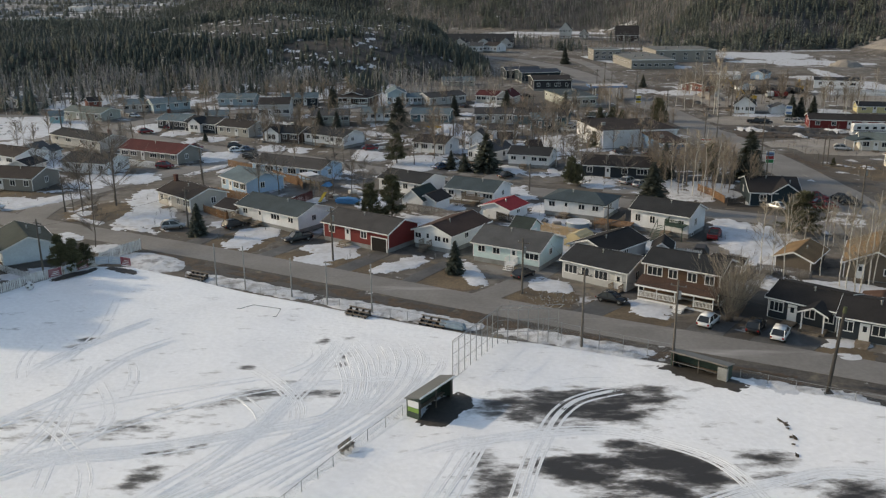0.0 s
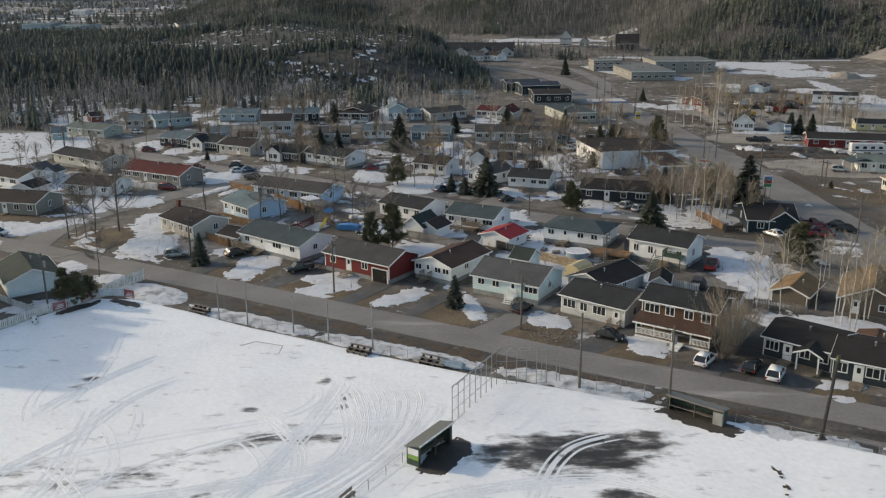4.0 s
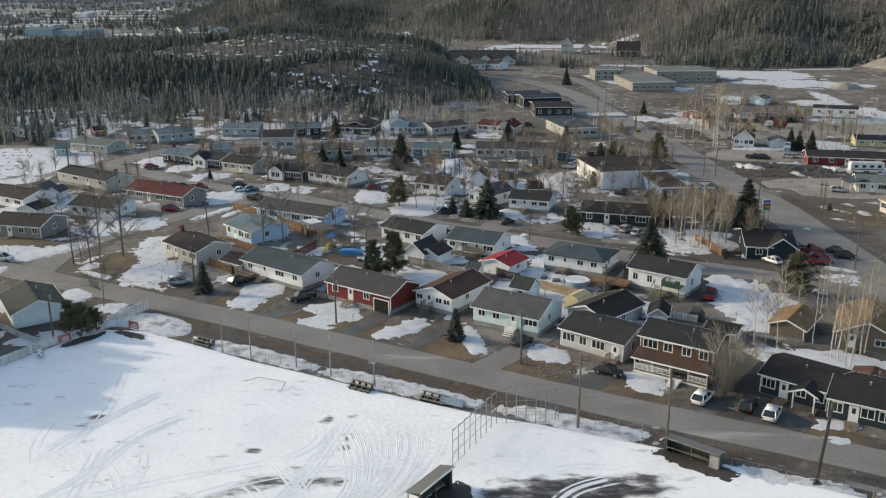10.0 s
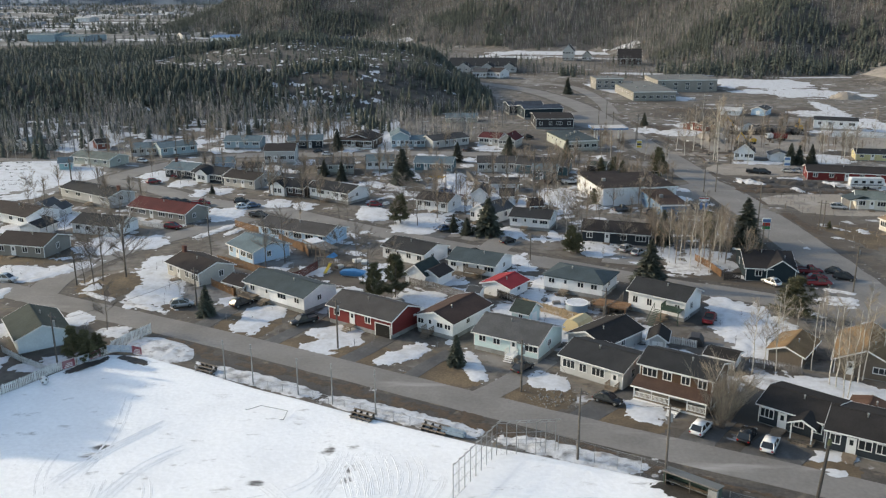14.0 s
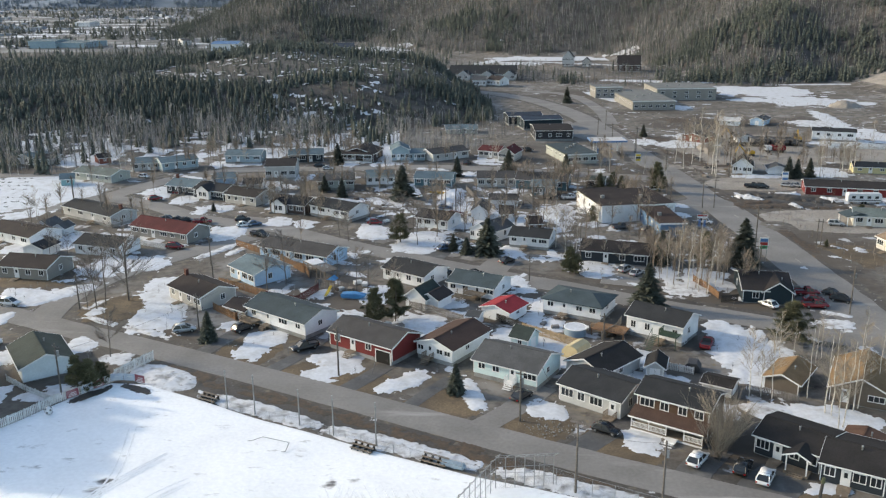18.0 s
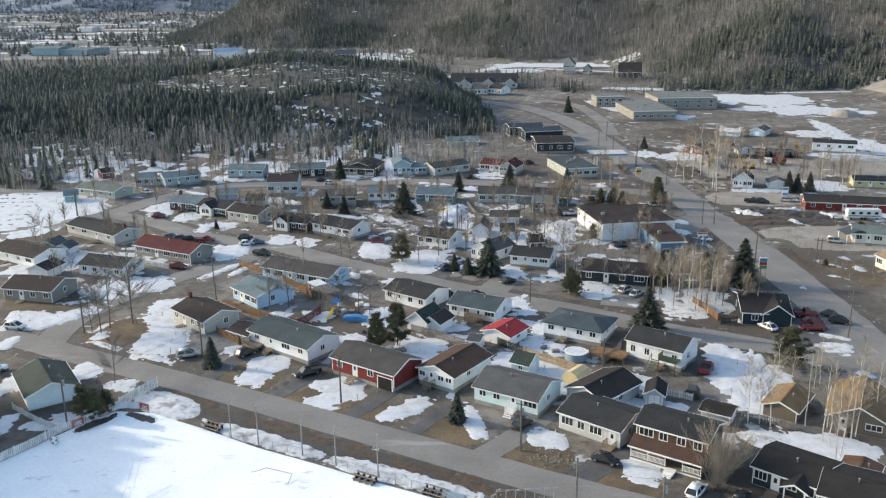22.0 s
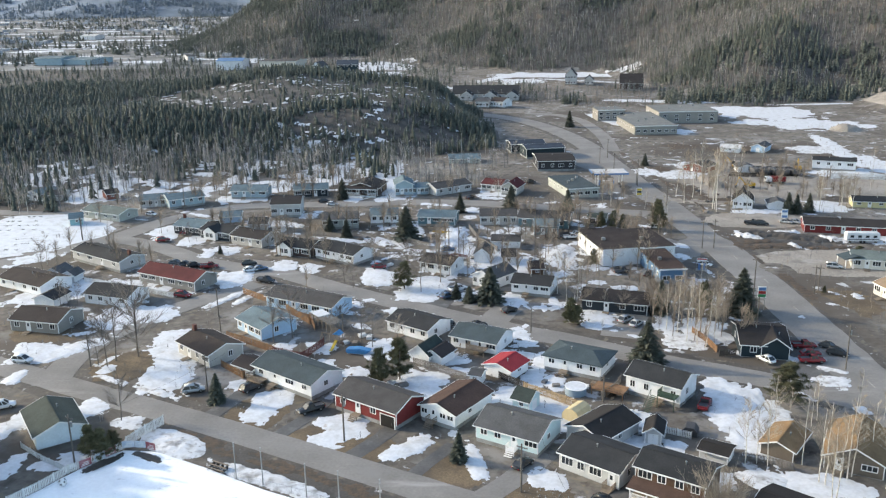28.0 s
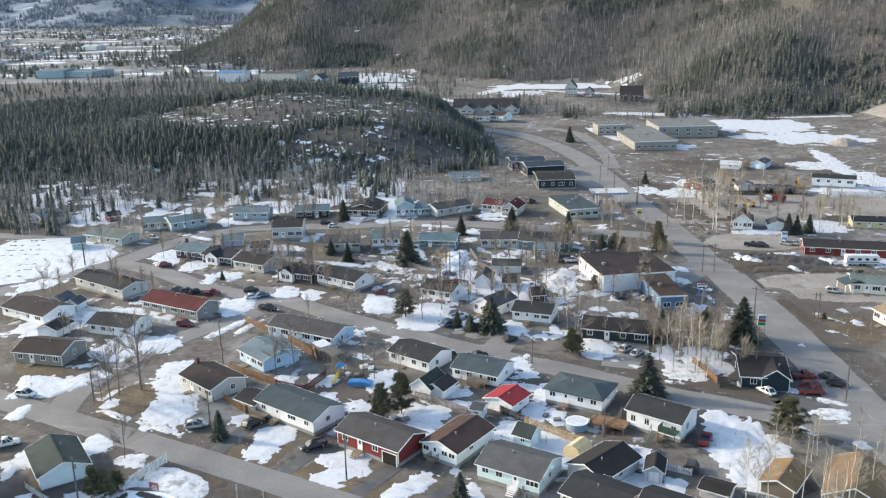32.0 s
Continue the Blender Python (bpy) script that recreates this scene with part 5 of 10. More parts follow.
def tall_shrub(x, y, h, wide=1.0):
    plant("tall_shrub", x, y, h, wide, "tall leafless shrub of many fanned stems", "shrub")


def bare_tree(x, y, h, wide=1.0):
    plant("bare_tree", x, y, h, wide, "leafless grey tree with spreading branches", "tree", "leafless trees")


# ---- poles ----
def utility_pole(x, y, h):
    T = empty("utility_pole", pose(x, y, height(x, y)), "grey wooden utility pole beside a street", "utility pole", "utility poles")
    bm = bmesh.new()
    tube(bm, (0, 0, -0.5), (0, 0, h), 0.16, 0.11, 8)
    part("post", bm, POLE, T)
    a = radians(-30)
    m = Matrix.Translation((0, 0, h - 0.7)) @ pose(0, 0, 0, 0, 0, -30)
    part("cross_arm", box(bmesh.new(), -0.9, 0.105, -0.06, 0.9, 0.2, 0.06, m), POLE, T)
    for k in (-0.8, 0.0, 0.8):
        bm = bmesh.new()
        tube(bm, m @ Vector((k, 0.15, 0.06)), m @ Vector((k, 0.15, 0.22)), 0.05, 0.03, 6)
        part("insulator", bm, CONCRETE, T)
    if h > 7 and int(x * 10) % 2:
        bm = bmesh.new()
        tube(bm, (0.24, 0.12, h - 2.2), (0.24, 0.12, h - 1.3), 0.2, 0.2, 8)
        part("transformer", bm, METAL, T)


def light_post(x, y, h):
    T = empty("light_post", pose(x, y, 0), "weathered wooden post along the field fence", "post", "field posts")
    bm = bmesh.new()
    tube(bm, (0, 0, -0.4), (0, 0, h), 0.10, 0.085, 8)
    part("post", bm, CONCRETE, T)
    part("cap", boxes((-0.1, -0.1, h, 0.1, 0.1, h + 0.06)), METAL, T)
    part("band", boxes((-0.11, -0.11, h - 0.6, 0.11, 0.11, h - 0.52)), METAL, T)


# ---- vehicles ----
def paint(name, c):
    return material(name, c, 0.25, 0.1, second=tuple(v * 0.85 for v in c), scale=1.5, spread=0.08, bump=0.0)


C_WHITE = paint("white_car_paint", (0.75, 0.76, 0.77))
C_SILVER = paint("silver_car_paint", (0.42, 0.43, 0.44))
C_BLACK = paint("black_car_paint", (0.02, 0.021, 0.023))
C_GREYCAR = paint("grey_car_paint", (0.11, 0.11, 0.115))
C_RED = paint("red_car_paint", (0.22, 0.02, 0.025))
C_BLUE = paint("blue_car_paint", (0.08, 0.13, 0.22))
C_TAN = paint("tan_car_paint", (0.22, 0.17, 0.12))
LAMP = material("headlamp_glass", (0.6, 0.62, 0.64), 0.1)
TAIL = material("tail_lamp", (0.3, 0.01, 0.01), 0.2)


def vehicle(x, y, ang, kind, col, label):
    z0 = height(x, y) + 0.09
    V = empty("pickup_truck" if kind == "pickup" else "car", pose(x, y, z0, 0, 0, ang), label, "truck" if kind == "pickup" else "car")
    L, W, H = {"car": (4.1, 1.66, 1.38), "suv": (4.25, 1.72, 1.55), "pickup": (5.0, 1.8, 1.62)}[kind]
    a, b = -L / 2, L / 2
    belt = H * 0.58
    bm, prev = bmesh.new(), None
    for u, wf, tf, lo_ in ((0, 0.78, 0.78, 0.44), (0.03, 0.92, 0.93, 0.33), (0.11, 1.0, 1.0, 0.28), (0.32, 1.0, 1.0, 0.25), (0.55, 1.0, 1.0, 0.25), (0.74, 1.0, 0.97, 0.25), (0.90, 0.97, 0.88, 0.28), (0.97, 0.87, 0.77, 0.33), (1, 0.70, 0.60, 0.44)):
        w_, t_ = W / 2 * wf, belt * tf
        half = ((w_ * 0.9, lo_), (w_, lo_ + 0.10), (w_, (lo_ + t_) / 2), (w_ * 0.97, t_ - 0.07), (w_ * 0.86, t_))
        ring = [bm.verts.new((a + u * L, y_, z_)) for y_, z_ in half + tuple((-y_, z_) for y_, z_ in reversed(half))]
        for k in range(10) if prev else ():
            bm.faces.new((prev[k], prev[(k + 1) % 10], ring[(k + 1) % 10], ring[k]))
        if prev is None:
            bm.faces.new(ring)
        prev = ring
    bm.faces.new(prev[::-1])
    bmesh.ops.recalc_face_normals(bm, faces=bm.faces[:])
    body = part("body", bm, col, V, smooth=True)
    if kind == "pickup":
        c0, c1, r0, r1 = -0.5, b - L * 0.24, -0.35, b - L * 0.24 - 0.75
    elif kind == "suv":
        c0, c1, r0, r1 = a + 0.1, b - L * 0.22, a + 0.62, b - L * 0.22 - 0.95
    else:
        c0, c1, r0, r1 = a + 0.35, b - L * 0.26, a + 1.05, b - L * 0.26 - 0.8
    bm = bmesh.new()
    lo = [bm.verts.new(p) for p in ((c0, -W / 2 + 0.06, belt - 0.02), (c1, -W / 2 + 0.06, belt - 0.02), (c1, W / 2 - 0.06, belt - 0.02), (c0, W / 2 - 0.06, belt - 0.02))]
    hi = [bm.verts.new(p) for p in ((r0, -W / 2 + 0.2, H - 0.05), (r1, -W / 2 + 0.2, H - 0.05), (r1, W / 2 - 0.2, H - 0.05), (r0, W / 2 - 0.2, H - 0.05))]
    bm.faces.new(hi)
    bm.faces.new(lo[::-1])
    for k in range(4):
        bm.faces.new((lo[k], lo[(k + 1) % 4], hi[(k + 1) % 4], hi[k]))
    corners = [(p.co.copy(), q.co.copy()) for p, q in zip(lo, hi)]
    cab = part("cabin_glass", bm, GLASS, V)
    for p, q in corners + [((corners[0][0] + corners[1][0]) / 2, (corners[0][1] + corners[1][1]) / 2), ((corners[3][0] + corners[2][0]) / 2, (corners[3][1] + corners[2][1]) / 2)]:
        bm = bmesh.new()
        tube(bm, p, q, 0.07, 0.055, 5)
        part("pillar", bm, col, cab)
    bm = boxes((r0 - 0.04, -W / 2 + 0.16, H - 0.09, r1 + 0.06, W / 2 - 0.16, H + 0.03))
    bmesh.ops.bevel(bm, geom=bm.edges[:], offset=0.058, segments=3, affect="EDGES")
    part("roof", bm, col, V, smooth=True)
    if kind == "pickup":
        part("bed", boxes((a + 0.15, -W / 2 + 0.12, belt + 0.004, -0.55, W / 2 - 0.12, belt + 0.012)), DARKTRIM, V)
        part("tailgate", boxes((a + 0.02, -W / 2 + 0.1, belt + 0.005, a + 0.1, W / 2 - 0.1, belt + 0.16)), col, V)
        for s in (-1, 1):
            part("bed_side", boxes((a + 0.1, s * (W / 2 - 0.06) - 0.05, belt + 0.005, -0.55, s * (W / 2 - 0.06) + 0.05, belt + 0.17)), col, V)
    for wx in (a + L * 0.19, b - L * 0.19):
        for s in (-1, 1):
            bm = bmesh.new()
            tube(bm, (wx, s * (W / 2 - 0.2), 0.32), (wx, s * (W / 2 + 0.01), 0.32), 0.33, 0.33, 12)
            wh = part("wheel", bm, TYRE, V)
            bm = bmesh.new()
            tube(bm, (wx, s * (W / 2 - 0.05), 0.32), (wx, s * (W / 2 + 0.02), 0.32), 0.2, 0.18, 10)
            part("rim", bm, METAL, wh)
    for s in (-1, 1):
        part("headlight", boxes((b - 0.08, s * W * 0.36 - 0.18, belt * 0.62, b + 0.01, s * W * 0.36 + 0.18, belt * 0.76)), LAMP, V)
        part("tail_light", boxes((a - 0.01, s * W * 0.4 - 0.12, belt * 0.6, a + 0.06, s * W * 0.4 + 0.12, belt * 0.82)), TAIL, V)
    return V


# ---- fences ----
WHITEWOOD = material("weathered_white_boards", (0.74, 0.74, 0.73), 0.8, second=(0.56, 0.55, 0.53), scale=1.2, spread=0.2, vary=0.1)
GREYWOOD = material("grey_boards", (0.24, 0.22, 0.20), 0.9, scale=1.0, spread=0.3, vary=0.12)
DARKWOOD = material("dark_boards", (0.05, 0.045, 0.04), 0.9, scale=1.0, spread=0.3, vary=0.1)
FENCEMAT = {"white": WHITEWOOD, "cedar": CEDAR, "red": REDWOOD, "grey": GREYWOOD, "dark": DARKWOOD, "pine": PINE}
BOARD = {}


def fence(pts, kind, h, label):
    a0 = pts[0]
    F = empty("fence", pose(a0[0], a0[1], height(*a0)), label, "fence")
    for (xa, ya), (xb, yb) in zip(pts, pts[1:]):
        L = math.hypot(xb - xa, yb - ya)
        an = math.atan2(yb - ya, xb - xa)
        M = Matrix.Translation((xa - a0[0], ya - a0[1], 0)) @ Matrix.Rotation(an, 4, "Z")
        n = max(1, round(L / 2.6))
        for k in range(n + 1):
            px = L * k / n
            bm = bmesh.new()
            if kind == "wire":
                tube(bm, M @ Vector((px, 0, -0.3)), M @ Vector((px, 0, h)), 0.035, 0.035, 6)
            else:
                box(bm, px - 0.05, 0.04, -0.3, px + 0.05, 0.14, h + 0.06, M)
            part("post", bm, METAL if kind == "wire" else FENCEMAT[kind], F)
        if kind == "wire":
            for zz in (0.06, h - 0.03):
                bm = bmesh.new()
                tube(bm, M @ Vector((0, 0, zz)), M @ Vector((L, 0, zz)), 0.02, 0.02, 4)
                part("rail", bm, METAL, F)
            bm = bmesh.new()
            st = 0.35
            for k in range(int(L / st) + 1):
                x0 = k * st
                for sgn in (1, -1):
                    xe = x0 + sgn * (h - 0.1)
                    q0, q1 = Vector((x0, 0, 0.08)), Vector((xe, 0, h - 0.05))
                    if xe < 0:
                        q1 = q0.lerp(q1, x0 / (x0 - xe))
                    if xe > L:
                        q1 = q0.lerp(q1, (L - x0) / (xe - x0)) if xe != x0 else q1
                    if (q1 - q0).length > 0.1:
                        q0, q1 = M @ q0, M @ q1
                        w = Vector((0, 0, 0.006))
                        vs = [bm.verts.new(v) for v in (q0 - w, q1 - w, q1 + w, q0 + w)]
                        bm.faces.new(vs)
            o = part("mesh_wire", bm, METAL, F)
            o["kind"] = "stuff"
        else:
            for zz in (0.3, h - 0.35):
                part("rail", box(bmesh.new(), 0, 0.04, zz, L, 0.1, zz + 0.09, M), FENCEMAT[kind], F)
            key = (kind, h)
            if key not in BOARD:
                bw = 0.15 if kind != "white" else 0.18
                bm = bmesh.new()
                prism(bm, ((-bw / 2, 0.05), (bw / 2, 0.05), (bw / 2, h - 0.05), (bw * 0.25, h), (-bw * 0.25, h), (-bw / 2, h - 0.05)), 0.0, 0.03)
                BOARD[key] = mesh_of("board", bm, FENCEMAT[kind])
            st = 0.28 if kind == "white" else 0.22
            nb = int(L / st)
            for k in range(nb):
                b = new("board", BOARD[key])
                b.parent = F
                b.matrix_local = M @ Matrix.Translation((st * (k + 0.5), 0.005, 0.02 * math.sin(k * 1.7)))
    return F


# ---- verges and lots ----
ribbon("shoulder", [(-45.8, 126.8), (-32.6, 119.6), (-16.9, 112.3), (-3.7, 106.6)], 4.5, MUD, 0.02, "dark muddy shoulder beside the street", "shoulder", crown=0.0)
ribbon("shoulder", [(3.7, 101.0), (16.4, 93.8), (25.0, 89.7), (37.7, 83.0), (40.8, 81.2)], 3, MUD, 0.02, "dark muddy shoulder beside the street", "shoulder", crown=0.0)
patch("lawn_patch", -39.7, 138.3, 7.3, 5.5, 74, LAWN, 0.012, 0.03, 0.2, "dead brown front lawn", "lawn")
patch("lawn_patch", -25.7, 130.4, 6.1, 5.0, 13, LAWN, 0.012, 0.03, 0.2, "dead brown front lawn", "lawn")
patch("lawn_patch", -18.1, 126.4, 5.0, 4.5, 47, LAWN, 0.012, 0.03, 0.2, "dead brown front lawn", "lawn")
patch("lawn_patch", -4.8, 119.6, 6.0, 5.0, 21, LAWN, 0.012, 0.03, 0.2, "dead brown front lawn", "lawn")
patch("lawn_patch", 8.4, 113.6, 5.0, 5.5, 19, LAWN, 0.012, 0.03, 0.2, "dead brown front lawn", "lawn")
patch("lawn_patch", 18.6, 108.4, 3.8, 4.5, 22, LAWN, 0.012, 0.03, 0.2, "dead brown front lawn", "lawn")
patch("lawn_patch", 20.2, 103.6, 5.1, 3.0, 39, LAWN, 0.012, 0.03, 0.2, "dead brown front lawn", "lawn")
patch("lawn_patch", 42.5, 94.3, 3.2, 3.0, -36, LAWN, 0.012, 0.03, 0.2, "dead brown front lawn", "lawn")
patch("lawn_patch", -71.2, 159.7, 5.9, 6.8, 0, LAWN, 0.09, 0.1, 0.25, "dead brown corner lawn under bare trees", "lawn")
patch("lawn_patch", -95.0, 175.4, 8.0, 4.0, 0, LAWN, 0.02, 0.06, 0.2, "dead lawn below a bungalow", "lawn")
ribbon("driveway", [(-27.6, 144.6), (-30.7, 136.4), (-35.6, 128.4)], 3, WETROAD, 0.045, "dark wet asphalt driveway", "driveway", crown=0.0)
ribbon("driveway", [(-14.3, 134.4), (-17.6, 128.6), (-22.5, 121.5)], 3.2, WETROAD, 0.045, "dark wet asphalt driveway", "driveway", crown=0.0)
ribbon("driveway", [(-4.3, 128.4), (-8.5, 121.8), (-11.9, 115.7)], 2.6, WETROAD, 0.045, "dark wet asphalt driveway", "driveway", crown=0.0)
ribbon("driveway", [(10.5, 125.7), (4.9, 117.6), (-0.6, 111.4)], 4.2, ASPHALT, 0.045, "pale worn asphalt driveway", "driveway", crown=0.0)
ribbon("driveway", [(21.7, 115.4), (16.8, 109.9), (11.6, 104.1)], 4, WETROAD, 0.045, "dark wet asphalt driveway", "driveway", crown=0.0)
ribbon("driveway", [(32.3, 107.2), (28.0, 101.3), (25.0, 96.0)], 4.5, WETROAD, 0.045, "dark wet asphalt driveway", "driveway", crown=0.0)
ribbon("driveway", [(39.4, 100.6), (35.8, 97.0), (32.6, 92.1)], 7, WETROAD, 0.045, "dark wet asphalt driveway", "driveway", crown=0.0)
ribbon("driveway", [(-42.5, 150.8), (-45.2, 143.2), (-47.6, 137.3)], 3.4, WETROAD, 0.045, "dark wet asphalt driveway", "driveway", crown=0.0)
ribbon("driveway", [(36.0, 191.9), (31.9, 182.3), (29.5, 174.6)], 8, ASPHALT, 0.03, "grey asphalt driveway", "driveway", crown=0.0)
ribbon("driveway", [(9.1, 194.6), (5.7, 190.6), (3.0, 184.0)], 7, ASPHALT, 0.03, "grey asphalt driveway", "driveway", crown=0.0)
ribbon("driveway", [(-4.4, 210.6), (-7.6, 201.4), (-11.2, 191.7)], 6, WETROAD, 0.045, "dark wet asphalt driveway", "driveway", crown=0.0)
ribbon("driveway", [(1.7, 185.9), (1.1, 180.4), (4.0, 171.8)], 4, ASPHALT, 0.03, "grey asphalt driveway", "driveway", crown=0.0)
ribbon("driveway", [(-71.4, 206.8), (-74.2, 202.2), (-75.3, 193.6)], 6, WETROAD, 0.045, "dark wet asphalt driveway", "driveway", crown=0.0)
ribbon("driveway", [(-58.2, 229.9), (-60.9, 221.7), (-61.5, 212.5)], 10, ASPHALT, 0.03, "grey asphalt driveway", "driveway", crown=0.0)
ribbon("driveway", [(-37.6, 327.4), (-35.0, 306.9), (-32.1, 284.5)], 7, WETROAD, 0.045, "dark wet asphalt driveway", "driveway", crown=0.0)
ribbon("driveway", [(60.7, 162.9), (63.0, 160.0), (61.7, 149.3)], 14, WETROAD, 0.03, "dark asphalt parking lot", "driveway", crown=0.0)
ribbon("driveway", [(49.6, 247.2), (56.1, 244.1), (62.5, 244.0)], 14, ASPHALT, 0.03, "worn asphalt station forecourt", "driveway", crown=0.0)
ribbon("driveway", [(34.8, 325.8), (45.3, 325.6), (54.1, 315.1)], 26, ASPHALT, 0.03, "worn asphalt station forecourt", "driveway", crown=0.0)
patch("gravel_yard", 101.1, 332.6, 23.7, 38.5, 0, GRAVEL, 0.03, 0.1, 0.15, "grey gravel contractor yard", "yard")
patch("gravel_yard", 87.3, 271.1, 16.0, 8.3, 0, GRAVEL, 0.03, 0.1, 0.1, "grey gravel parking yard", "yard")
patch("gravel_yard", 90.7, 228.5, 16.2, 9.3, 0, GRAVEL, 0.03, 0.08, 0.1, "pale gravel parking lot beside the main street", "yard")
patch("gravel_yard", 138.6, 320.0, 14.7, 20.3, 0, GRAVEL, 0.03, 0.1, 0.15, "grey gravel contractor yard", "yard")
patch("bare_earth", 38.6, 147.4, 5.2, 7.2, 0, MUD, 0.03, 0.06, 0.2, "bare wet earth beside a house", "yard")
patch("bare_earth", 35.0, 163.4, 9.2, 3.4, 0, MUD, 0.02, 0.05, 0.25, "bare wet earth beside a street", "yard")
patch("asphalt_lot", 61.5, 243.9, 4.9, 18.7, -35, ASPHALT, 0.03, 0.05, 0.12, "grey worn asphalt lot beside the main street", "lot")
patch("dirt_lot", 60.9, 283.9, 11.0, 32.1, 0, EARTH, 0.03, 0.05, 0.2, "brown dirt lot beside the main street", "lot")
patch("asphalt_lot", 47.8, 379.5, 7.3, 23.3, 0, ASPHALT, 0.03, 0.05, 0.1, "grey worn asphalt lot beside the main street", "lot")
patch("gravel_lot", 87.5, 274.4, 13.8, 7.3, 0, GRAVEL, 0.03, 0.05, 0.1, "pale gravel parking strip off the main street", "lot")
patch("gravel_lot", 97, 226.5, 20, 11.5, -6, GRAVEL, 0.035, 0.06, 0.1, "pale gravel parking lot off the main street", "lot")
# ---- snow lying in the yards ----
patch("snow_patch", -38.3, 141.8, 3.7, 5.7, 0, SNOW, 0.03, 0.25, 0.4, "melting snow patch lying on dead grass", "snow")
patch("snow_patch", -23.3, 134.6, 4.2, 5.3, 0, SNOW, 0.03, 0.25, 0.4, "melting snow patch lying on dead grass", "snow")
patch("snow_patch", -11.4, 127.4, 5.2, 2.2, -134, SNOW, 0.03, 0.3, 0.35, "ragged strip of melting snow on the verge", "snow")
patch("snow_patch", -0.9, 122.8, 5.9, 1.6, -78, SNOW, 0.03, 0.3, 0.35, "ragged strip of melting snow on the verge", "snow")
patch("snow_patch", 10.4, 117.7, 3.2, 3.1, 0, SNOW, 0.03, 0.25, 0.4, "melting snow patch lying on dead grass", "snow")
patch("snow_patch", 22.6, 108.7, 2.6, 3.2, 0, SNOW, 0.03, 0.25, 0.4, "melting snow patch lying on dead grass", "snow")
patch("snow_patch", 23.0, 108.4, 2.5, 2.6, -15, SNOW, 0.03, 0.25, 0.4, "melting snow patch lying on dead grass", "snow")
patch("snow_patch", 43.1, 97.3, 2.7, 1.4, 0, SNOW, 0.03, 0.25, 0.4, "melting snow patch lying on dead grass", "snow")
patch("snow_patch", 42.1, 93.0, 1.5, 1.5, 0, SNOW, 0.03, 0.1, 0.4, "melting snow patch lying on dead grass", "snow")
patch("snow_patch", -25.8, 129.5, 2.8, 2.8, 0, SNOW, 0.03, 0.1, 0.5, "melting snow patch lying on dead grass", "snow")
patch("snow_patch", -4.3, 131.9, 0.9, 1.4, 0, SNOW, 0.03, 0.25, 0.4, "melting snow patch lying on dead grass", "snow")
patch("snow_patch", -10.8, 152.1, 4.4, 6.4, 0, SNOW, 0.03, 0.25, 0.4, "melting snow patch lying on dead grass", "snow")
patch("snow_patch", 4.9, 144.9, 2.8, 3.8, 0, SNOW, 0.03, 0.25, 0.4, "melting snow patch lying on dead grass", "snow")
patch("snow_patch", 13.0, 138.4, 4.1, 5.9, 0, SNOW, 0.03, 0.25, 0.4, "melting snow patch lying on dead grass", "snow")
patch("snow_patch", 14.1, 152.7, 1.9, 3.7, 0, SNOW, 0.03, 0.25, 0.4, "melting snow patch lying on dead grass", "snow")
patch("snow_patch", 10.0, 154.1, 5.5, 2.0, 71, SNOW, 0.03, 0.3, 0.35, "ragged strip of melting snow on the verge", "snow")
patch("snow_patch", 21.2, 165.3, 6.6, 1.5, -23, SNOW, 0.03, 0.3, 0.35, "ragged strip of melting snow on the verge", "snow")
patch("snow_patch", 12.8, 163.0, 4.3, 2.0, 64, SNOW, 0.03, 0.3, 0.35, "ragged strip of melting snow on the verge", "snow")
patch("snow_patch", 45.4, 141.0, 5.6, 12.0, -6, SNOW, 0.03, 0.8, 0.3, "melting snow patch lying on dead grass", "snow")
patch("snow_patch", 31.4, 127.9, 1.8, 2.3, 0, SNOW, 0.03, 0.25, 0.4, "melting snow patch lying on dead grass", "snow")
patch("snow_patch", 27.7, 136.7, 2.8, 4.0, 0, SNOW, 0.03, 0.25, 0.4, "melting snow patch lying on dead grass", "snow")
patch("snow_patch", 42.6, 118.6, 3.4, 3.5, 0, SNOW, 0.03, 0.25, 0.4, "melting snow patch lying on dead grass", "snow")
patch("snow_patch", 51.4, 115.5, 6.3, 4.8, 0, SNOW, 0.03, 0.25, 0.4, "melting snow patch lying on dead grass", "snow")
patch("snow_patch", 35.9, 118.1, 2.7, 3.1, 0, SNOW, 0.03, 0.25, 0.4, "melting snow patch lying on dead grass", "snow")
patch("dirty_snow", 42.0, 118.2, 3.3, 1.7, -28, OLDSNOW, 0.12, 0.35, 0.25, "grey heap of dirty snow behind a house", "snow")
patch("snow_patch", 50.8, 140.2, 2.7, 4.7, 0, OLDSNOW, 0.03, 0.25, 0.4, "melting snow patch lying on dead grass", "snow")
patch("snow_patch", -62.2, 160.4, 5.5, 13.7, 10, SNOW, 0.03, 0.25, 0.4, "melting snow patch lying on dead grass", "snow")
patch("snow_patch", -66.2, 173.9, 3.7, 5.5, 0, SNOW, 0.03, 0.25, 0.4, "melting snow patch lying on dead grass", "snow")
patch("snow_patch", -71.3, 152.9, 4.8, 1.1, -28, OLDSNOW, 0.03, 0.5, 0.35, "ragged strip of melting snow on the verge", "snow")
patch("snow_patch", -60.4, 147.5, 5.1, 1.1, -28, OLDSNOW, 0.03, 0.5, 0.35, "ragged strip of melting snow on the verge", "snow")
patch("snow_patch", -75.4, 162.1, 3.4, 1.0, 70, OLDSNOW, 0.03, 0.4, 0.35, "ragged strip of melting snow on the verge", "snow")
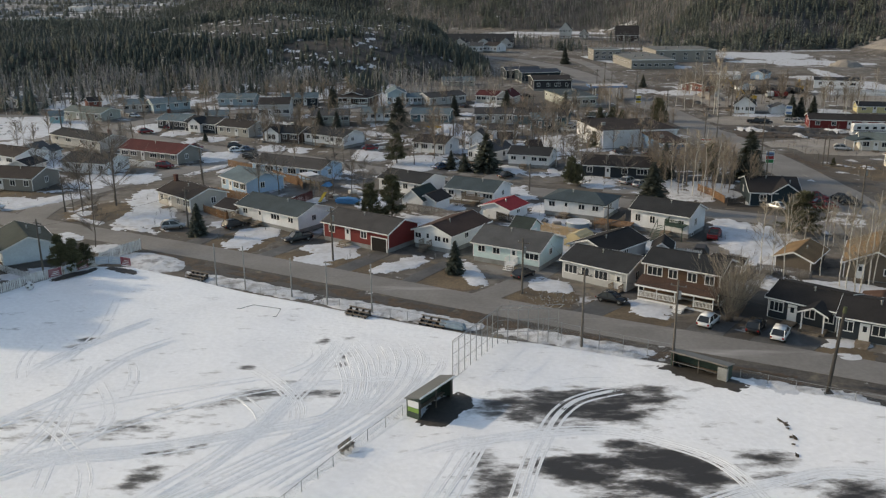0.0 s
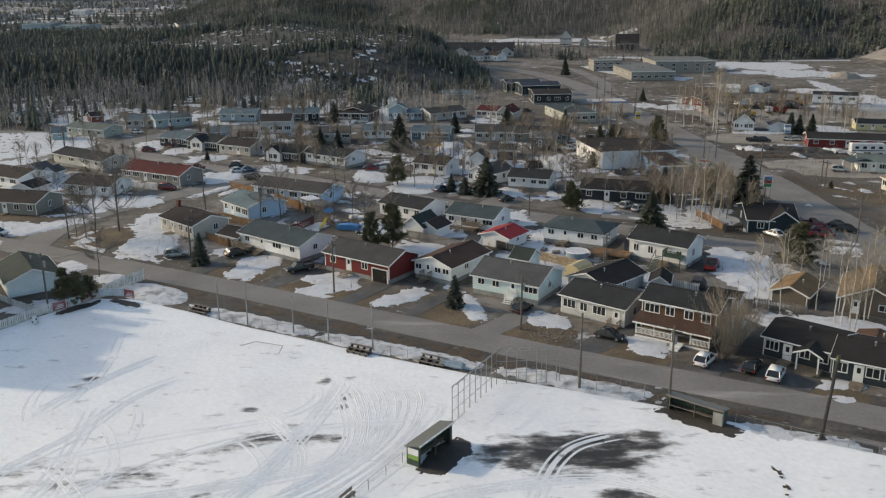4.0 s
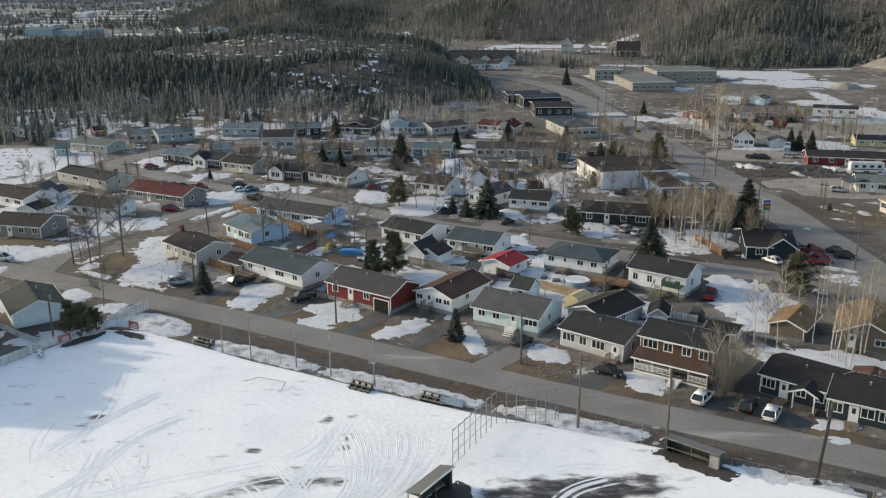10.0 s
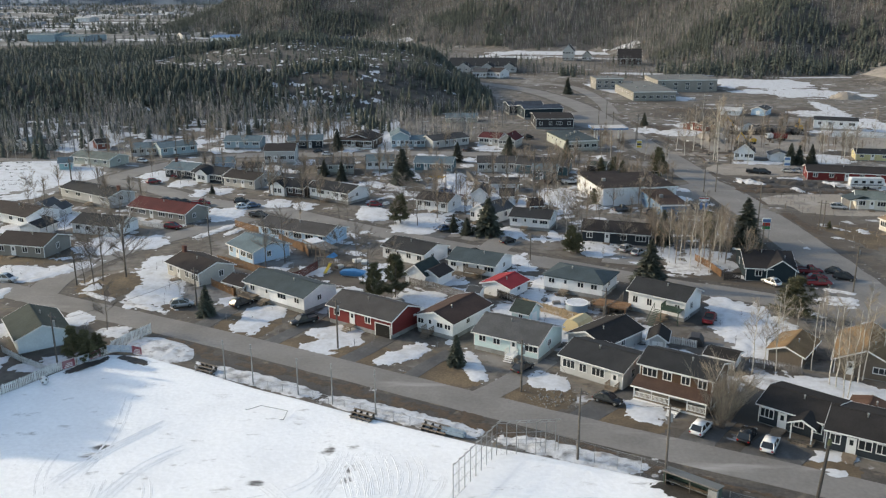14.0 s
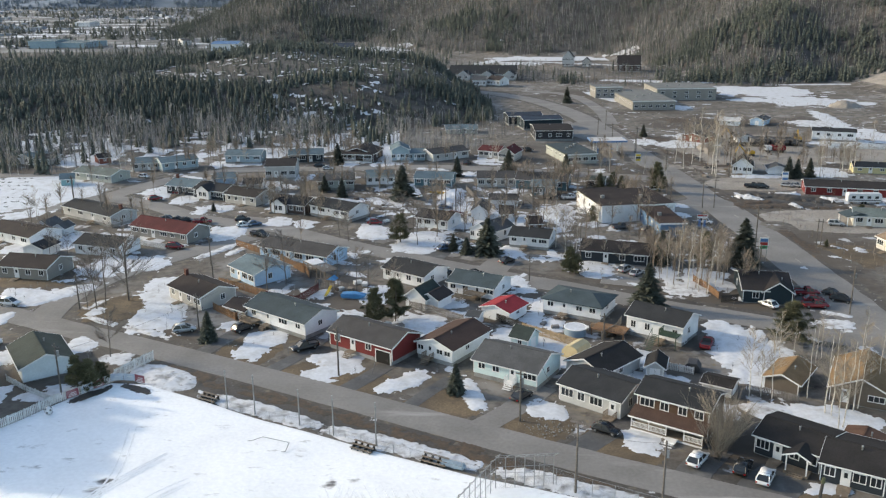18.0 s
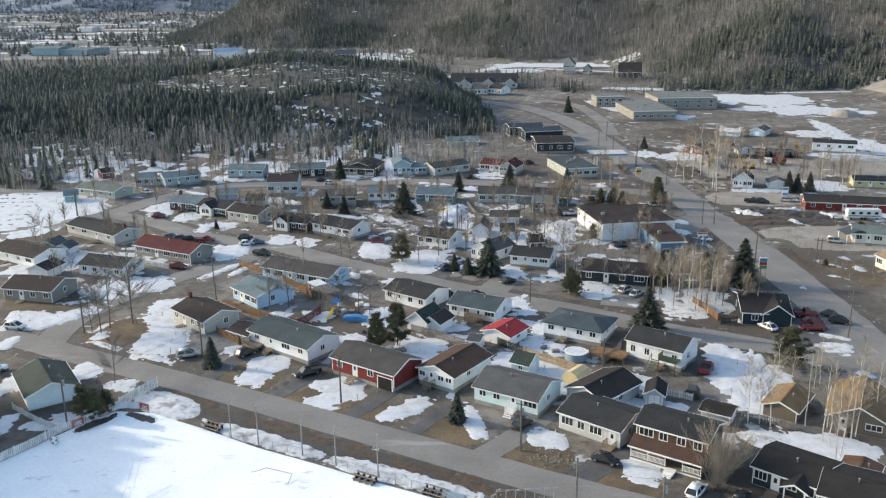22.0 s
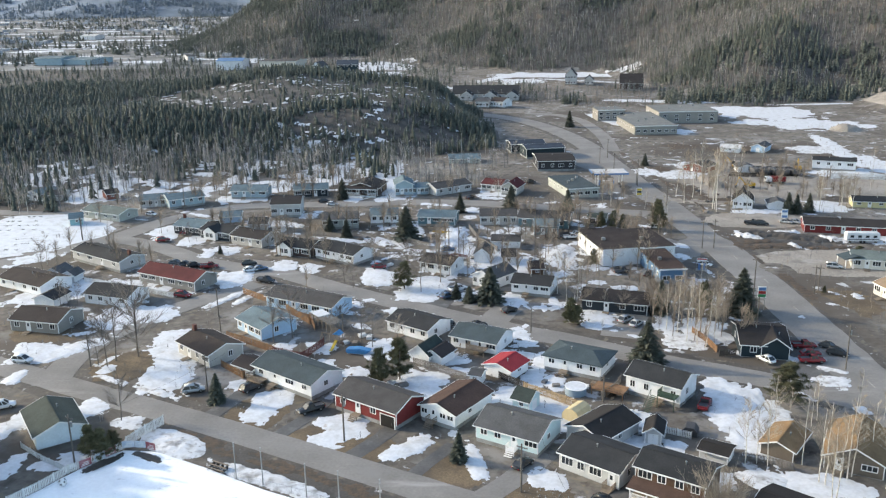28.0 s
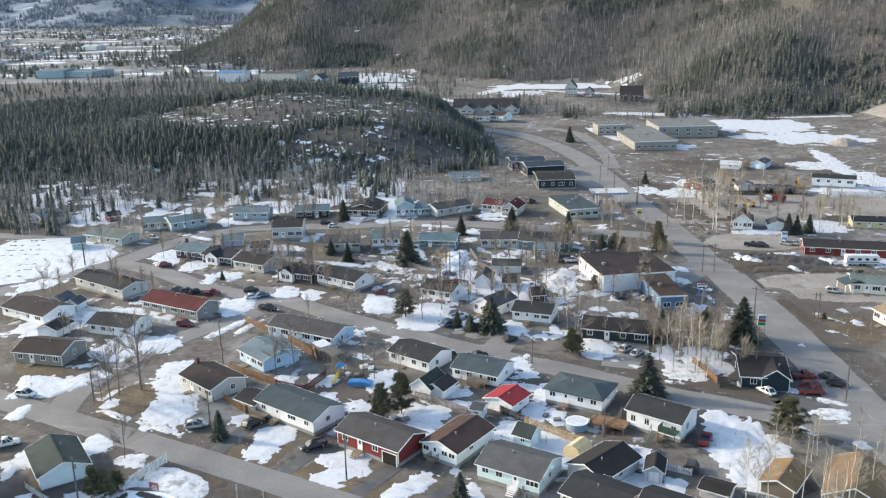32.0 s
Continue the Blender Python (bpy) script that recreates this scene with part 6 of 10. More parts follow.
patch("snow_patch", -92.0, 165.6, 6.0, 6.1, 0, SNOW, 0.03, 0.5, 0.4, "melting snow patch lying on dead grass", "snow")
patch("snow_patch", -84.4, 168.5, 8.1, 3.0, 54, SNOW, 0.03, 0.6, 0.35, "ragged strip of melting snow on the verge", "snow")
patch("snow_patch", -90.3, 153.8, 1.8, 3.8, 0, SNOW, 0.03, 0.4, 0.4, "melting snow patch lying on dead grass", "snow")
patch("snow_patch", -82.5, 184.6, 7.2, 7.9, 0, SNOW, 0.03, 0.3, 0.4, "melting snow patch lying on dead grass", "snow")
patch("snow_patch", -74.9, 188.5, 5.5, 6.4, 0, SNOW, 0.03, 0.5, 0.4, "melting snow patch lying on dead grass", "snow")
patch("snow_patch", -80.7, 134.7, 1.3, 6.0, 0, SNOW, 0.03, 0.25, 0.4, "melting snow patch lying on dead grass", "snow")
patch("snow_patch", -69.7, 140.5, 3.1, 4.3, 0, SNOW, 0.03, 0.25, 0.4, "melting snow patch lying on dead grass", "snow")
patch("snow_patch", -61.2, 135.5, 2.7, 2.5, 0, OLDSNOW, 0.03, 0.25, 0.4, "melting snow patch lying on dead grass", "snow")
patch("snow_patch", -106.9, 199.9, 9.0, 6.1, 0, SNOW, 0.03, 0.25, 0.4, "melting snow patch lying on dead grass", "snow")
patch("snow_patch", -68.2, 120.8, 3.1, 1.7, 0, SNOW, 0.03, 0.25, 0.4, "melting snow patch lying on dead grass", "snow")
patch("snow_patch", -63.9, 214.0, 4.9, 6.9, 0, SNOW, 0.03, 0.6, 0.4, "melting snow patch lying on dead grass", "snow")
patch("snow_patch", -80.4, 209.1, 3.7, 4.4, 0, SNOW, 0.03, 0.25, 0.4, "melting snow patch lying on dead grass", "snow")
patch("snow_patch", -61.2, 199.2, 8.2, 1.5, -118, OLDSNOW, 0.03, 0.4, 0.35, "ragged strip of melting snow on the verge", "snow")
patch("snow_patch", -56.8, 199.1, 5.6, 1.2, -114, OLDSNOW, 0.03, 0.3, 0.35, "ragged strip of melting snow on the verge", "snow")
patch("snow_patch", -96.3, 208.0, 9.3, 5.4, 0, SNOW, 0.03, 0.25, 0.4, "melting snow patch lying on dead grass", "snow")
patch("snow_patch", -140.2, 259.1, 23.8, 26.6, 0, SNOW, 0.03, 0.4, 0.15, "melting snow patch lying on dead grass", "snow")
patch("snow_patch", -126.8, 233.6, 9.2, 5.0, 51, SNOW, 0.03, 0.3, 0.35, "ragged strip of melting snow on the verge", "snow")
patch("snow_patch", -53.1, 223.5, 3.6, 5.7, 0, SNOW, 0.03, 0.25, 0.4, "melting snow patch lying on dead grass", "snow")
patch("snow_patch", -45.7, 223.5, 3.1, 4.2, 0, SNOW, 0.03, 0.25, 0.4, "melting snow patch lying on dead grass", "snow")
patch("snow_patch", -25.9, 215.0, 3.7, 5.9, 0, SNOW, 0.03, 0.5, 0.4, "melting snow patch lying on dead grass", "snow")
patch("snow_patch", -13.5, 208.7, 5.8, 6.9, 0, SNOW, 0.03, 0.5, 0.4, "melting snow patch lying on dead grass", "snow")
patch("snow_patch", 7.9, 198.4, 3.1, 5.1, 0, SNOW, 0.03, 0.5, 0.4, "melting snow patch lying on dead grass", "snow")
patch("snow_patch", 26.8, 186.0, 4.5, 7.0, 0, SNOW, 0.03, 0.6, 0.4, "melting snow patch lying on dead grass", "snow")
patch("snow_patch", 8.9, 176.9, 2.8, 4.1, 0, SNOW, 0.03, 0.4, 0.4, "melting snow patch lying on dead grass", "snow")
patch("snow_patch", 21.9, 232.9, 3.9, 11.1, 0, SNOW, 0.03, 0.5, 0.4, "melting snow patch lying on dead grass", "snow")
patch("snow_patch", -7.3, 239.8, 4.4, 18.2, 0, SNOW, 0.03, 0.25, 0.4, "melting snow patch lying on dead grass", "snow")
patch("snow_patch", 3.3, 231.0, 4.6, 9.1, 0, SNOW, 0.03, 0.25, 0.4, "melting snow patch lying on dead grass", "snow")
patch("snow_patch", -22.0, 257.8, 4.3, 12.8, 0, SNOW, 0.03, 0.25, 0.4, "melting snow patch lying on dead grass", "snow")
patch("snow_patch", -28.3, 220.3, 2.1, 3.6, 0, SNOW, 0.03, 0.25, 0.4, "melting snow patch lying on dead grass", "snow")
patch("snow_patch", -20.3, 166.8, 3.2, 4.3, 0, SNOW, 0.03, 0.25, 0.4, "melting snow patch lying on dead grass", "snow")
patch("snow_patch", -24.0, 155.7, 2.5, 3.2, 0, SNOW, 0.03, 0.4, 0.4, "melting snow patch lying on dead grass", "snow")
patch("snow_patch", -32.8, 168.3, 2.7, 2.9, 0, SNOW, 0.03, 0.25, 0.4, "melting snow patch lying on dead grass", "snow")
patch("snow_patch", -41.1, 169.0, 2.7, 2.2, 0, SNOW, 0.03, 0.25, 0.4, "melting snow patch lying on dead grass", "snow")
patch("snow_patch", -36.6, 192.8, 10.8, 1.5, -27, SNOW, 0.03, 0.3, 0.35, "ragged strip of melting snow on the verge", "snow")
patch("snow_patch", -48.2, 201.4, 4.0, 1.2, -25, SNOW, 0.03, 0.3, 0.35, "ragged strip of melting snow on the verge", "snow")
patch("snow_patch", -4.9, 161.9, 2.8, 2.3, 0, SNOW, 0.03, 0.25, 0.4, "melting snow patch lying on dead grass", "snow")
patch("snow_patch", -4.3, 157.3, 2.3, 1.9, 0, SNOW, 0.03, 0.25, 0.4, "melting snow patch lying on dead grass", "snow")
patch("snow_patch", 48.8, 178.8, 4.4, 6.5, 0, SNOW, 0.03, 0.25, 0.5, "melting snow patch lying on dead grass", "snow")
patch("snow_patch", 42.2, 172.0, 4.5, 4.5, 0, OLDSNOW, 0.03, 0.25, 0.5, "melting snow patch lying on dead grass", "snow")
patch("snow_patch", 41.3, 183.3, 2.3, 5.9, 0, SNOW, 0.03, 0.25, 0.5, "melting snow patch lying on dead grass", "snow")
patch("snow_patch", 53.9, 165.8, 3.6, 1.2, -23, OLDSNOW, 0.03, 0.5, 0.35, "ragged strip of melting snow on the verge", "snow")
patch("snow_patch", -60.8, 348.6, 6.6, 22.7, 0, SNOW, 0.03, 0.25, 0.4, "melting snow patch lying on dead grass", "snow")
patch("snow_patch", -38.5, 335.7, 6.1, 39.9, 20, SNOW, 0.03, 0.25, 0.4, "melting snow patch lying on dead grass", "snow")
patch("snow_patch", -75.4, 327.1, 5.0, 11.0, 0, SNOW, 0.03, 0.25, 0.4, "melting snow patch lying on dead grass", "snow")
patch("snow_patch", -33.0, 303.1, 4.6, 5.2, 0, SNOW, 0.03, 0.25, 0.4, "melting snow patch lying on dead grass", "snow")
patch("snow_patch", -85.2, 306.3, 8.5, 5.8, 0, SNOW, 0.03, 0.25, 0.4, "melting snow patch lying on dead grass", "snow")
patch("snow_patch", -45.0, 306.1, 3.3, 7.9, 0, SNOW, 0.03, 0.25, 0.4, "melting snow patch lying on dead grass", "snow")
patch("snow_patch", -56.8, 280.3, 3.5, 4.1, 0, SNOW, 0.03, 0.25, 0.4, "melting snow patch lying on dead grass", "snow")
patch("snow_patch", -96.0, 256.0, 3.6, 5.4, 0, SNOW, 0.03, 0.25, 0.4, "melting snow patch lying on dead grass", "snow")
patch("snow_patch", -86.1, 250.8, 3.9, 5.5, 0, SNOW, 0.03, 0.25, 0.4, "melting snow patch lying on dead grass", "snow")
patch("snow_patch", -71.3, 240.2, 2.3, 4.2, 0, SNOW, 0.03, 0.25, 0.4, "melting snow patch lying on dead grass", "snow")
patch("snow_patch", -143.1, 324.2, 10.1, 25.0, 0, SNOW, 0.03, 0.25, 0.4, "melting snow patch lying on dead grass", "snow")
patch("snow_patch", -176.1, 344.7, 9.8, 14.0, 0, SNOW, 0.03, 0.25, 0.5, "melting snow patch lying on dead grass", "snow")
patch("snow_patch", -106.4, 318.2, 7.9, 9.6, 0, SNOW, 0.03, 0.25, 0.4, "melting snow patch lying on dead grass", "snow")
patch("snow_patch", -121.8, 319.5, 4.0, 8.7, 0, SNOW, 0.03, 0.25, 0.4, "melting snow patch lying on dead grass", "snow")
patch("snow_patch", 6.6, 317.0, 6.2, 8.4, 0, SNOW, 0.03, 0.25, 0.4, "melting snow patch lying on dead grass", "snow")
patch("snow_patch", -64.2, 354.0, 8.5, 20.0, 0, SNOW, 0.03, 0.25, 0.5, "melting snow patch lying on dead grass", "snow")
patch("snow_patch", -35.0, 353.0, 3.6, 22.0, 0, SNOW, 0.03, 0.25, 0.5, "melting snow patch lying on dead grass", "snow")
patch("snow_patch", -95.7, 364.8, 5.6, 37.5, 0, SNOW, 0.03, 0.25, 0.5, "melting snow patch lying on dead grass", "snow")
patch("earth_bank", 91.1, 253.1, 13.7, 3.0, -24, MUD, 0.03, 1.2, 0.4, "dark bank of pushed earth beside a lot", "earth bank")
patch("earth_bank", 90.5, 246.5, 13.4, 2.5, -25, MUD, 0.03, 0.8, 0.4, "dark bank of pushed earth beside a lot", "earth bank")
patch("snow_patch", 79.3, 252.6, 4.3, 1.8, -44, OLDSNOW, 0.03, 1.5, 0.5, "dirty snow pushed onto an earth bank", "snow")
patch("snow_patch", 91.2, 256.1, 4.5, 1.5, -16, OLDSNOW, 0.03, 1.4, 0.5, "dirty snow pushed onto an earth bank", "snow")
patch("snow_patch", 102.2, 249.2, 4.3, 2.0, -43, OLDSNOW, 0.03, 1.5, 0.5, "dirty snow pushed onto an earth bank", "snow")
patch("snow_patch", 89.2, 242.9, 2.7, 1.2, -56, OLDSNOW, 0.03, 1.1, 0.5, "dirty snow pushed onto an earth bank", "snow")
patch("verge_island", 77.5, 221.7, 4.5, 6.4, 0, EARTH, 0.03, 0.25, 0.2, "brown verge island beside the main street", "verge")
patch("verge_island", 72.7, 258.0, 2.2, 8.0, 0, EARTH, 0.03, 0.25, 0.2, "brown verge island beside the main street", "verge")
patch("verge_island", 72.2, 256.8, 9.7, 1.1, -86, EARTH, 0.03, 0.3, 0.2, "brown verge along the main street", "verge")
patch("verge_island", 81.8, 188.1, 13.8, 3.5, -78, EARTH, 0.03, 0.25, 0.3, "brown verge along the main street", "verge")
patch("snow_patch", 85.3, 202.0, 2.2, 0.6, -55, OLDSNOW, 0.03, 0.6, 0.5, "ragged strip of melting snow on the verge", "snow")
patch("verge_island", 71.6, 308.4, 13.6, 1.5, -91, EARTH, 0.03, 0.25, 0.3, "brown verge along the main street", "verge")
patch("verge_island", 55.9, 320.7, 3.8, 11.1, 0, MUD, 0.03, 0.15, 0.3, "dark verge island before the station", "verge")
patch("snow_patch", 78.5, 344.3, 10.1, 9.1, 0, OLDSNOW, 0.03, 0.4, 0.5, "melting snow patch lying on dead grass", "snow")
patch("rubble_heap", 87.2, 329.7, 3.1, 11.6, 0, GRAVEL, 0.03, 2.0, 0.4, "pale heap of rubble and lumber", "rubble heap")
patch("snow_patch", -26.9, 217.2, 3.3, 7.6, 0, SNOW, 0.03, 0.3, 0.3, "melting snow patch lying on dead grass", "snow")
patch("snow_patch", -13.7, 210.3, 4.9, 5.1, 0, SNOW, 0.03, 0.3, 0.3, "melting snow patch lying on dead grass", "snow")
patch("snow_patch", -6.9, 253.9, 3.5, 11.6, 0, SNOW, 0.03, 1.6, 0.3, "melting snow patch lying on dead grass", "snow")
patch("snow_patch", -0.9, 233.4, 2.5, 7.4, 0, SNOW, 0.03, 0.4, 0.3, "melting snow patch lying on dead grass", "snow")
patch("snow_patch", 12.7, 224.2, 3.8, 8.0, 0, SNOW, 0.03, 0.5, 0.4, "melting snow patch lying on dead grass", "snow")
patch("snow_patch", 22.1, 237.3, 4.0, 6.4, 0, OLDSNOW, 0.03, 1.0, 0.4, "melting snow patch lying on dead grass", "snow")
patch("snow_patch", -20.4, 169.0, 2.7, 4.2, 0, SNOW, 0.03, 0.3, 0.4, "melting snow patch lying on dead grass", "snow")
patch("snow_patch", 7.3, 164.4, 3.4, 2.9, 0, SNOW, 0.03, 0.3, 0.4, "melting snow patch lying on dead grass", "snow")
patch("snow_patch", -98.0, 262.5, 5.8, 6.9, 0, SNOW, 0.03, 0.3, 0.4, "melting snow patch lying on dead grass", "snow")
patch("snow_patch", -77.4, 237.0, 1.9, 5.2, 0, SNOW, 0.03, 0.3, 0.5, "melting snow patch lying on dead grass", "snow")
patch("snow_patch", -120.2, 311.5, 7.3, 3.0, -19, SNOW, 0.03, 0.3, 0.5, "ragged strip of melting snow on the verge", "snow")
patch("snow_patch", -60.3, 268.0, 6.1, 1.5, -14, SNOW, 0.03, 0.3, 0.5, "ragged strip of melting snow on the verge", "snow")
patch("snow_patch", -41.1, 251.3, 8.3, 1.5, -22, SNOW, 0.03, 0.3, 0.5, "ragged strip of melting snow on the verge", "snow")
patch("snow_patch", -93.3, 282.2, 6.0, 1.5, -26, SNOW, 0.03, 0.3, 0.5, "ragged strip of melting snow on the verge", "snow")
patch("snow_patch", -28.1, 248.1, 6.9, 2.0, -57, SNOW, 0.03, 0.3, 0.5, "ragged strip of melting snow on the verge", "snow")
patch("snow_patch", -15.8, 295.7, 6.5, 2.0, -19, SNOW, 0.03, 0.3, 0.5, "ragged strip of melting snow on the verge", "snow")
patch("snow_patch", 4.4, 305.1, 3.9, 2.0, -14, SNOW, 0.03, 0.3, 0.5, "ragged strip of melting snow on the verge", "snow")
patch("snow_patch", -33.6, 239.3, 4.4, 1.5, -38, SNOW, 0.03, 0.3, 0.5, "ragged strip of melting snow on the verge", "snow")
patch("snow_patch", 115.6, 290.8, 7.6, 7.9, 0, SNOW, 0.03, 0.25, 0.4, "melting snow patch lying on dead grass", "snow")
patch("snow_patch", 92.0, 283.6, 9.2, 3.0, 0, SNOW, 0.03, 0.25, 0.4, "melting snow patch lying on dead grass", "snow")
patch("snow_patch", 115.6, 250.0, 6.6, 5.9, 0, SNOW, 0.03, 0.25, 0.4, "melting snow patch lying on dead grass", "snow")
patch("snow_patch", 164.1, 357.7, 7.1, 23.2, 0, SNOW, 0.03, 0.25, 0.4, "melting snow patch lying on dead grass", "snow")
patch("snow_patch", 152.5, 398.3, 11.9, 9.3, 0, OLDSNOW, 0.03, 0.25, 0.4, "melting snow patch lying on dead grass", "snow")
patch("snow_patch", 89.3, 200.2, 1.3, 2.0, 0, OLDSNOW, 0.03, 0.6, 0.7, "melting snow patch lying on dead grass", "snow")
patch("snow_patch", 81.6, 194.6, 1.2, 0.9, 0, OLDSNOW, 0.03, 0.4, 0.8, "melting snow patch lying on dead grass", "snow")
patch("lawn_patch", 85.9, 196.0, 7.6, 9.5, 0, LAWN, 0.02, 0.1, 0.3, "dead brown lawn beside the main street", "lawn")
patch("snow_patch", -80.4, 134.8, 2.8, 2.9, 0, SNOW, 0.03, 0.3, 0.4, "melting snow patch lying on dead grass", "snow")
patch("snow_patch", -74.1, 120.7, 1.6, 3.9, 0, SNOW, 0.03, 0.3, 0.4, "melting snow patch lying on dead grass", "snow")
patch("snow_patch", -65.5, 122.6, 2.3, 2.4, 0, SNOW, 0.03, 0.3, 0.5, "melting snow patch lying on dead grass", "snow")
patch("snow_patch", -73.5, 157.6, 2.4, 3.5, 0, SNOW, 0.03, 0.3, 0.4, "melting snow patch lying on dead grass", "snow")
patch("snow_patch", 65.8, 152.4, 3.8, 2.8, 0, OLDSNOW, 0.03, 0.5, 0.5, "melting snow patch lying on dead grass", "snow")
patch("snow_patch", 71.6, 186.2, 1.2, 2.0, 0, OLDSNOW, 0.03, 0.25, 0.4, "melting snow patch lying on dead grass", "snow")
patch("snow_patch", 67.5, 158.0, 3.4, 1.0, -35, OLDSNOW, 0.03, 0.6, 0.35, "ragged strip of melting snow on the verge", "snow")
patch("snow_patch", 58.3, 146.8, 2.8, 1.0, -56, OLDSNOW, 0.03, 0.5, 0.35, "ragged strip of melting snow on the verge", "snow")
patch("snow_patch", 66.4, 141.0, 1.8, 1.6, 0, SNOW, 0.03, 0.25, 0.4, "melting snow patch lying on dead grass", "snow")
patch("snow_patch", 87.1, 361.8, 5.3, 7.7, 0, OLDSNOW, 0.03, 0.25, 0.4, "melting snow patch lying on dead grass", "snow")
patch("snow_patch", 67.8, 350.9, 5.1, 8.5, 0, OLDSNOW, 0.03, 0.25, 0.4, "melting snow patch lying on dead grass", "snow")
patch("snow_patch", 166, 522, 30, 24, 0, SNOW, 0.03, 0.5, 0.5, "wide sheet of old snow beside a school yard", "snow")
patch("snow_patch", 176, 474, 32, 17, -16, SNOW, 0.03, 0.4, 0.5, "wide sheet of old snow beside a school yard", "snow")
patch("earth_bank", 186, 452, 8, 6, 0, GRAVEL, 0.03, 4.0, 0.25, "grey heap of gravel beside snow", "gravel heap")
patch("gravel_bank", 247, 560, 16, 34, 10, GRAVEL, 0.05, 0.3, 0.35, "bare gravel bank at the mountain foot", "gravel bank")
patch("snow_patch", 159.7, 395.5, 41.3, 4.5, -97, SNOW, 0.03, 0.3, 0.35, "ragged strip of melting snow on the verge", "snow")
patch("snow_patch", 145.5, 344.9, 12.6, 7.0, 0, SNOW, 0.03, 0.25, 0.4, "melting snow patch lying on dead grass", "snow")
patch("snow_patch", 20.0, 754.4, 45.6, 7.0, 64, SNOW, 0.03, 0.3, 0.35, "ragged strip of melting snow on the verge", "snow")
patch("snow_patch", 73.6, 766.9, 56.8, 22.0, 0, SNOW, 0.03, 0.25, 0.4, "melting snow patch lying on dead grass", "snow")
patch("snow_patch", 81.1, 716.4, 42.1, 5.0, -31, SNOW, 0.03, 0.3, 0.5, "ragged strip of melting snow on the verge", "snow")
patch("snow_patch", 32.8, 718.9, 16.6, 19.4, 0, SNOW, 0.03, 0.25, 0.6, "melting snow patch lying on dead grass", "snow")
patch("snow_patch", -94.6, 887.7, 31.9, 50.3, 0, SNOW, 0.03, 0.5, 0.4, "melting snow patch lying on dead grass", "snow")
patch("snow_patch", -93.1, 777.0, 28.0, 38.8, 0, SNOW, 0.03, 0.4, 0.4, "melting snow patch lying on dead grass", "snow")
patch("snow_patch", -246.6, 950.5, 45.3, 7.0, 19, SNOW, 0.03, 0.3, 0.35, "ragged strip of melting snow on the verge", "snow")
patch("snow_patch", -42.3, 703.0, 64.5, 5.0, -55, SNOW, 0.03, 0.3, 0.6, "ragged strip of melting snow on the verge", "snow")
patch("snow_patch", 115.4, 578.4, 35.8, 7.0, -17, SNOW, 0.03, 0.3, 0.35, "ragged strip of melting snow on the verge", "snow")
patch("snow_patch", 214, 556, 34, 3.0, 3, SNOW, 0.03, 0.3, 0.45, "ragged strip of melting snow on the verge", "snow")
patch("snow_patch", 70.3, 499.4, 26.1, 4.0, -78, SNOW, 0.03, 0.3, 0.35, "ragged strip of melting snow on the verge", "snow")
patch("snow_patch", 103.1, 452.1, 6.5, 7.9, 0, SNOW, 0.03, 0.25, 0.4, "melting snow patch lying on dead grass", "snow")
# ---- field ----
patch("snow_patch", -50.6, 128.2, 6.6, 3.4, -34, OLDSNOW, 0.03, 0.99, 0.10, "ploughed heap of dirty snow", "snow")
patch("snow_patch", -32.2, 117.0, 11.4, 1.9, -27, OLDSNOW, 0.03, 0.6, 0.22, "ragged strip of melting snow on the verge", "snow")
patch("snow_patch", -10.6, 106.6, 12.4, 1.9, -25, OLDSNOW, 0.03, 0.7, 0.22, "ragged strip of melting snow on the verge", "snow")
patch("snow_patch", 11.9, 97.0, 9.9, 2.0, -24, OLDSNOW, 0.03, 0.8, 0.25, "ragged strip of melting snow on the verge", "snow")
patch("snow_patch", 34.5, 84.4, 6.7, 1.2, -21, OLDSNOW, 0.03, 0.5, 0.35, "ragged strip of melting snow on the verge", "snow")
patch("snow_patch", 31.1, 84.9, 3.4, 1.7, -21, SNOW, 0.03, 0.4, 0.35, "ragged strip of melting snow on the verge", "snow")
patch("snow_patch", 8.8, 142.4, 5.9, 7.4, 0, SNOW, 0.03, 0.25, 0.5, "melting snow patch lying on dead grass", "snow")
patch("snow_patch", -11.9, 145.4, 2.8, 2.8, 0, SNOW, 0.03, 0.2, 0.5, "melting snow patch lying on dead grass", "snow")
patch("snow_patch", 26.1, 128.8, 3.7, 5.4, 0, SNOW, 0.03, 0.3, 0.5, "melting snow patch lying on dead grass", "snow")
patch("snow_patch", 45.8, 130.1, 4.1, 6.4, 0, SNOW, 0.03, 0.3, 0.5, "melting snow patch lying on dead grass", "snow")
patch("snow_patch", -27.5, 153.6, 3.0, 5.0, 0, SNOW, 0.03, 0.2, 0.5, "melting snow patch lying on dead grass", "snow")
patch("snow_patch", -45.5, 150.7, 2.2, 2.4, 0, SNOW, 0.03, 0.2, 0.5, "melting snow patch lying on dead grass", "snow")
patch("snow_patch", -5.5, 230.2, 5.7, 13.5, 0, SNOW, 0.03, 0.4, 0.5, "melting snow patch lying on dead grass", "snow")
patch("snow_patch", 13.1, 219.4, 4.0, 12.3, 0, SNOW, 0.03, 0.4, 0.5, "melting snow patch lying on dead grass", "snow")
patch("snow_patch", -15.7, 200.1, 5.0, 6.0, 0, SNOW, 0.03, 0.3, 0.5, "melting snow patch lying on dead grass", "snow")
patch("snow_patch", 1.2, 202.3, 3.1, 4.1, 0, SNOW, 0.03, 0.3, 0.5, "melting snow patch lying on dead grass", "snow")
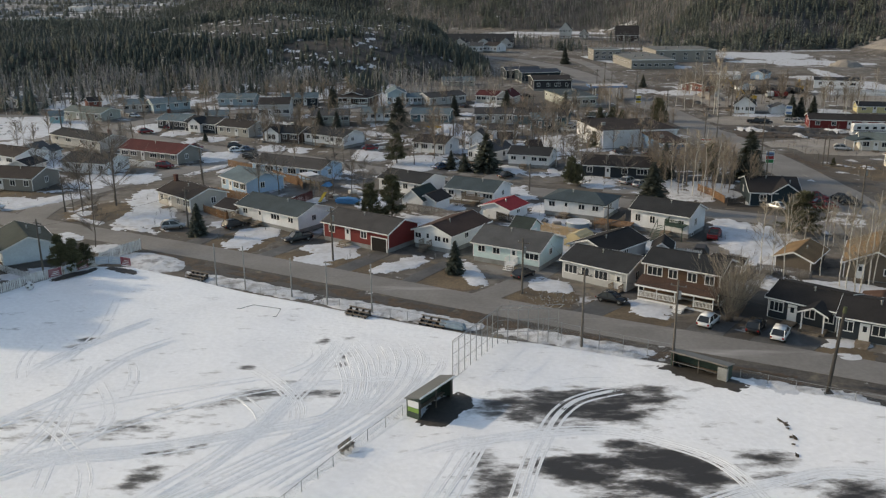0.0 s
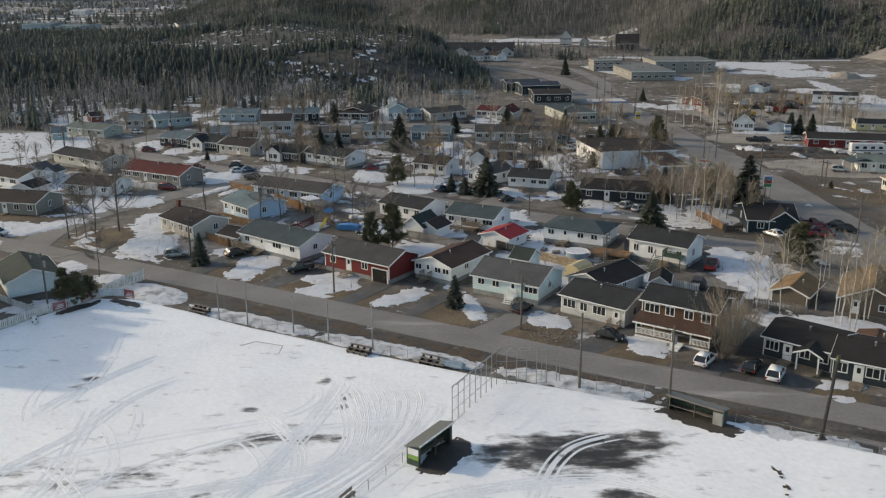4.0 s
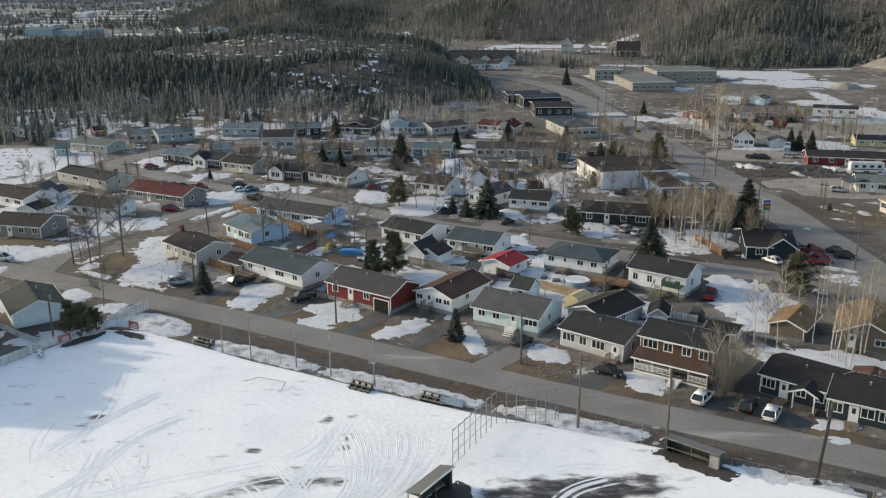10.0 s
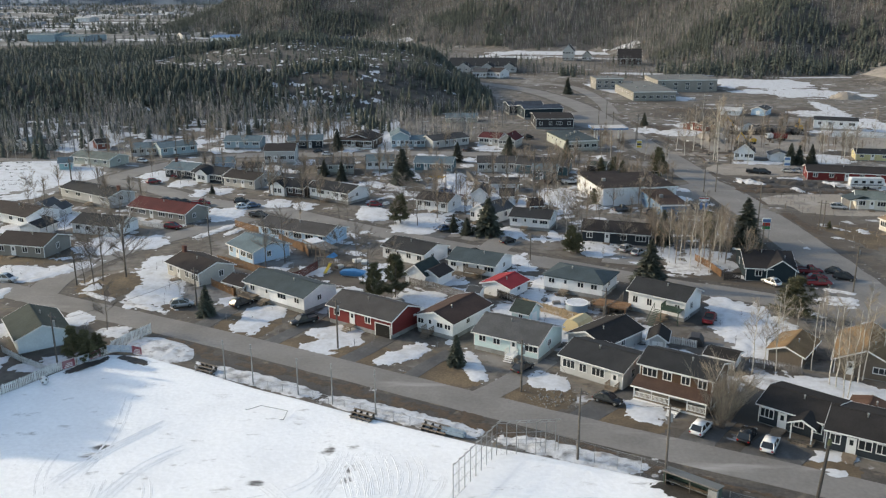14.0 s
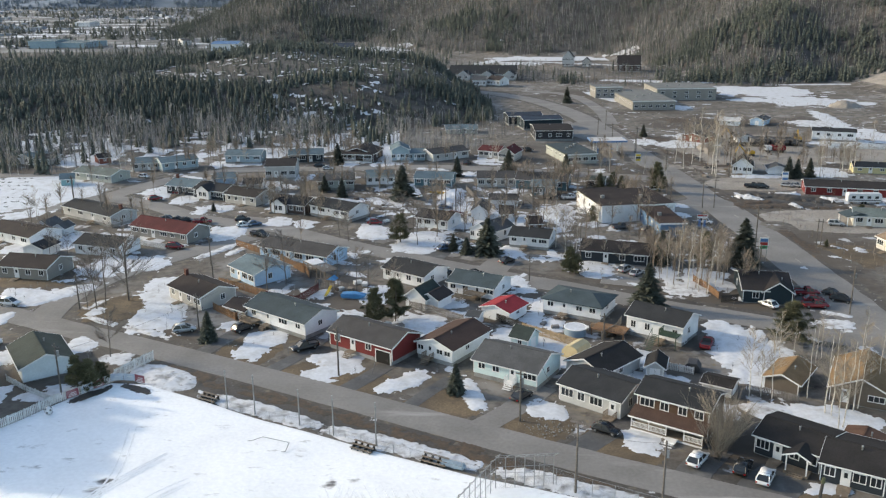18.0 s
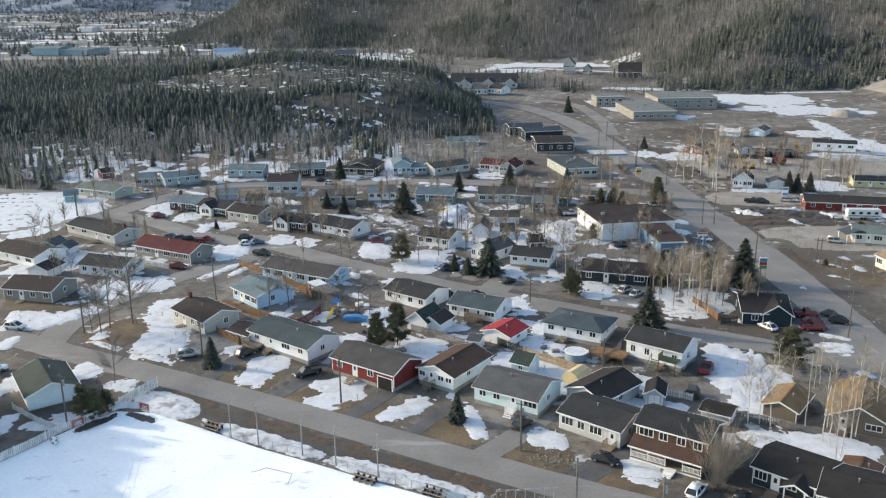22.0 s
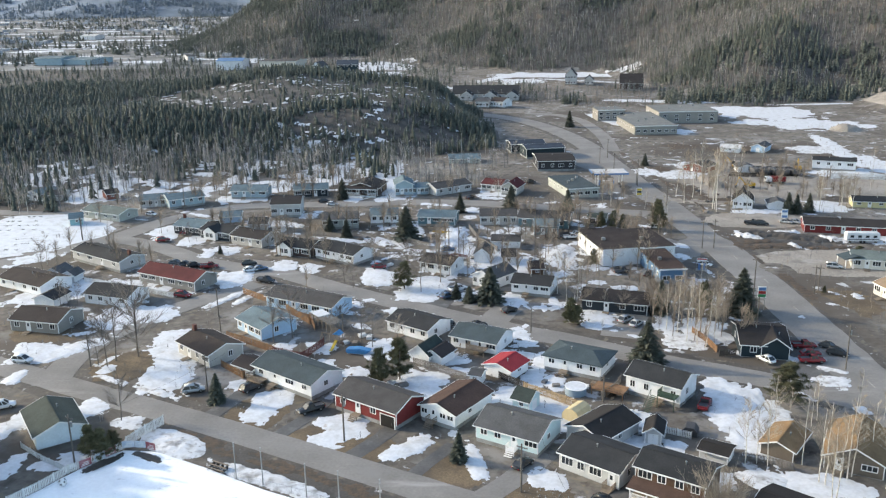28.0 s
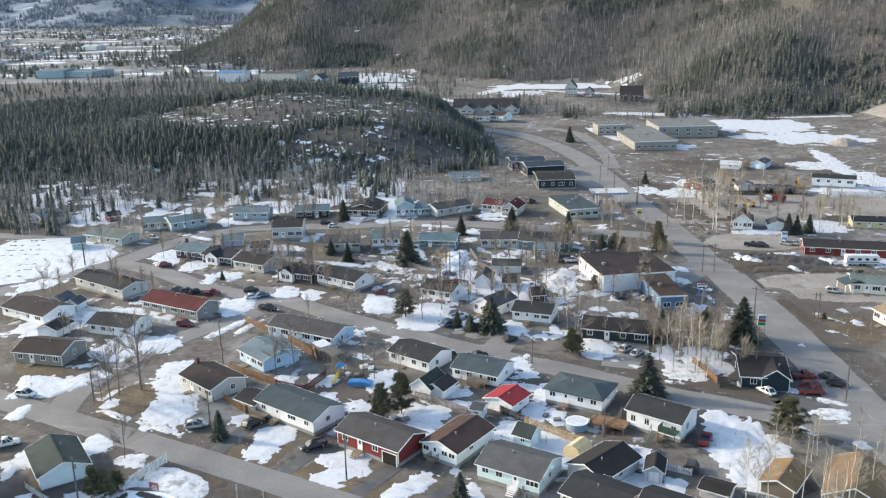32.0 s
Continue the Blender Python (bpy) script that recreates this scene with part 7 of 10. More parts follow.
patch("snow_patch", 27.8, 200.1, 2.8, 6.0, 0, SNOW, 0.03, 0.3, 0.5, "melting snow patch lying on dead grass", "snow")
# ---- trees ----
spruce(2.5, 197.1, 9.0, 1.35)
spruce(32.8, 160.6, 9.6, 1.2)
spruce(59.3, 189.2, 11.0, 1.2)
pine_tree(54.7, 144.3, 7.6, 1.55)
pine_tree(-18.8, 151.0, 7.7, 1.0)
pine_tree(-15.2, 153.2, 8.6, 1.15)
spruce(-47.7, 143.6, 5.8)
spruce(-3.3, 123.3, 5.2)
spruce(-21.7, 251.0, 10.6, 1.35)
spruce(-48.8, 305.2, 7.9)
spruce(-6.3, 284.1, 7.0)
spruce(11.1, 295.1, 7.1)
spruce(29.5, 286.2, 7.6)
spruce(41.2, 189.1, 8.3)
spruce(53.5, 198.1, 5.5)
spruce(100.2, 281.1, 7.2)
spruce(102.9, 281.0, 6.5)
spruce(107.4, 282.6, 6.5)
pine_tree(37.4, 262.8, 5.7)
pine_tree(41.3, 262.8, 6.0)
pine_tree(43.8, 262.1, 4.9)
spruce(68.8, 362.9, 5.4)
pine_tree(54.6, 260.6, 8.0, 1.1)
spruce(-40.0, 254.5, 6.1)
spruce(-46.3, 261.5, 5.4)
spruce(-5.5, 198.8, 4.6)
pine_tree(20.2, 182.3, 6.5)
spruce(-73.8, 237.5, 2.8)
spruce(48.3, 471.2, 9.1)
pine_tree(82.6, 202.4, 2.1)
pine_tree(-62.5, 123.7, 5.9, 1.1)
pine_tree(-60.4, 123.4, 5.3, 1.2)
pine_tree(-59.4, 125.3, 4.2, 1.2)
bare_tree(-69.9, 163.9, 12.7)
bare_tree(-74.2, 158.8, 12.9)
bare_tree(-76.3, 159.4, 9.3)
bare_tree(-43.5, 171.5, 11.2)
bare_tree(-40.2, 174.2, 12.2)
bare_tree(-28.6, 171.6, 8.7)
bare_tree(-25.5, 180.2, 4.6)
bare_tree(-62.4, 136.0, 9.4)
bare_tree(-27.7, 221.6, 10.0)
bare_tree(-18.4, 216.4, 10.5)
bare_tree(-16.0, 214.0, 9.7)
bare_tree(-19.5, 204.5, 6.5)
birch(18.9, 202.3, 12.0)
birch(20.1, 193.8, 12.9)
birch(17.0, 204.5, 9.3)
birch(21.9, 191.8, 8.8)
birch(23.2, 198.0, 12.4)
birch(40.4, 178.8, 10.8)
birch(42.4, 177.1, 13.1)
birch(43.1, 172.0, 13.4)
birch(45.0, 170.4, 13.3)
birch(46.3, 168.9, 13.2)
birch(43.1, 186.1, 9.8)
birch(46.6, 182.4, 11.6)
birch(48.9, 172.1, 11.0)
birch(55.7, 193.9, 8.1)
birch(47.4, 193.9, 9.5)
birch(50.3, 189.9, 11.9)
birch(41.0, 122.5, 11.7)
birch(43.0, 123.1, 10.1)
birch(44.3, 122.0, 11.9)
birch(49.8, 122.7, 11.7)
birch(51.1, 116.7, 13.5)
birch(50.5, 117.5, 12.2)
birch(50.2, 112.0, 12.2)
birch(51.3, 113.2, 13.3)
birch(54.9, 118.4, 13.6)
birch(55.9, 119.3, 11.4)
birch(59.6, 116.0, 13.8)
birch(60.5, 123.7, 10.4)
birch(55.7, 135.4, 8.1)
birch(52.7, 137.5, 6.2)
birch(49.7, 135.3, 9.1)
birch(57.4, 137.5, 8.2)
tall_shrub(31.6, 104.4, 7.6, 1.3)
tall_shrub(32.9, 106.3, 8.2, 1.2)
tall_shrub(33.9, 108.6, 7.4, 1.2)
birch(28.7, 189.9, 5.4)
birch(26.3, 177.0, 3.2)
birch(-55.7, 153.3, 4.6)
birch(66.3, 142.1, 7.4)
birch(68.7, 137.7, 6.2)
birch(-119.4, 227.3, 9.6)
birch(-123.2, 230.1, 7.3)
birch(-92.6, 227.2, 7.2)
birch(-80.1, 298.3, 8.0)
birch(-11.5, 316.3, 8.4)
birch(-16.1, 326.9, 8.6)
birch(-2.2, 326.6, 10.7)
birch(-69.1, 370.9, 8.5)
birch(42.4, 296.3, 7.8)
birch(44.7, 291.9, 9.7)
birch(83.6, 282.9, 14.0)
birch(86.1, 278.9, 12.9)
birch(70.1, 295.9, 13.6)
birch(69.2, 305.1, 13.0)
birch(78.3, 287.1, 13.2)
birch(110.7, 282.6, 13.9)
birch(123.1, 286.5, 12.2)
birch(139.9, 313.4, 8.1)
birch(117.8, 282.5, 12.0)
birch(6.9, 306.2, 10.1)
birch(60.0, 279.2, 7.4)
birch(55.7, 275.3, 7.3)
birch(55.2, 287.5, 7.6)
# ---- poles ----
utility_pole(21.5, 90.7, 10.1)
utility_pole(12.0, 95.5, 9.7)
light_post(-37.2, 117.5, 6.1)
light_post(-32.6, 115.6, 6.3)
light_post(-25.4, 112.4, 5.6)
light_post(-20.1, 109.6, 6.1)
light_post(-13.8, 106.6, 6.6)
utility_pole(-64.1, 121.4, 8.7)
utility_pole(-22.3, 129.2, 8.5)
utility_pole(6.1, 114.3, 8.0)
utility_pole(70.3, 158.1, 9.4)
utility_pole(63.0, 241.0, 8.2)
utility_pole(11.1, 176.9, 5.7)
utility_pole(-8.7, 243.2, 5.3)
utility_pole(-120.0, 251.7, 7.0)
utility_pole(-100.4, 288.0, 12.0)
utility_pole(-55.8, 174.8, 5.1)
utility_pole(22.1, 143.9, 5.4)
utility_pole(82.1, 204.6, 6.4)
utility_pole(-77.6, 158.8, 7.1)
utility_pole(-50.8, 148.1, 7.3)
utility_pole(64.4, 296.0, 5.9)
utility_pole(58.9, 325.3, 6.4)
utility_pole(50.8, 367.4, 7.1)
utility_pole(54.8, 354.3, 6.9)
utility_pole(15.0, 226.8, 13.9)
utility_pole(-23.3, 254.4, 5.7)
# ---- vehicles ----
vehicle(28.7, 103.2, 55, "suv", C_WHITE, "white sport utility car parked on a driveway")
vehicle(36.2, 99.1, 60, "suv", C_WHITE, "white sport utility car parked beside snow")
vehicle(34.0, 101.4, 60, "suv", C_BLACK, "black sport utility car parked by a house")
vehicle(17.9, 111.2, -30, "car", C_BLACK, "black hatchback parked on wet asphalt")
vehicle(6.7, 121.5, 50, "car", C_BLACK, "dark car parked beside a mint house")
vehicle(-29.8, 139.8, -145, "pickup", C_BLACK, "black pickup truck parked in a driveway")
vehicle(-92.6, 161.0, -8, "suv", C_WHITE, "white station wagon parked at the roadside")
vehicle(-53.3, 147.5, 20, "suv", C_SILVER, "silver minivan parked by a corner")
vehicle(-42.7, 148.2, 50, "suv", C_BLACK, "black car parked on a driveway")
vehicle(39.7, 142.3, 65, "pickup", C_RED, "dark red pickup truck parked on bare earth")
vehicle(56.4, 162.0, 120, "car", C_WHITE, "white hatchback parked beside a green house")
vehicle(66.2, 169.0, 0, "pickup", C_RED, "red pickup truck in a parking lot")
vehicle(66.1, 165.0, 0, "car", C_RED, "red car in a parking lot")
vehicle(65.2, 161.7, 0, "pickup", C_RED, "dark red pickup truck in a parking lot")
vehicle(71.4, 165.0, -30, "suv", C_BLACK, "black car in a parking lot")
vehicle(71.0, 168.4, -40, "car", C_BLACK, "black car in a parking lot")
vehicle(32.5, 183.8, 45, "suv", C_SILVER, "silver car parked on a driveway")
vehicle(34.4, 181.3, 50, "car", C_SILVER, "silver sedan parked on a driveway")
vehicle(6.9, 189.8, 40, "car", C_BLACK, "dark car parked on a driveway")
vehicle(-5.3, 205.0, 35, "pickup", C_WHITE, "white pickup truck parked on a driveway")
vehicle(-7.6, 199.7, 35, "car", C_BLUE, "blue-grey car parked on a driveway")
vehicle(-60.9, 220.6, 20, "car", C_WHITE, "white car parked on asphalt")
vehicle(-58.5, 221.7, 25, "car", C_BLUE, "blue car parked on asphalt")
vehicle(-54.6, 211.5, -20, "pickup", C_BLACK, "dark pickup truck parked at the kerb")
vehicle(-62.6, 226.0, 20, "suv", C_BLACK, "dark car parked before a bungalow")
vehicle(-26.7, 223.2, 0, "car", C_RED, "red car parked behind a white house")
vehicle(-94.9, 250.2, 35, "suv", C_RED, "red van parked on dead grass")
vehicle(-72.5, 200.4, -10, "suv", C_RED, "dark red car parked by a rowhouse")
vehicle(-83.2, 227.1, 0, "car", C_GREYCAR, "grey car in a parking row")
vehicle(-80.2, 226.0, 10, "car", C_GREYCAR, "grey car in a parking row")
vehicle(-77.4, 224.9, 15, "car", C_BLACK, "dark car in a parking row")
vehicle(-72.8, 223.8, 10, "pickup", C_RED, "red truck in a parking row")
vehicle(-110.0, 282.2, -20, "car", C_WHITE, "white car parked at the roadside")
vehicle(27.3, 251.9, 10, "pickup", C_WHITE, "white pickup truck parked on a lot")
vehicle(30.1, 254.6, 10, "suv", C_WHITE, "white van parked on a lot")
vehicle(22.0, 252.0, 5, "pickup", C_BLACK, "black pickup truck by a teal garage")
vehicle(3.9, 245.7, 0, "pickup", C_TAN, "rusty old pickup truck in a backyard")
vehicle(84.6, 266.7, -20, "pickup", C_BLACK, "dark pickup truck on gravel")
vehicle(87.3, 265.9, -20, "suv", C_BLACK, "dark car on gravel")
vehicle(95.4, 268.1, -30, "car", C_SILVER, "silver car on gravel")
vehicle(98.1, 268.0, -40, "car", C_SILVER, "pale car on gravel")
vehicle(53.8, 262.7, 10, "car", C_WHITE, "white car parked beside conifers")
vehicle(19.6, 329.4, 30, "suv", C_BLACK, "dark car behind a store")
vehicle(37.5, 363.8, 10, "car", C_BLACK, "black car beside a commercial building")
vehicle(92.6, 222.3, -20, "suv", C_SILVER, "silver car on a gravel lot")
vehicle(59.6, 224.5, -30, "car", C_WHITE, "white car at the station")
vehicle(-50.8, 295.1, 0, "car", C_WHITE, "white car parked on a street")
vehicle(-54.5, 299.7, 10, "car", C_BLACK, "dark red car parked on a street")
vehicle(-90.2, 258.4, 0, "car", C_RED, "dark red car beside a slate house")
vehicle(-3.1, 304.4, 60, "car", C_BLACK, "dark car in a yard")
vehicle(-8.9, 239.5, 10, "car", C_BLUE, "blue car beside red tarpaulin")
vehicle(-86.1, 140.4, 30, "pickup", C_WHITE, "white pickup truck parked at a corner")
vehicle(-0.2, 180.4, 20, "car", C_BLACK, "dark car parked beside a house")
vehicle(-7.8, 181.0, 30, "pickup", C_BLACK, "dark truck parked beside a house")
vehicle(37.0, 218.9, 20, "pickup", C_GREYCAR, "grey truck behind a warehouse")
vehicle(43.5, 216.4, 30, "suv", C_GREYCAR, "grey van behind a warehouse")
# ---- more trees ----
pine_tree(-18.6, 206.1, 7.4, 1.3)
spruce(10.8, 290.5, 7.8, 1.2)
pine_tree(56.3, 271.5, 7.3, 1.2)
pine_tree(30.5, 225.3, 4.7)
pine_tree(21.4, 181.9, 4.6, 1.5)
pine_tree(103.0, 232.3, 3.2, 1.5)
pine_tree(99.7, 229.7, 2.9, 1.4)
pine_tree(50.3, 187.1, 8.3, 1.0)
spruce(-2.4, 196.6, 4.3, 1.3)
bare_tree(-73.6, 161.5, 14.5)
bare_tree(-69.8, 163.8, 17.3)
bare_tree(-118.0, 221.6, 7.9)
bare_tree(-98.8, 194.9, 5.7)
bare_tree(-99.5, 192.9, 7.1)
bare_tree(-96.3, 194.9, 5.7)
bare_tree(-86.4, 248.8, 6.1)
bare_tree(-34.3, 211.5, 9.0)
bare_tree(-31.5, 207.1, 8.1)
bare_tree(-24.1, 225.8, 6.4)
bare_tree(-14.3, 203.6, 10.6)
bare_tree(-24.7, 170.5, 9.5)
bare_tree(-22.2, 169.0, 8.8)
bare_tree(-16.7, 167.5, 7.5)
bare_tree(15.4, 225.5, 11.0)
bare_tree(17.9, 228.0, 11.1)
bare_tree(20.7, 187.2, 10.7)
bare_tree(23.4, 189.0, 11.5)
bare_tree(32.1, 187.1, 8.1)
bare_tree(39.4, 192.6, 7.6)
bare_tree(42.8, 187.1, 8.7)
bare_tree(46.1, 190.8, 8.2)
birch(-162.8, 291.2, 8.4)
birch(-156.4, 284.6, 8.9)
birch(-154.3, 286.2, 9.1)
birch(-116.5, 280.0, 10.6)
birch(-113.7, 277.6, 10.1)
birch(-142.8, 309.8, 10.5)
birch(40.6, 284.4, 7.7)
birch(78.8, 308.4, 19.2)
birch(77.5, 287.4, 20.9)
birch(77.9, 283.6, 20.6)
birch(74.8, 304.1, 16.0)
birch(95.7, 342.7, 10.1)
birch(104.7, 359.5, 10.5)
birch(105.4, 353.6, 10.3)
birch(117.9, 365.1, 9.5)
birch(59.6, 272.8, 7.4)
birch(114.3, 294.6, 10.7)
birch(122.0, 292.8, 11.0)
birch(122.9, 290.4, 10.6)
birch(157.1, 351.7, 8.6)
utility_pole(66.2, 240.9, 8.6)
utility_pole(59.0, 177.0, 8.3)
utility_pole(82.0, 283.5, 10.4)
utility_pole(58.9, 323.1, 10.2)
utility_pole(55.9, 380.5, 8.7)
utility_pole(80.2, 202.3, 7.1)
utility_pole(61.0, 187.1, 13.9)
utility_pole(63.4, 291.8, 7.8)
utility_pole(-59.9, 187.2, 6.9)
utility_pole(-120.5, 252.4, 7.1)
utility_pole(-5.7, 237.3, 7.9)
utility_pole(82.8, 332.4, 7.6)
# ---- fences ----
fence([(-9.6, 229.8), (-6.7, 231.9), (-3.3, 229.7)], "red", 1.7, "rust-red board fence in a back yard")
fence([(-58.3, 202.9), (-46.3, 192.8), (-37.8, 181.9)], "cedar", 1.6, "brown cedar board fence between yards")
fence([(-28.6, 254.2), (-21.3, 247.9), (-14.3, 241.9)], "grey", 1.6, "weathered grey board fence in a back yard")
fence([(-63.8, 273.7), (-52.1, 270.7), (-44.2, 266.3)], "grey", 1.4, "weathered grey board fence in a back yard")
fence([(-3.1, 263.6), (0.3, 247.6), (5.1, 238.9)], "grey", 1.5, "weathered grey board fence in a back yard")
fence([(-102.1, 211.9), (-93.2, 208.3), (-86.1, 205.2)], "white", 1.4, "white board fence behind a rowhouse")
fence([(97.3, 340.4), (103.1, 338.1), (109.5, 337.9)], "dark", 1.8, "long dark board fence in a yard")
fence([(134.2, 334.9), (142.1, 333.6), (152.9, 331.2)], "white", 2.2, "white panel fence beside a white depot")
fence([(-70.6, 106.8), (-68.8, 109.6), (-66.0, 113.9), (-63.8, 118.6), (-60.8, 121.9), (-57.8, 126.7)], "white", 1.5, "weathered white picket fence along a ball field")
fence([(-57.9, 127.1), (-56.3, 131.3), (-54.4, 134.8)], "white", 1.8, "white board fence at a street corner")
fence([(-75.4, 126.4), (-70.3, 122.6), (-63.8, 118.6)], "white", 1.1, "low white yard fence")
fence([(-42.2, 119.4), (-32.5, 115.1), (-25.4, 112.2), (-13.6, 106.2), (0.2, 99.6), (2.2, 98.3), (7.7, 98.3)], "wire", 1.3, "chain-link fence along the street side of the field")
fence([(7.7, 98.3), (13.9, 94.7), (21.5, 90.7)], "wire", 2.6, "tall chain-link fence along a ball field")
fence([(28.0, 87.3), (35.5, 83.3), (40.7, 81.0)], "wire", 1.2, "chain-link fence along the street side of the field")
fence([(-17.2, 60.2), (-13.1, 68.4), (-10.6, 73.2), (-7.7, 78.2)], "wire", 1.3, "chain-link fence beside a dugout")
fence([(-54.3, 173.8), (-47.8, 169.8), (-42.2, 165.7)], "cedar", 1.7, "brown cedar board fence between yards")
fence([(-51.3, 159.0), (-45.4, 153.4), (-44.6, 155.6)], "cedar", 1.5, "brown cedar board fence before a shed")
fence([(-42.3, 165.1), (-35.7, 162.1), (-32.5, 169.9)], "red", 1.8, "red-stained board fence between yards")
fence([(-43.2, 187.7), (-38.0, 183.9), (-36.1, 178.4)], "cedar", 1.6, "cedar fence behind a duplex")
fence([(-13.1, 159.9), (-8.3, 157.1), (-2.6, 152.5)], "grey", 1.7, "weathered grey board fence")
fence([(1.2, 156.1), (5.6, 151.8), (8.8, 148.7)], "dark", 1.6, "dark board fence behind a garage")
fence([(8.1, 148.7), (12.9, 145.0), (17.5, 141.1)], "pine", 1.7, "pale pine board fence beside a pool")
fence([(22.0, 145.1), (25.1, 148.9), (26.7, 152.8)], "grey", 1.6, "weathered grey board fence")
fence([(41.2, 124.3), (44.5, 123.1), (47.8, 120.9)], "grey", 1.3, "grey picket fence below birches")
fence([(30.9, 132.5), (32.6, 131.7), (34.6, 130.6)], "white", 1.3, "white yard fence beside a shed")
fence([(48.0, 164.3), (51.5, 165.2)], "dark", 1.5, "dark fence beside a green house")
fence([(45.4, 177.1), (47.1, 172.1), (47.9, 166.4)], "cedar", 1.5, "orange cedar fence among birches")
fence([(-91.5, 206.8), (-84.8, 204.5), (-74.8, 200.0)], "white", 1.4, "white board fence between yards")


# ---- flat-roofed buildings ----
ROOFFLAT = material("flat_roof_membrane", (0.125, 0.130, 0.125), 0.9, second=(0.17, 0.175, 0.168), scale=5.0, spread=0.2)
ROOFBROWN = material("brown_flat_roof", (0.062, 0.044, 0.038), 0.9, scale=4.0, spread=0.25)
ROOFBROWN.node_tree.nodes["Principled BSDF"].inputs["Specular IOR Level"].default_value = 0.15
R_TAR = material("dark_brown_tar_roof", (0.034, 0.028, 0.027), 0.95, second=(0.048, 0.040, 0.038), scale=3.0, spread=0.3)
R_TAR.node_tree.nodes["Principled BSDF"].inputs["Specular IOR Level"].default_value = 0.15


def block(x, y, ang, w, d, h, wall, roof, label, wins=0, name="building", door=None, rows=1, tilt=0.0, band=None):
    B = empty(name, pose(x, y, height(x, y), 0, 0, ang), label, "building")
    part("foundation", boxes((0.05, 0.05, -0.6, w - 0.05, d - 0.05, 0.3)), CONCRETE, B)
    bm = prism(bmesh.new(), ((0, 0.3), (w, 0.3), (w, h - tilt), (0, h)), 0, d)
    part("wall", bm, wall, B)
    bm = prism(bmesh.new(), ((-0.25, h + 0.004), (w + 0.25, h - tilt + 0.004), (w + 0.25, h - tilt + 0.3), (-0.25, h + 0.3)), -0.25, d + 0.25)
    part("roof", bm, roof, B)
    part("fascia", boxes((-0.27, -0.29, h - tilt - 0.08, w + 0.27, -0.253, h - tilt + 0.31)), band or TRIM, B)
    for k in range(wins):
        c = w * (k + 0.5) / wins
        if door is not None and abs(c / w - door) < 0.5 / wins:
            continue
        for r in range(rows):
            z = 1.3 + r * (h - 1.5) / rows
            window(B, c - min(0.9, w / wins * 0.36), c + min(0.9, w / wins * 0.36), z, z + 1.1, Matrix.Identity(4), 2)
    m = Matrix.Translation((0, d, 0)) @ pose(0, 0, 0, 0, 0, -90)
    for k in range(int(d / 4.5)):
        c = 2.2 + 4.5 * k
        window(B, c - 0.45, c + 0.45, h * 0.55, h * 0.55 + 0.8, m, 1)
    if door is not None:
        c = w * door
        dr = part("garage_door", boxes((c - 1.7, -0.05, 0.05, c + 1.7, 0.04, 3.2)), TRIM, B)
        for k in range(4):
            part("panel", boxes((c - 1.6, -0.08, 0.15 + k * 0.76, c + 1.6, -0.052, 0.82 + k * 0.76)), TRIM, dr)
    for k in range(3 if h > 5 or d > 22 else 1):
        xx, yy = w * (0.25 + 0.25 * k), d * (0.4 + 0.15 * k)
        part("roof_unit", boxes((xx, yy, h - tilt + 0.2, xx + 0.9, yy + 0.9, h + 1.0)), METAL, B)
    return B


block(32.7, 223.6, 12, 11.0, 21, 4.6, W_WHITE, R_TAR, "white steel warehouse with a dark brown roof", 0, door=0.42)
block(44.8, 208.6, 6, 6.4, 18, 4.0, W_BLUE, ROOFBROWN, "flat brown-roofed annex with a blue front", 2)
block(43.6, 226.0, 12, 9.0, 19, 4.4, W_WHITE, R_TAR, "white warehouse bay with a dark roof", 2)
block(31.6, 303.0, 14, 11.0, 23, 3.4, W_GREYGR, R_SLATEG, "cream station store with a slate roof", 4)
block(78.0, 442.5, 5, 21.5, 38, 4.2, W_SCHOOL, ROOFFLAT, "flat-roofed tan school wing", 6)
block(97.5, 481, 3, 32, 30, 6.0, W_SCHOOL, ROOFFLAT, "tall school gymnasium with tan cladding", 5, rows=2)
block(66, 492, 5, 15, 14, 5.8, W_SCHOOL, ROOFFLAT, "brown school tower block", 4, rows=2)
block(81, 481.5, 3, 15.5, 16, 3.8, W_SCHOOL, ROOFFLAT, "low tan school entrance wing", 4)

# station canopy, pumps and signs
CANOPYBLUE = material("blue_canopy_fascia", (0.12, 0.22, 0.42), 0.4, spread=0.1)
C = empty("station_canopy", pose(42.5, 322, 0, 0, 0, 4), "white fuel canopy with a blue fascia on posts", "canopy")
part("roof", boxes((0, 0, 4.6, 13, 9, 5.0)), R_WHITE, C)
part("fascia", boxes((-0.1, -0.1, 4.5, 13.1, -0.005, 5.1)), CANOPYBLUE, C)
part("fascia", boxes((-0.1, 0.0, 4.5, -0.005, 9, 5.1)), CANOPYBLUE, C)
part("fascia", boxes((13.005, 0.0, 4.5, 13.1, 9, 5.1)), CANOPYBLUE, C)
for px, py in ((2, 2), (11, 2), (2, 7), (11, 7)):
    part("post", boxes((px, py, -0.1, px + 0.3, py + 0.3, 4.6)), TRIM, C)
for k in range(2):
    p = tagged(link_mesh("fuel_pump", boxes((45 + 5 * k, 325.5, 0, 45.6 + 5 * k, 326.1, 1.5), (44.9 + 5 * k, 325.4, 1.5, 45.7 + 5 * k, 326.2, 1.75)), CANOPYBLUE), "blue fuel pump under a canopy", "fuel pump", "fuel pumps")
SIGNRED = material("sign_red", (0.5, 0.04, 0.03), 0.4)
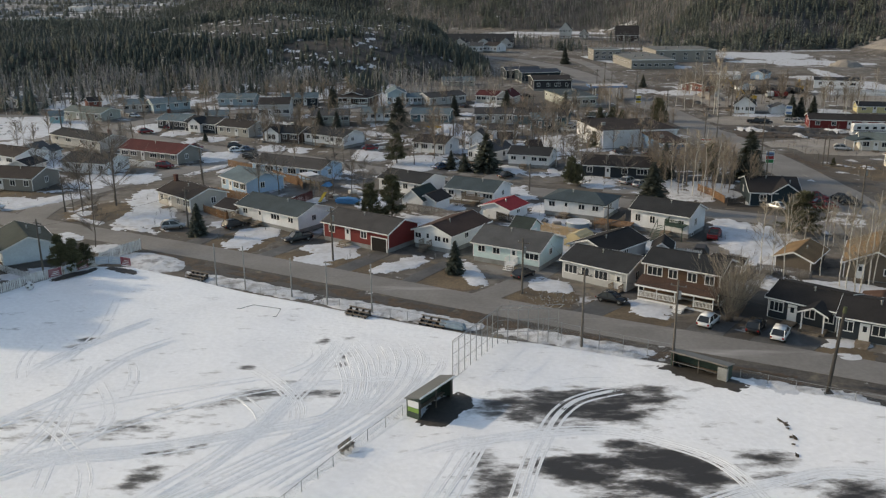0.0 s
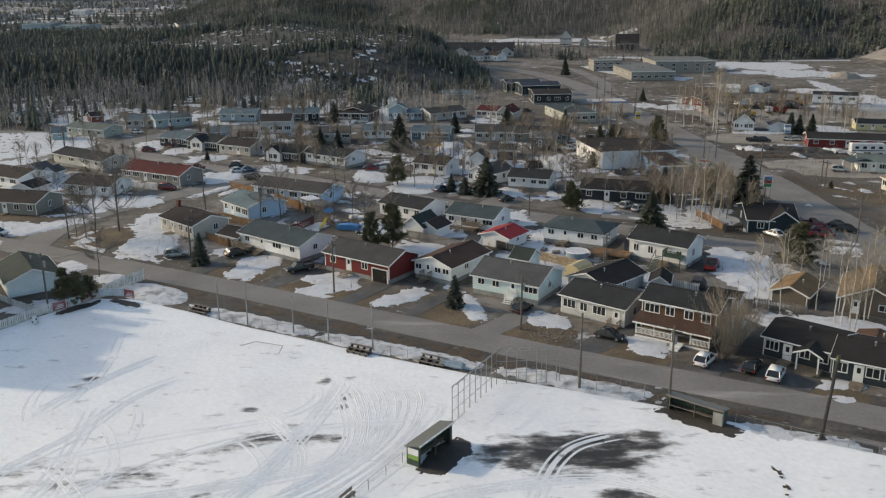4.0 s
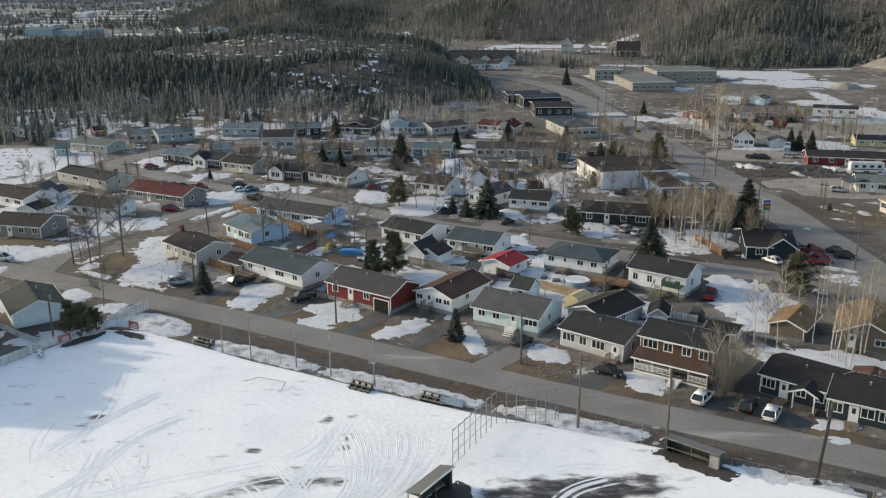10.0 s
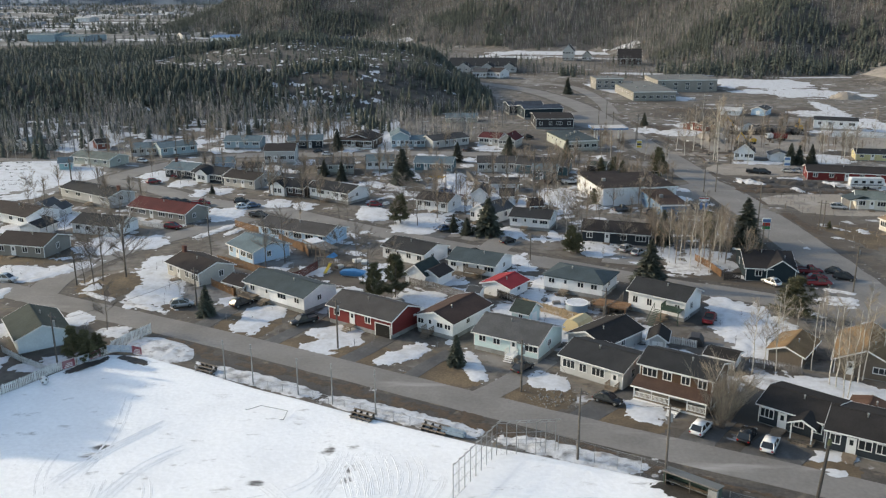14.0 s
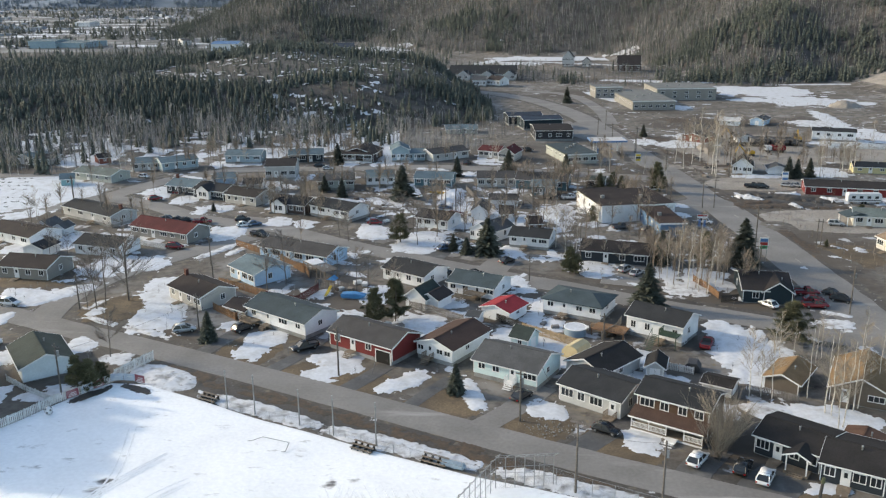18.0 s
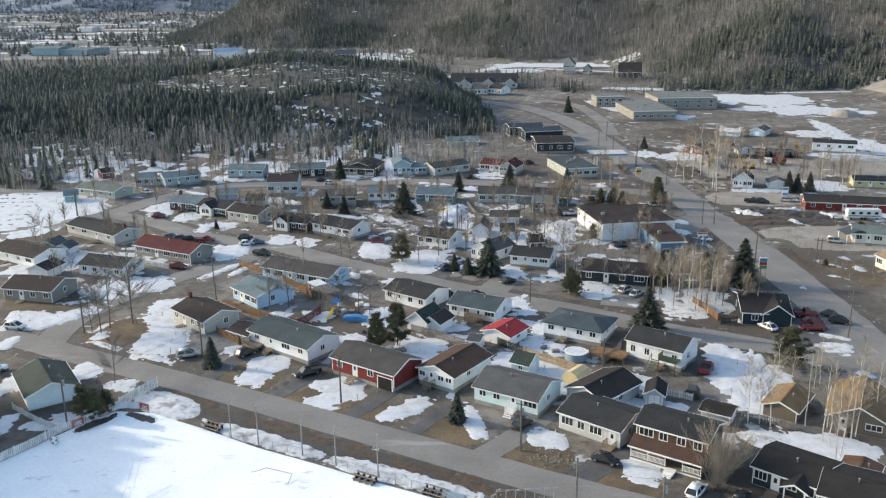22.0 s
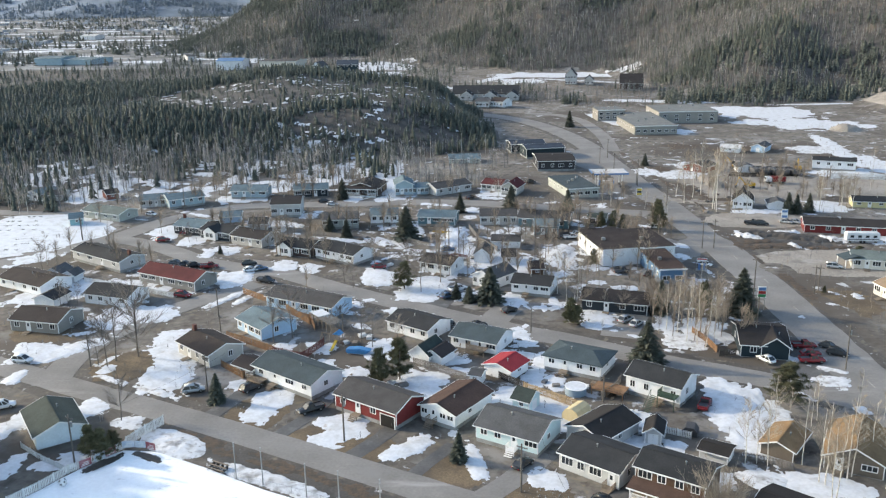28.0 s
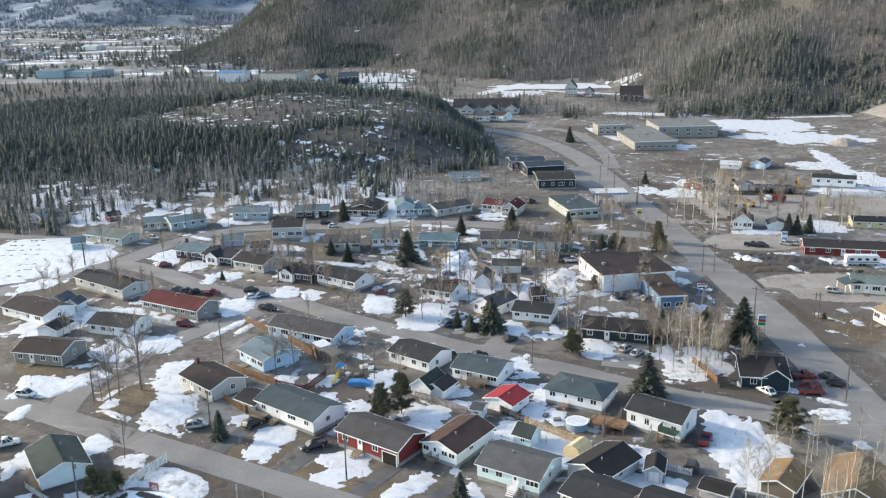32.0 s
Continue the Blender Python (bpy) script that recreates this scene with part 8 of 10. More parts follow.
SIGNYEL = material("sign_yellow", (0.7, 0.5, 0.05), 0.4)
SIGNGRN = material("sign_green", (0.05, 0.3, 0.1), 0.4)


def pylon_sign(x, y, h, label, panels):
    S = empty("pylon_sign", pose(x, y, 0, 0, 0, -6), label, "sign")
    for px in (-0.75, 0.68):
        part("post", boxes((px, -0.05, -0.2, px + 0.08, 0.05, h)), METAL, S)
    part("board", boxes((-0.9, -0.12, h - 2.6, 0.9, 0.12, h)), TRIM, S)
    for k, m in enumerate(panels):
        part("panel", boxes((-0.8, -0.14, h - 2.5 + k * 0.8, 0.8, -0.122, h - 1.8 + k * 0.8)), m, S)


pylon_sign(64.3, 191.5, 5.5, "white roadside sign with coloured panels", (SIGNGRN, SIGNRED, CANOPYBLUE))
pylon_sign(92.5, 262, 6.0, "tall pale roadside sign with blue panels", (CANOPYBLUE, TRIM, CANOPYBLUE))
pylon_sign(55.5, 300, 4.5, "yellow and dark station price sign", (SIGNYEL, DARKTRIM, SIGNYEL))

# contractor yard machines
YELLOW = paint("machine_yellow", (0.55, 0.33, 0.03))


def excavator(x, y, ang):
    E = empty("excavator", pose(x, y, height(x, y), 0, 0, ang), "yellow tracked excavator parked on gravel", "excavator", "yard machines")
    for s in (-1, 1):
        bm = prism(bmesh.new(), ((-1.8, 0.3), (-1.4, 0.0), (1.4, 0.0), (1.8, 0.3), (1.8, 0.6), (1.4, 0.85), (-1.4, 0.85), (-1.8, 0.6)), s * 1.1 - 0.3, s * 1.1 + 0.3)
        part("track", bm, TYRE, E)
    part("body", boxes((-1.9, -1.2, 0.9, 1.2, 1.2, 1.9)), YELLOW, E)
    part("cab", boxes((0.1, 0.1, 1.905, 1.2, 1.15, 3.0)), GLASS, E)
    bm = bmesh.new()
    tube(bm, (1.2, -0.4, 1.6), (3.6, -0.4, 4.2), 0.28, 0.2, 6)
    part("boom", bm, YELLOW, E)
    bm = bmesh.new()
    tube(bm, (3.6, -0.4, 4.2), (5.0, -0.4, 1.2), 0.2, 0.14, 6)
    part("arm", bm, YELLOW, E)
    part("bucket", boxes((4.5, -0.8, 0.2, 5.3, 0.0, 1.2)), DARKTRIM, E)


excavator(98.8, 319.3, 190)
excavator(127.0, 350, 80)
excavator(104, 356, 150)


def lorry(x, y, ang, cab, bed, label):
    V = empty("dump_truck", pose(x, y, height(x, y), 0, 0, ang), label, "truck", "yard machines")
    part("chassis", boxes((-3.6, -1.0, 0.6, 3.6, 1.0, 0.9)), DARKTRIM, V)
    bm = boxes((1.4, -1.2, 0.905, 3.7, 1.2, 2.6))
    bmesh.ops.bevel(bm, geom=bm.edges[:], offset=0.15, segments=2, affect="EDGES")
    part("cab", bm, cab, V)
    part("windscreen", boxes((3.68, -1.0, 1.8, 3.73, 1.0, 2.4)), GLASS, V)
    part("box", prism(bmesh.new(), ((-3.7, 1.2), (-3.2, 0.95), (1.1, 0.95), (1.1, 2.7), (-3.7, 2.5)), -1.25, 1.25), bed, V)
    for wx in (-2.6, -1.5, 2.5):
        for s in (-1, 1):
            bm = bmesh.new()
            tube(bm, (wx, s * 0.85, 0.5), (wx, s * 1.2, 0.5), 0.5, 0.5, 12)
            part("wheel", bm, TYRE, V)


lorry(110.5, 326.6, 180, C_WHITE, C_RED, "dump truck with a white cab and red box")
for k in range(5):
    lorry(108 + 3.4 * k, 345 - 0.8 * k, 100, C_BLACK, C_GREYCAR, "dark dump truck in a parked row")

# caravan
RV = empty("caravan", pose(105, 246, 0, 0, 0, -4), "long white travel trailer parked on snow", "caravan")
bm = prism(bmesh.new(), ((0, 0.6), (9, 0.6), (9.3, 1.6), (9.0, 3.0), (0.2, 3.0), (0, 2.6)), 0, 2.4)
bmesh.ops.bevel(bm, geom=bm.edges[:], offset=0.12, segments=2, affect="EDGES")
part("body", bm, C_WHITE, RV)
for k in range(4):
    part("window", boxes((1.0 + k * 2.1, -0.03, 1.6, 2.0 + k * 2.1, 0.03, 2.3)), GLASS, RV)
part("stripe", boxes((0.3, -0.012, 1.0, 8.9, 0.02, 1.25)), C_GREYCAR, RV)
for k in (4.0, 4.9):
    bm = bmesh.new()
    tube(bm, (k, -0.02, 0.36), (k, 0.3, 0.36), 0.36, 0.36, 12)
    part("wheel", bm, TYRE, RV)
part("hitch", boxes((9.3, 1.1, 0.45, 10.4, 1.3, 0.6)), METAL, RV)

# ---- ball field things ----
DUGGREEN = material("dark_green_boards", (0.05, 0.075, 0.055), 0.8, spread=0.25)
LIME = material("lime_stripe", (0.25, 0.42, 0.08), 0.7)


def dugout(x, y, ang, w, label, stripes, squat=1.0):
    """Open-fronted shelter, opening towards -y, with a bench inside."""
    D = empty("dugout", pose(x, y, 0.1, 0, 0, ang) @ Matrix.Diagonal((1, 1, squat, 1)), label, "dugout")
    d = 1.5
    part("back_wall", boxes((0, d - 0.12, -0.2, w, d, 2.0)), DUGGREEN, D)
    for sx in (0, w - 0.12):
        sw = part("side_wall", prism(bmesh.new(), ((0, -0.2), (d - 0.125, -0.2), (d - 0.125, 2.0), (0, 2.4)), sx, sx + 0.12, True), DUGGREEN, D)
        if stripes:
            part("white_panel", boxes((sx - 0.02 if sx == 0 else sx + 0.12, 0.05, 1.25, sx if sx == 0 else sx + 0.14, d - 0.15, 1.95)), TRIM, sw)
            part("lime_panel", boxes((sx - 0.02 if sx == 0 else sx + 0.12, 0.05, 0.75, sx if sx == 0 else sx + 0.14, d - 0.15, 1.2)), LIME, sw)
    part("roof", prism(bmesh.new(), ((-0.2, 2.42), (d + 0.15, 1.98), (d + 0.15, 2.1), (-0.2, 2.54)), -0.15, w + 0.15, True), ROOFFLAT, D)
    part("fascia", boxes((-0.15, -0.26, 2.36, w + 0.15, -0.203, 2.56)), TRIM if stripes else GREYWOOD, D)
    for k in range(3):
        px = 0.2 + k * (w - 0.5) / 2
        part("post", boxes((px, 0, -0.2, px + 0.1, 0.1, 2.42)), POLE, D)
    part("bench", boxes((0.3, d - 0.7, 0.42, w - 0.3, d - 0.25, 0.5), (0.5, d - 0.6, -0.1, 0.6, d - 0.3, 0.42), (w - 0.6, d - 0.6, -0.1, w - 0.5, d - 0.3, 0.42)), WOOD, D)
    if not stripes:
        part("screen_rail", boxes((0.2, -0.02, 0.9, w - 0.2, 0.03, 0.98)), METAL, D)
        part("concrete_end", boxes((w - 1.0, -0.1, -0.2, w + 0.05, 0.3, 2.0)), CONCRETE, D)


dugout(-6.0, 77.2, 58, 6.0, "green and white striped dugout with a grey roof", True)
dugout(21.2, 90.3, -38, 6.4, "dark green dugout beside the street", False, 0.78)
patch("bare_earth", -3.4, 79.4, 3.6, 1.9, 62, MUD, 0.2, 0.03, 0.3, "dark bare earth before a dugout", "ground")
patch("bare_earth", 24.4, 87.4, 4.8, 1.7, -38, MUD, 0.2, 0.03, 0.35, "dark bare earth before a dugout", "ground")

# backstop
B = empty("backstop", pose(0, 0, 0), "tall chain-link backstop on bent steel posts", "backstop")
line = [(-2.9, 86.5), (2.2, 96.4), (9.4, 97.2)]
for (xa, ya), (xb, yb), n in ((line[0], line[1], 8), (line[1], line[2], 6)):
    tops = []
    for k in range(n + 1):
        f = k / n
        px, py = xa + (xb - xa) * f, ya + (yb - ya) * f
        h = 4.6 if xa < 0 else 4.4
        bm = bmesh.new()
        tube(bm, (px, py, -0.2), (px, py, h), 0.05, 0.05, 6)
        tube(bm, (px, py, h), (px + 0.5, py - 0.9, h + 0.8), 0.05, 0.045, 6)
        part("post", bm, METAL, B)
        tops.append(Vector((px, py, h)))
    for zz in (0.15, 1.6, 3.1, 4.4):
        bm = bmesh.new()
        tube(bm, (xa, ya, zz), (xb, yb, zz), 0.03, 0.03, 5)
        part("rail", bm, METAL, B)
    bm = bmesh.new()
    tube(bm, tops[0] + Vector((0.5, -0.9, 0.8)), tops[-1] + Vector((0.5, -0.9, 0.8)), 0.03, 0.03, 5)
    part("rail", bm, METAL, B)
    bm = bmesh.new()
    L = math.hypot(xb - xa, yb - ya)
    d = Vector((xb - xa, yb - ya, 0)) / L
    o = Vector((xa, ya, 0))
    for k in range(int(L / 0.4)):
        for sgn in (1, -1):
            s0 = k * 0.4
            s1 = s0 + sgn * 4.2
            zt = 4.35
            if s1 < 0:
                zt, s1 = 0.15 + 4.2 * s0 / 4.2, 0
            if s1 > L:
                zt, s1 = 0.15 + (L - s0), L
            p, q = o + d * s0 + Vector((0, 0, 0.15)), o + d * s1 + Vector((0, 0, zt))
            w = Vector((0, 0, 0.007))
            bm.faces.new([bm.verts.new(v) for v in (p - w, q - w, q + w, p + w)])
    part("mesh_wire", bm, METAL, B)["kind"] = "stuff"


def bench(x, y, ang, L=2.4):
    S = empty("bench", pose(x, y, 0.12, 0, 0, ang), "weathered wooden players' bench with a backrest", "bench", "field benches")
    for k in range(3):
        part("seat_board", boxes((-L / 2, -0.05 + k * 0.15, 0.43, L / 2, 0.08 + k * 0.15, 0.47)), WOOD, S)
    for k in range(2):
        part("back_board", boxes((-L / 2, 0.43, 0.6 + k * 0.2, L / 2, 0.47, 0.75 + k * 0.2)), WOOD, S)
    for sx in (-L / 2 + 0.2, 0, L / 2 - 0.25):
        part("leg", boxes((sx, -0.03, -0.1, sx + 0.06, 0.42, 0.43), (sx, 0.385, 0.43, sx + 0.06, 0.43, 0.96)), METAL, S)


bench(-12.1, 71.2, 62, 2.0)


def bleacher(x, y, ang, L):
    S = empty("bleacher", pose(x, y, 0.1, 0, 0, ang), "low weathered wooden bleacher by the fence", "bleacher", "bleachers")
    for r in range(3):
        part("plank", boxes((-L / 2, r * 0.55, 0.3 + r * 0.28, L / 2, r * 0.55 + 0.3, 0.35 + r * 0.28)), WOOD, S)
        part("foot_plank", boxes((-L / 2, r * 0.55 + 0.3, 0.12 + r * 0.26, L / 2, r * 0.55 + 0.5, 0.16 + r * 0.26)), GREYWOOD, S)
    for k in range(4):
        sx = -L / 2 + 0.2 + k * (L - 0.5) / 3
        part("frame", prism(bmesh.new(), ((0.05, -0.1), (1.5, -0.1), (1.5, 0.84), (1.3, 0.84), (0.05, 0.28)), sx, sx + 0.07, True), DARKWOOD, S)


bleacher(-41.0, 119.3, -27, 3.2)
bleacher(-15.8, 104.9, -27, 3.4)
bleacher(-6.0, 101.7, -27, 3.8)
TARP = material("blue_tarpaulin", (0.08, 0.28, 0.55), 0.5, scale=0.7, spread=0.2)
TARPGREY = material("grey_blue_cover", (0.30, 0.38, 0.45), 0.6, scale=0.7, spread=0.2)
bm = boxes((-1.7, -0.5, 0, 1.7, 0.5, 0.8))
bmesh.ops.bevel(bm, geom=bm.edges[:], offset=0.2, segments=2, affect="EDGES")
tagged(link_mesh("equipment_box", bm, TARPGREY), "grey-blue covered equipment box by the fence", "box").matrix_world = pose(-3.2, 101.4, 0.1, 0, 0, -24)
# fallen goal frame
Gf = empty("goal_frame", pose(-28.5, 106, 0.2, 0, 0, -28), "low steel goal frame sunk in snow", "goal")
for p, q in (((-3, 0, 0.1), (-1.9, 1.2, 0.4)), ((3.0, 0, 0.1), (2.4, 1.6, 0.5)), ((-1.9, 1.2, 0.4), (2.4, 1.6, 0.5)), ((-3, 0, 0.1), (-3.4, -0.3, 0.1)), ((3.0, 0, 0.1), (2.6, -0.3, 0.1))):
    bm = bmesh.new()
    tube(bm, p, q, 0.05, 0.05, 6)
    part("bar", bm, METAL, Gf)
# big ball
bm = bmesh.new()
bmesh.ops.create_icosphere(bm, subdivisions=3, radius=0.62)
ball = tagged(link_mesh("giant_ball", bm, C_WHITE, smooth=True), "large white ball with dark spots on snow", "ball")
ball.location = (-63.0, 114.9, 0.74)
for k in range(9):
    a, e = k * 2.4, -0.5 + 1.0 * (k / 8) * 1.4
    d = Vector((math.cos(a) * math.cos(e), math.sin(a) * math.cos(e), math.sin(e)))
    bm = bmesh.new()
    tube(bm, d * 0.58, d * 0.632, 0.17, 0.15, 6)
    part("spot", bm, DARKTRIM, ball)
# sponsor banners on the corner fence
PINK = material("red_banner", (0.25, 0.04, 0.06), 0.6, second=(0.36, 0.20, 0.22), scale=0.8)
BLUEB = material("pale_blue_banner", (0.66, 0.69, 0.74), 0.6, second=(0.48, 0.54, 0.64), scale=0.8)
for x, y, an, m in ((-61.9, 120.4, 48, PINK), (-60.4, 122.2, 56, BLUEB), (-59.3, 124.0, 58, PINK), (-57.3, 126.3, 10, BLUEB), (-55.3, 126.3, -4, BLUEB), (-53.4, 125.8, -20, PINK)):
    Bn = empty("banner", pose(x, y, 0.1, 0, 0, an), "printed sponsor banner tied to a fence", "banner", "fence banners")
    part("sheet", boxes((-0.95, -0.09, 0.2, 0.95, -0.06, 1.4)), m, Bn)
    for k in range(3):
        part("text_bar", boxes((-0.7 + 0.2 * k, -0.1, 0.35 + 0.25 * k, 0.6, -0.092, 0.45 + 0.25 * k)), TRIM, Bn)
patch("bare_earth", -59.5, 121.5, 3.4, 1.0, 52, MUD, 0.22, 0.05, 0.3, "dark bare earth along a fence", "ground")
patch("bare_earth", -53.0, 123.4, 3.0, 0.9, -27, MUD, 0.22, 0.05, 0.3, "dark bare earth along a fence", "ground")
# leaning timber post near the street
T = empty("timber_pole", pose(36.0, 84.0, 0, 1.5, 3.5, 0), "thick dark timber pole leaning beside the street", "pole")
bm = bmesh.new()
tube(bm, (0, 0, -0.5), (0, 0, 9.6), 0.19, 0.16, 10)
part("post", bm, DARKWOOD, T)
MOSS = material("mossy_cap", (0.07, 0.08, 0.04), 0.9)
bm = bmesh.new()
tube(bm, (0, 0, 9.1), (0, 0, 9.75), 0.21, 0.19, 10)
part("cap", bm, MOSS, T)
part("base_collar", boxes((-0.5, -0.5, -0.2, 0.5, 0.5, 0.25)), MUD, T)

# ---- yard things ----
POOLWALL = material("pool_wall", (0.30, 0.38, 0.45), 0.5, spread=0.15)
Pl = empty("swimming_pool", pose(17.6, 147.6, 0), "round above-ground pool with a snowy cover", "pool")
bm = bmesh.new()
bmesh.ops.create_cone(bm, segments=28, radius1=1.95, radius2=1.95, depth=1.35, cap_ends=True, matrix=Matrix.Translation((0, 0, 0.67)))
part("wall", bm, POOLWALL, Pl)
bm = bmesh.new()
for k in range(28):
    a, b = k * math.tau / 28, (k + 1) * math.tau / 28
    va = [Vector((math.cos(t) * r, math.sin(t) * r, z)) for t in (a, b) for r, z in ((1.8, 1.36), (2.08, 1.36), (2.08, 1.46), (1.8, 1.46))]
    vs = [bm.verts.new(v) for v in va]
    for f in ((0, 1, 5, 4), (1, 2, 6, 5), (2, 3, 7, 6), (3, 0, 4, 7)):
        bm.faces.new([vs[i] for i in f])
bmesh.ops.remove_doubles(bm, verts=bm.verts[:], dist=0.001)
part("rim", bm, TRIM, Pl)
bm = bmesh.new()
bmesh.ops.create_cone(bm, segments=28, radius1=1.79, radius2=1.7, depth=0.1, cap_ends=True, matrix=Matrix.Translation((0, 0, 1.38)))
part("snow_cover", bm, SNOW, Pl)
Dk = empty("pool_deck", pose(20.9, 148.2, 0, 0, 0, -28), "raised wooden pool deck with a railing", "deck")
part("floor", boxes((0, -1.2, 1.15, 6, 2.4, 1.3)), CEDAR, Dk)
for px in (0, 2.9, 5.85):
    for py in (-1.2, 2.25):
        part("post", boxes((px, py, -0.1, px + 0.12, py + 0.12, 1.15)), CEDAR, Dk)
part("railing", boxes((0, -1.2, 2.1, 6, -1.12, 2.2), *[(k * 0.3, -1.19, 1.3, k * 0.3 + 0.07, -1.13, 2.1) for k in range(20)]), CEDAR, Dk)["kind"] = "stuff"
# tan fabric shelter
TANFAB = material("tan_shelter_fabric", (0.55, 0.45, 0.26), 0.7, scale=1.0, spread=0.15)
bm = prism(bmesh.new(), ((-1.7, 0), (1.7, 0), (1.65, 1.2), (1.1, 2.0), (0, 2.4), (-1.1, 2.0), (-1.65, 1.2)), 0, 4.2)
tagged(link_mesh("fabric_shelter", bm, TANFAB), "tan fabric garage shelter with a rounded top", "shelter").matrix_world = pose(15.5, 136.5, 0, 0, 0, -38)
bm = prism(bmesh.new(), ((-1.3, 0), (1.3, 0), (1.3, 0.7), (0.7, 1.5), (-0.7, 1.5), (-1.3, 0.7)), 0, 2.4)
tagged(link_mesh("fabric_shelter", bm, material("dark_cover", (0.05, 0.05, 0.055), 0.7)), "small dark covered shelter in snow", "shelter").matrix_world = pose(34.5, 131.5, 0, 0, 0, -20)
# boat under a blue cover
Bt = empty("boat", pose(-24.8, 166, 0.5, 0, 0, -8), "small boat under a bright blue cover", "boat")
bm = prism(bmesh.new(), ((-2.6, 0.2), (-2.2, -0.35), (1.6, -0.35), (2.7, 0.3), (2.2, 0.45), (0, 0.75), (-2.4, 0.5)), -0.95, 0.95)
bmesh.ops.bevel(bm, geom=bm.edges[:], offset=0.15, segments=2, affect="EDGES")
part("cover", bm, TARP, Bt)
part("hull", boxes((-2.2, -0.7, -0.5, 1.7, 0.7, -0.3)), C_WHITE, Bt)
# play set
Pl2 = empty("play_set", pose(-30.5, 169.5, 0, 0, 0, -20), "wooden play set with a yellow slide", "play set")
for px, py in ((0, 0), (1.4, 0), (0, 1.4), (1.4, 1.4)):
    part("post", boxes((px, py, -0.1, px + 0.12, py + 0.12, 2.7)), WOOD, Pl2)
part("platform", boxes((0, 0, 1.4, 1.52, 1.52, 1.5)), WOOD, Pl2)
part("roof", prism(bmesh.new(), ((-0.15, 2.7), (0.76, 3.4), (1.67, 2.7)), -0.1, 1.62), TARP, Pl2)
part("swing_beam", boxes((-3.2, 0.7, 2.35, 0, 0.82, 2.5)), WOOD, Pl2)
for s in (-1, 1):
    bm = bmesh.new()
    tube(bm, (-3.1, 0.76, 2.4), (-3.3, 0.76 + s * 1.2, 0), 0.06, 0.06, 5)
    part("brace", bm, WOOD, Pl2)
for k in (-2.4, -1.3):
    bm = bmesh.new()
    tube(bm, (k, 0.76, 2.35), (k, 0.76, 0.5), 0.015, 0.015, 4)
    part("chain", bm, METAL, Pl2)
    part("swing_seat", boxes((k - 0.22, 0.64, 0.42, k + 0.22, 0.88, 0.48)), DARKTRIM, Pl2)
part("slide", prism(bmesh.new(), ((-0.02, 1.4), (-0.02, 1.55), (-2.2, 0.3), (-2.6, 0.2), (-2.6, 0.1), (-2.2, 0.15)), 0.45, 1.05, True), material("yellow_plastic", (0.6, 0.42, 0.03), 0.4), Pl2)
# snow-covered long frame shelter between the yards
Gh = empty("pergola", pose(-31, 180, 0, 0, 0, -32), "long slatted wooden pergola carrying some snow", "shelter")
for k in range(6):
    for sx in (-1.6, 1.45):
        part("post", boxes((sx, k * 1.95, -0.1, sx + 0.15, k * 1.95 + 0.15, 1.9)), WOOD, Gh)
for k in range(20):
    part("slat", boxes((-1.8, k * 0.5, 2.05, 1.8, k * 0.5 + 0.22, 2.12)), GREYWOOD, Gh)
for sx in (-1.6, 1.45):
    part("beam", boxes((sx, -0.2, 1.905, sx + 0.15, 10.1, 2.045)), WOOD, Gh)
part("snow_load", boxes((-1.5, 5.5, 2.125, 1.5, 9.4, 2.3)), SNOW, Gh)
Gh.matrix_world = pose(-31, 177.5, 0, 0, 0, 38)
# rows of low dark plants poking through the snow lot
rowrng = random.Random(31)
for k in range(0, 64):
    if rowrng.random() < 0.4:
        continue
    r, c = divmod(k, 8)
    x, y = -162 + c * 2.2 + r * 2.0 + rowrng.uniform(-1.3, 1.3), 279 - r * 5.6 + c * 0.3 + rowrng.uniform(-0.4, 0.4)
    bm = bmesh.new()
    for j in range(26):
        d = Vector((rowrng.gauss(0, 1.0), rowrng.gauss(0, 0.6), rowrng.uniform(0.2, 0.9))).normalized()
        o = Vector((rowrng.uniform(-0.4, 0.4), rowrng.uniform(-0.15, 0.15), 0))
        twig(bm, o, o + d * rowrng.uniform(0.3, 0.75), 0.045)
    tagged(link_mesh("low_bush", bm, NEEDLE), "low dark bush poking through deep snow", "bush", "bushes in the snow lot").matrix_world = pose(x, y, 0.1, 0, 0, rowrng.uniform(-20, 20))
# porch canopy on white posts beside the gravel lot
Pc = empty("porch_canopy", pose(95.0, 221.5, 0, 0, 0, 6), "low green porch canopy on white posts", "canopy")
part("roof", prism(bmesh.new(), ((-0.3, 2.5), (3.2, 3.3), (6.7, 2.5), (6.7, 2.66), (3.2, 3.46), (-0.3, 2.66)), -0.3, 4.6), R_SLATEG, Pc)
part("beam", boxes((0, -0.1, 2.3, 6.4, 0.1, 2.5)), TRIM, Pc)
for px in (0.0, 2.1, 4.2, 6.2):
    part("post", boxes((px, -0.1, -0.1, px + 0.2, 0.1, 2.3)), TRIM, Pc)
for px in (0.0, 6.2):
    part("post", boxes((px, 4.2, -0.1, px + 0.2, 4.4, 2.5)), TRIM, Pc)
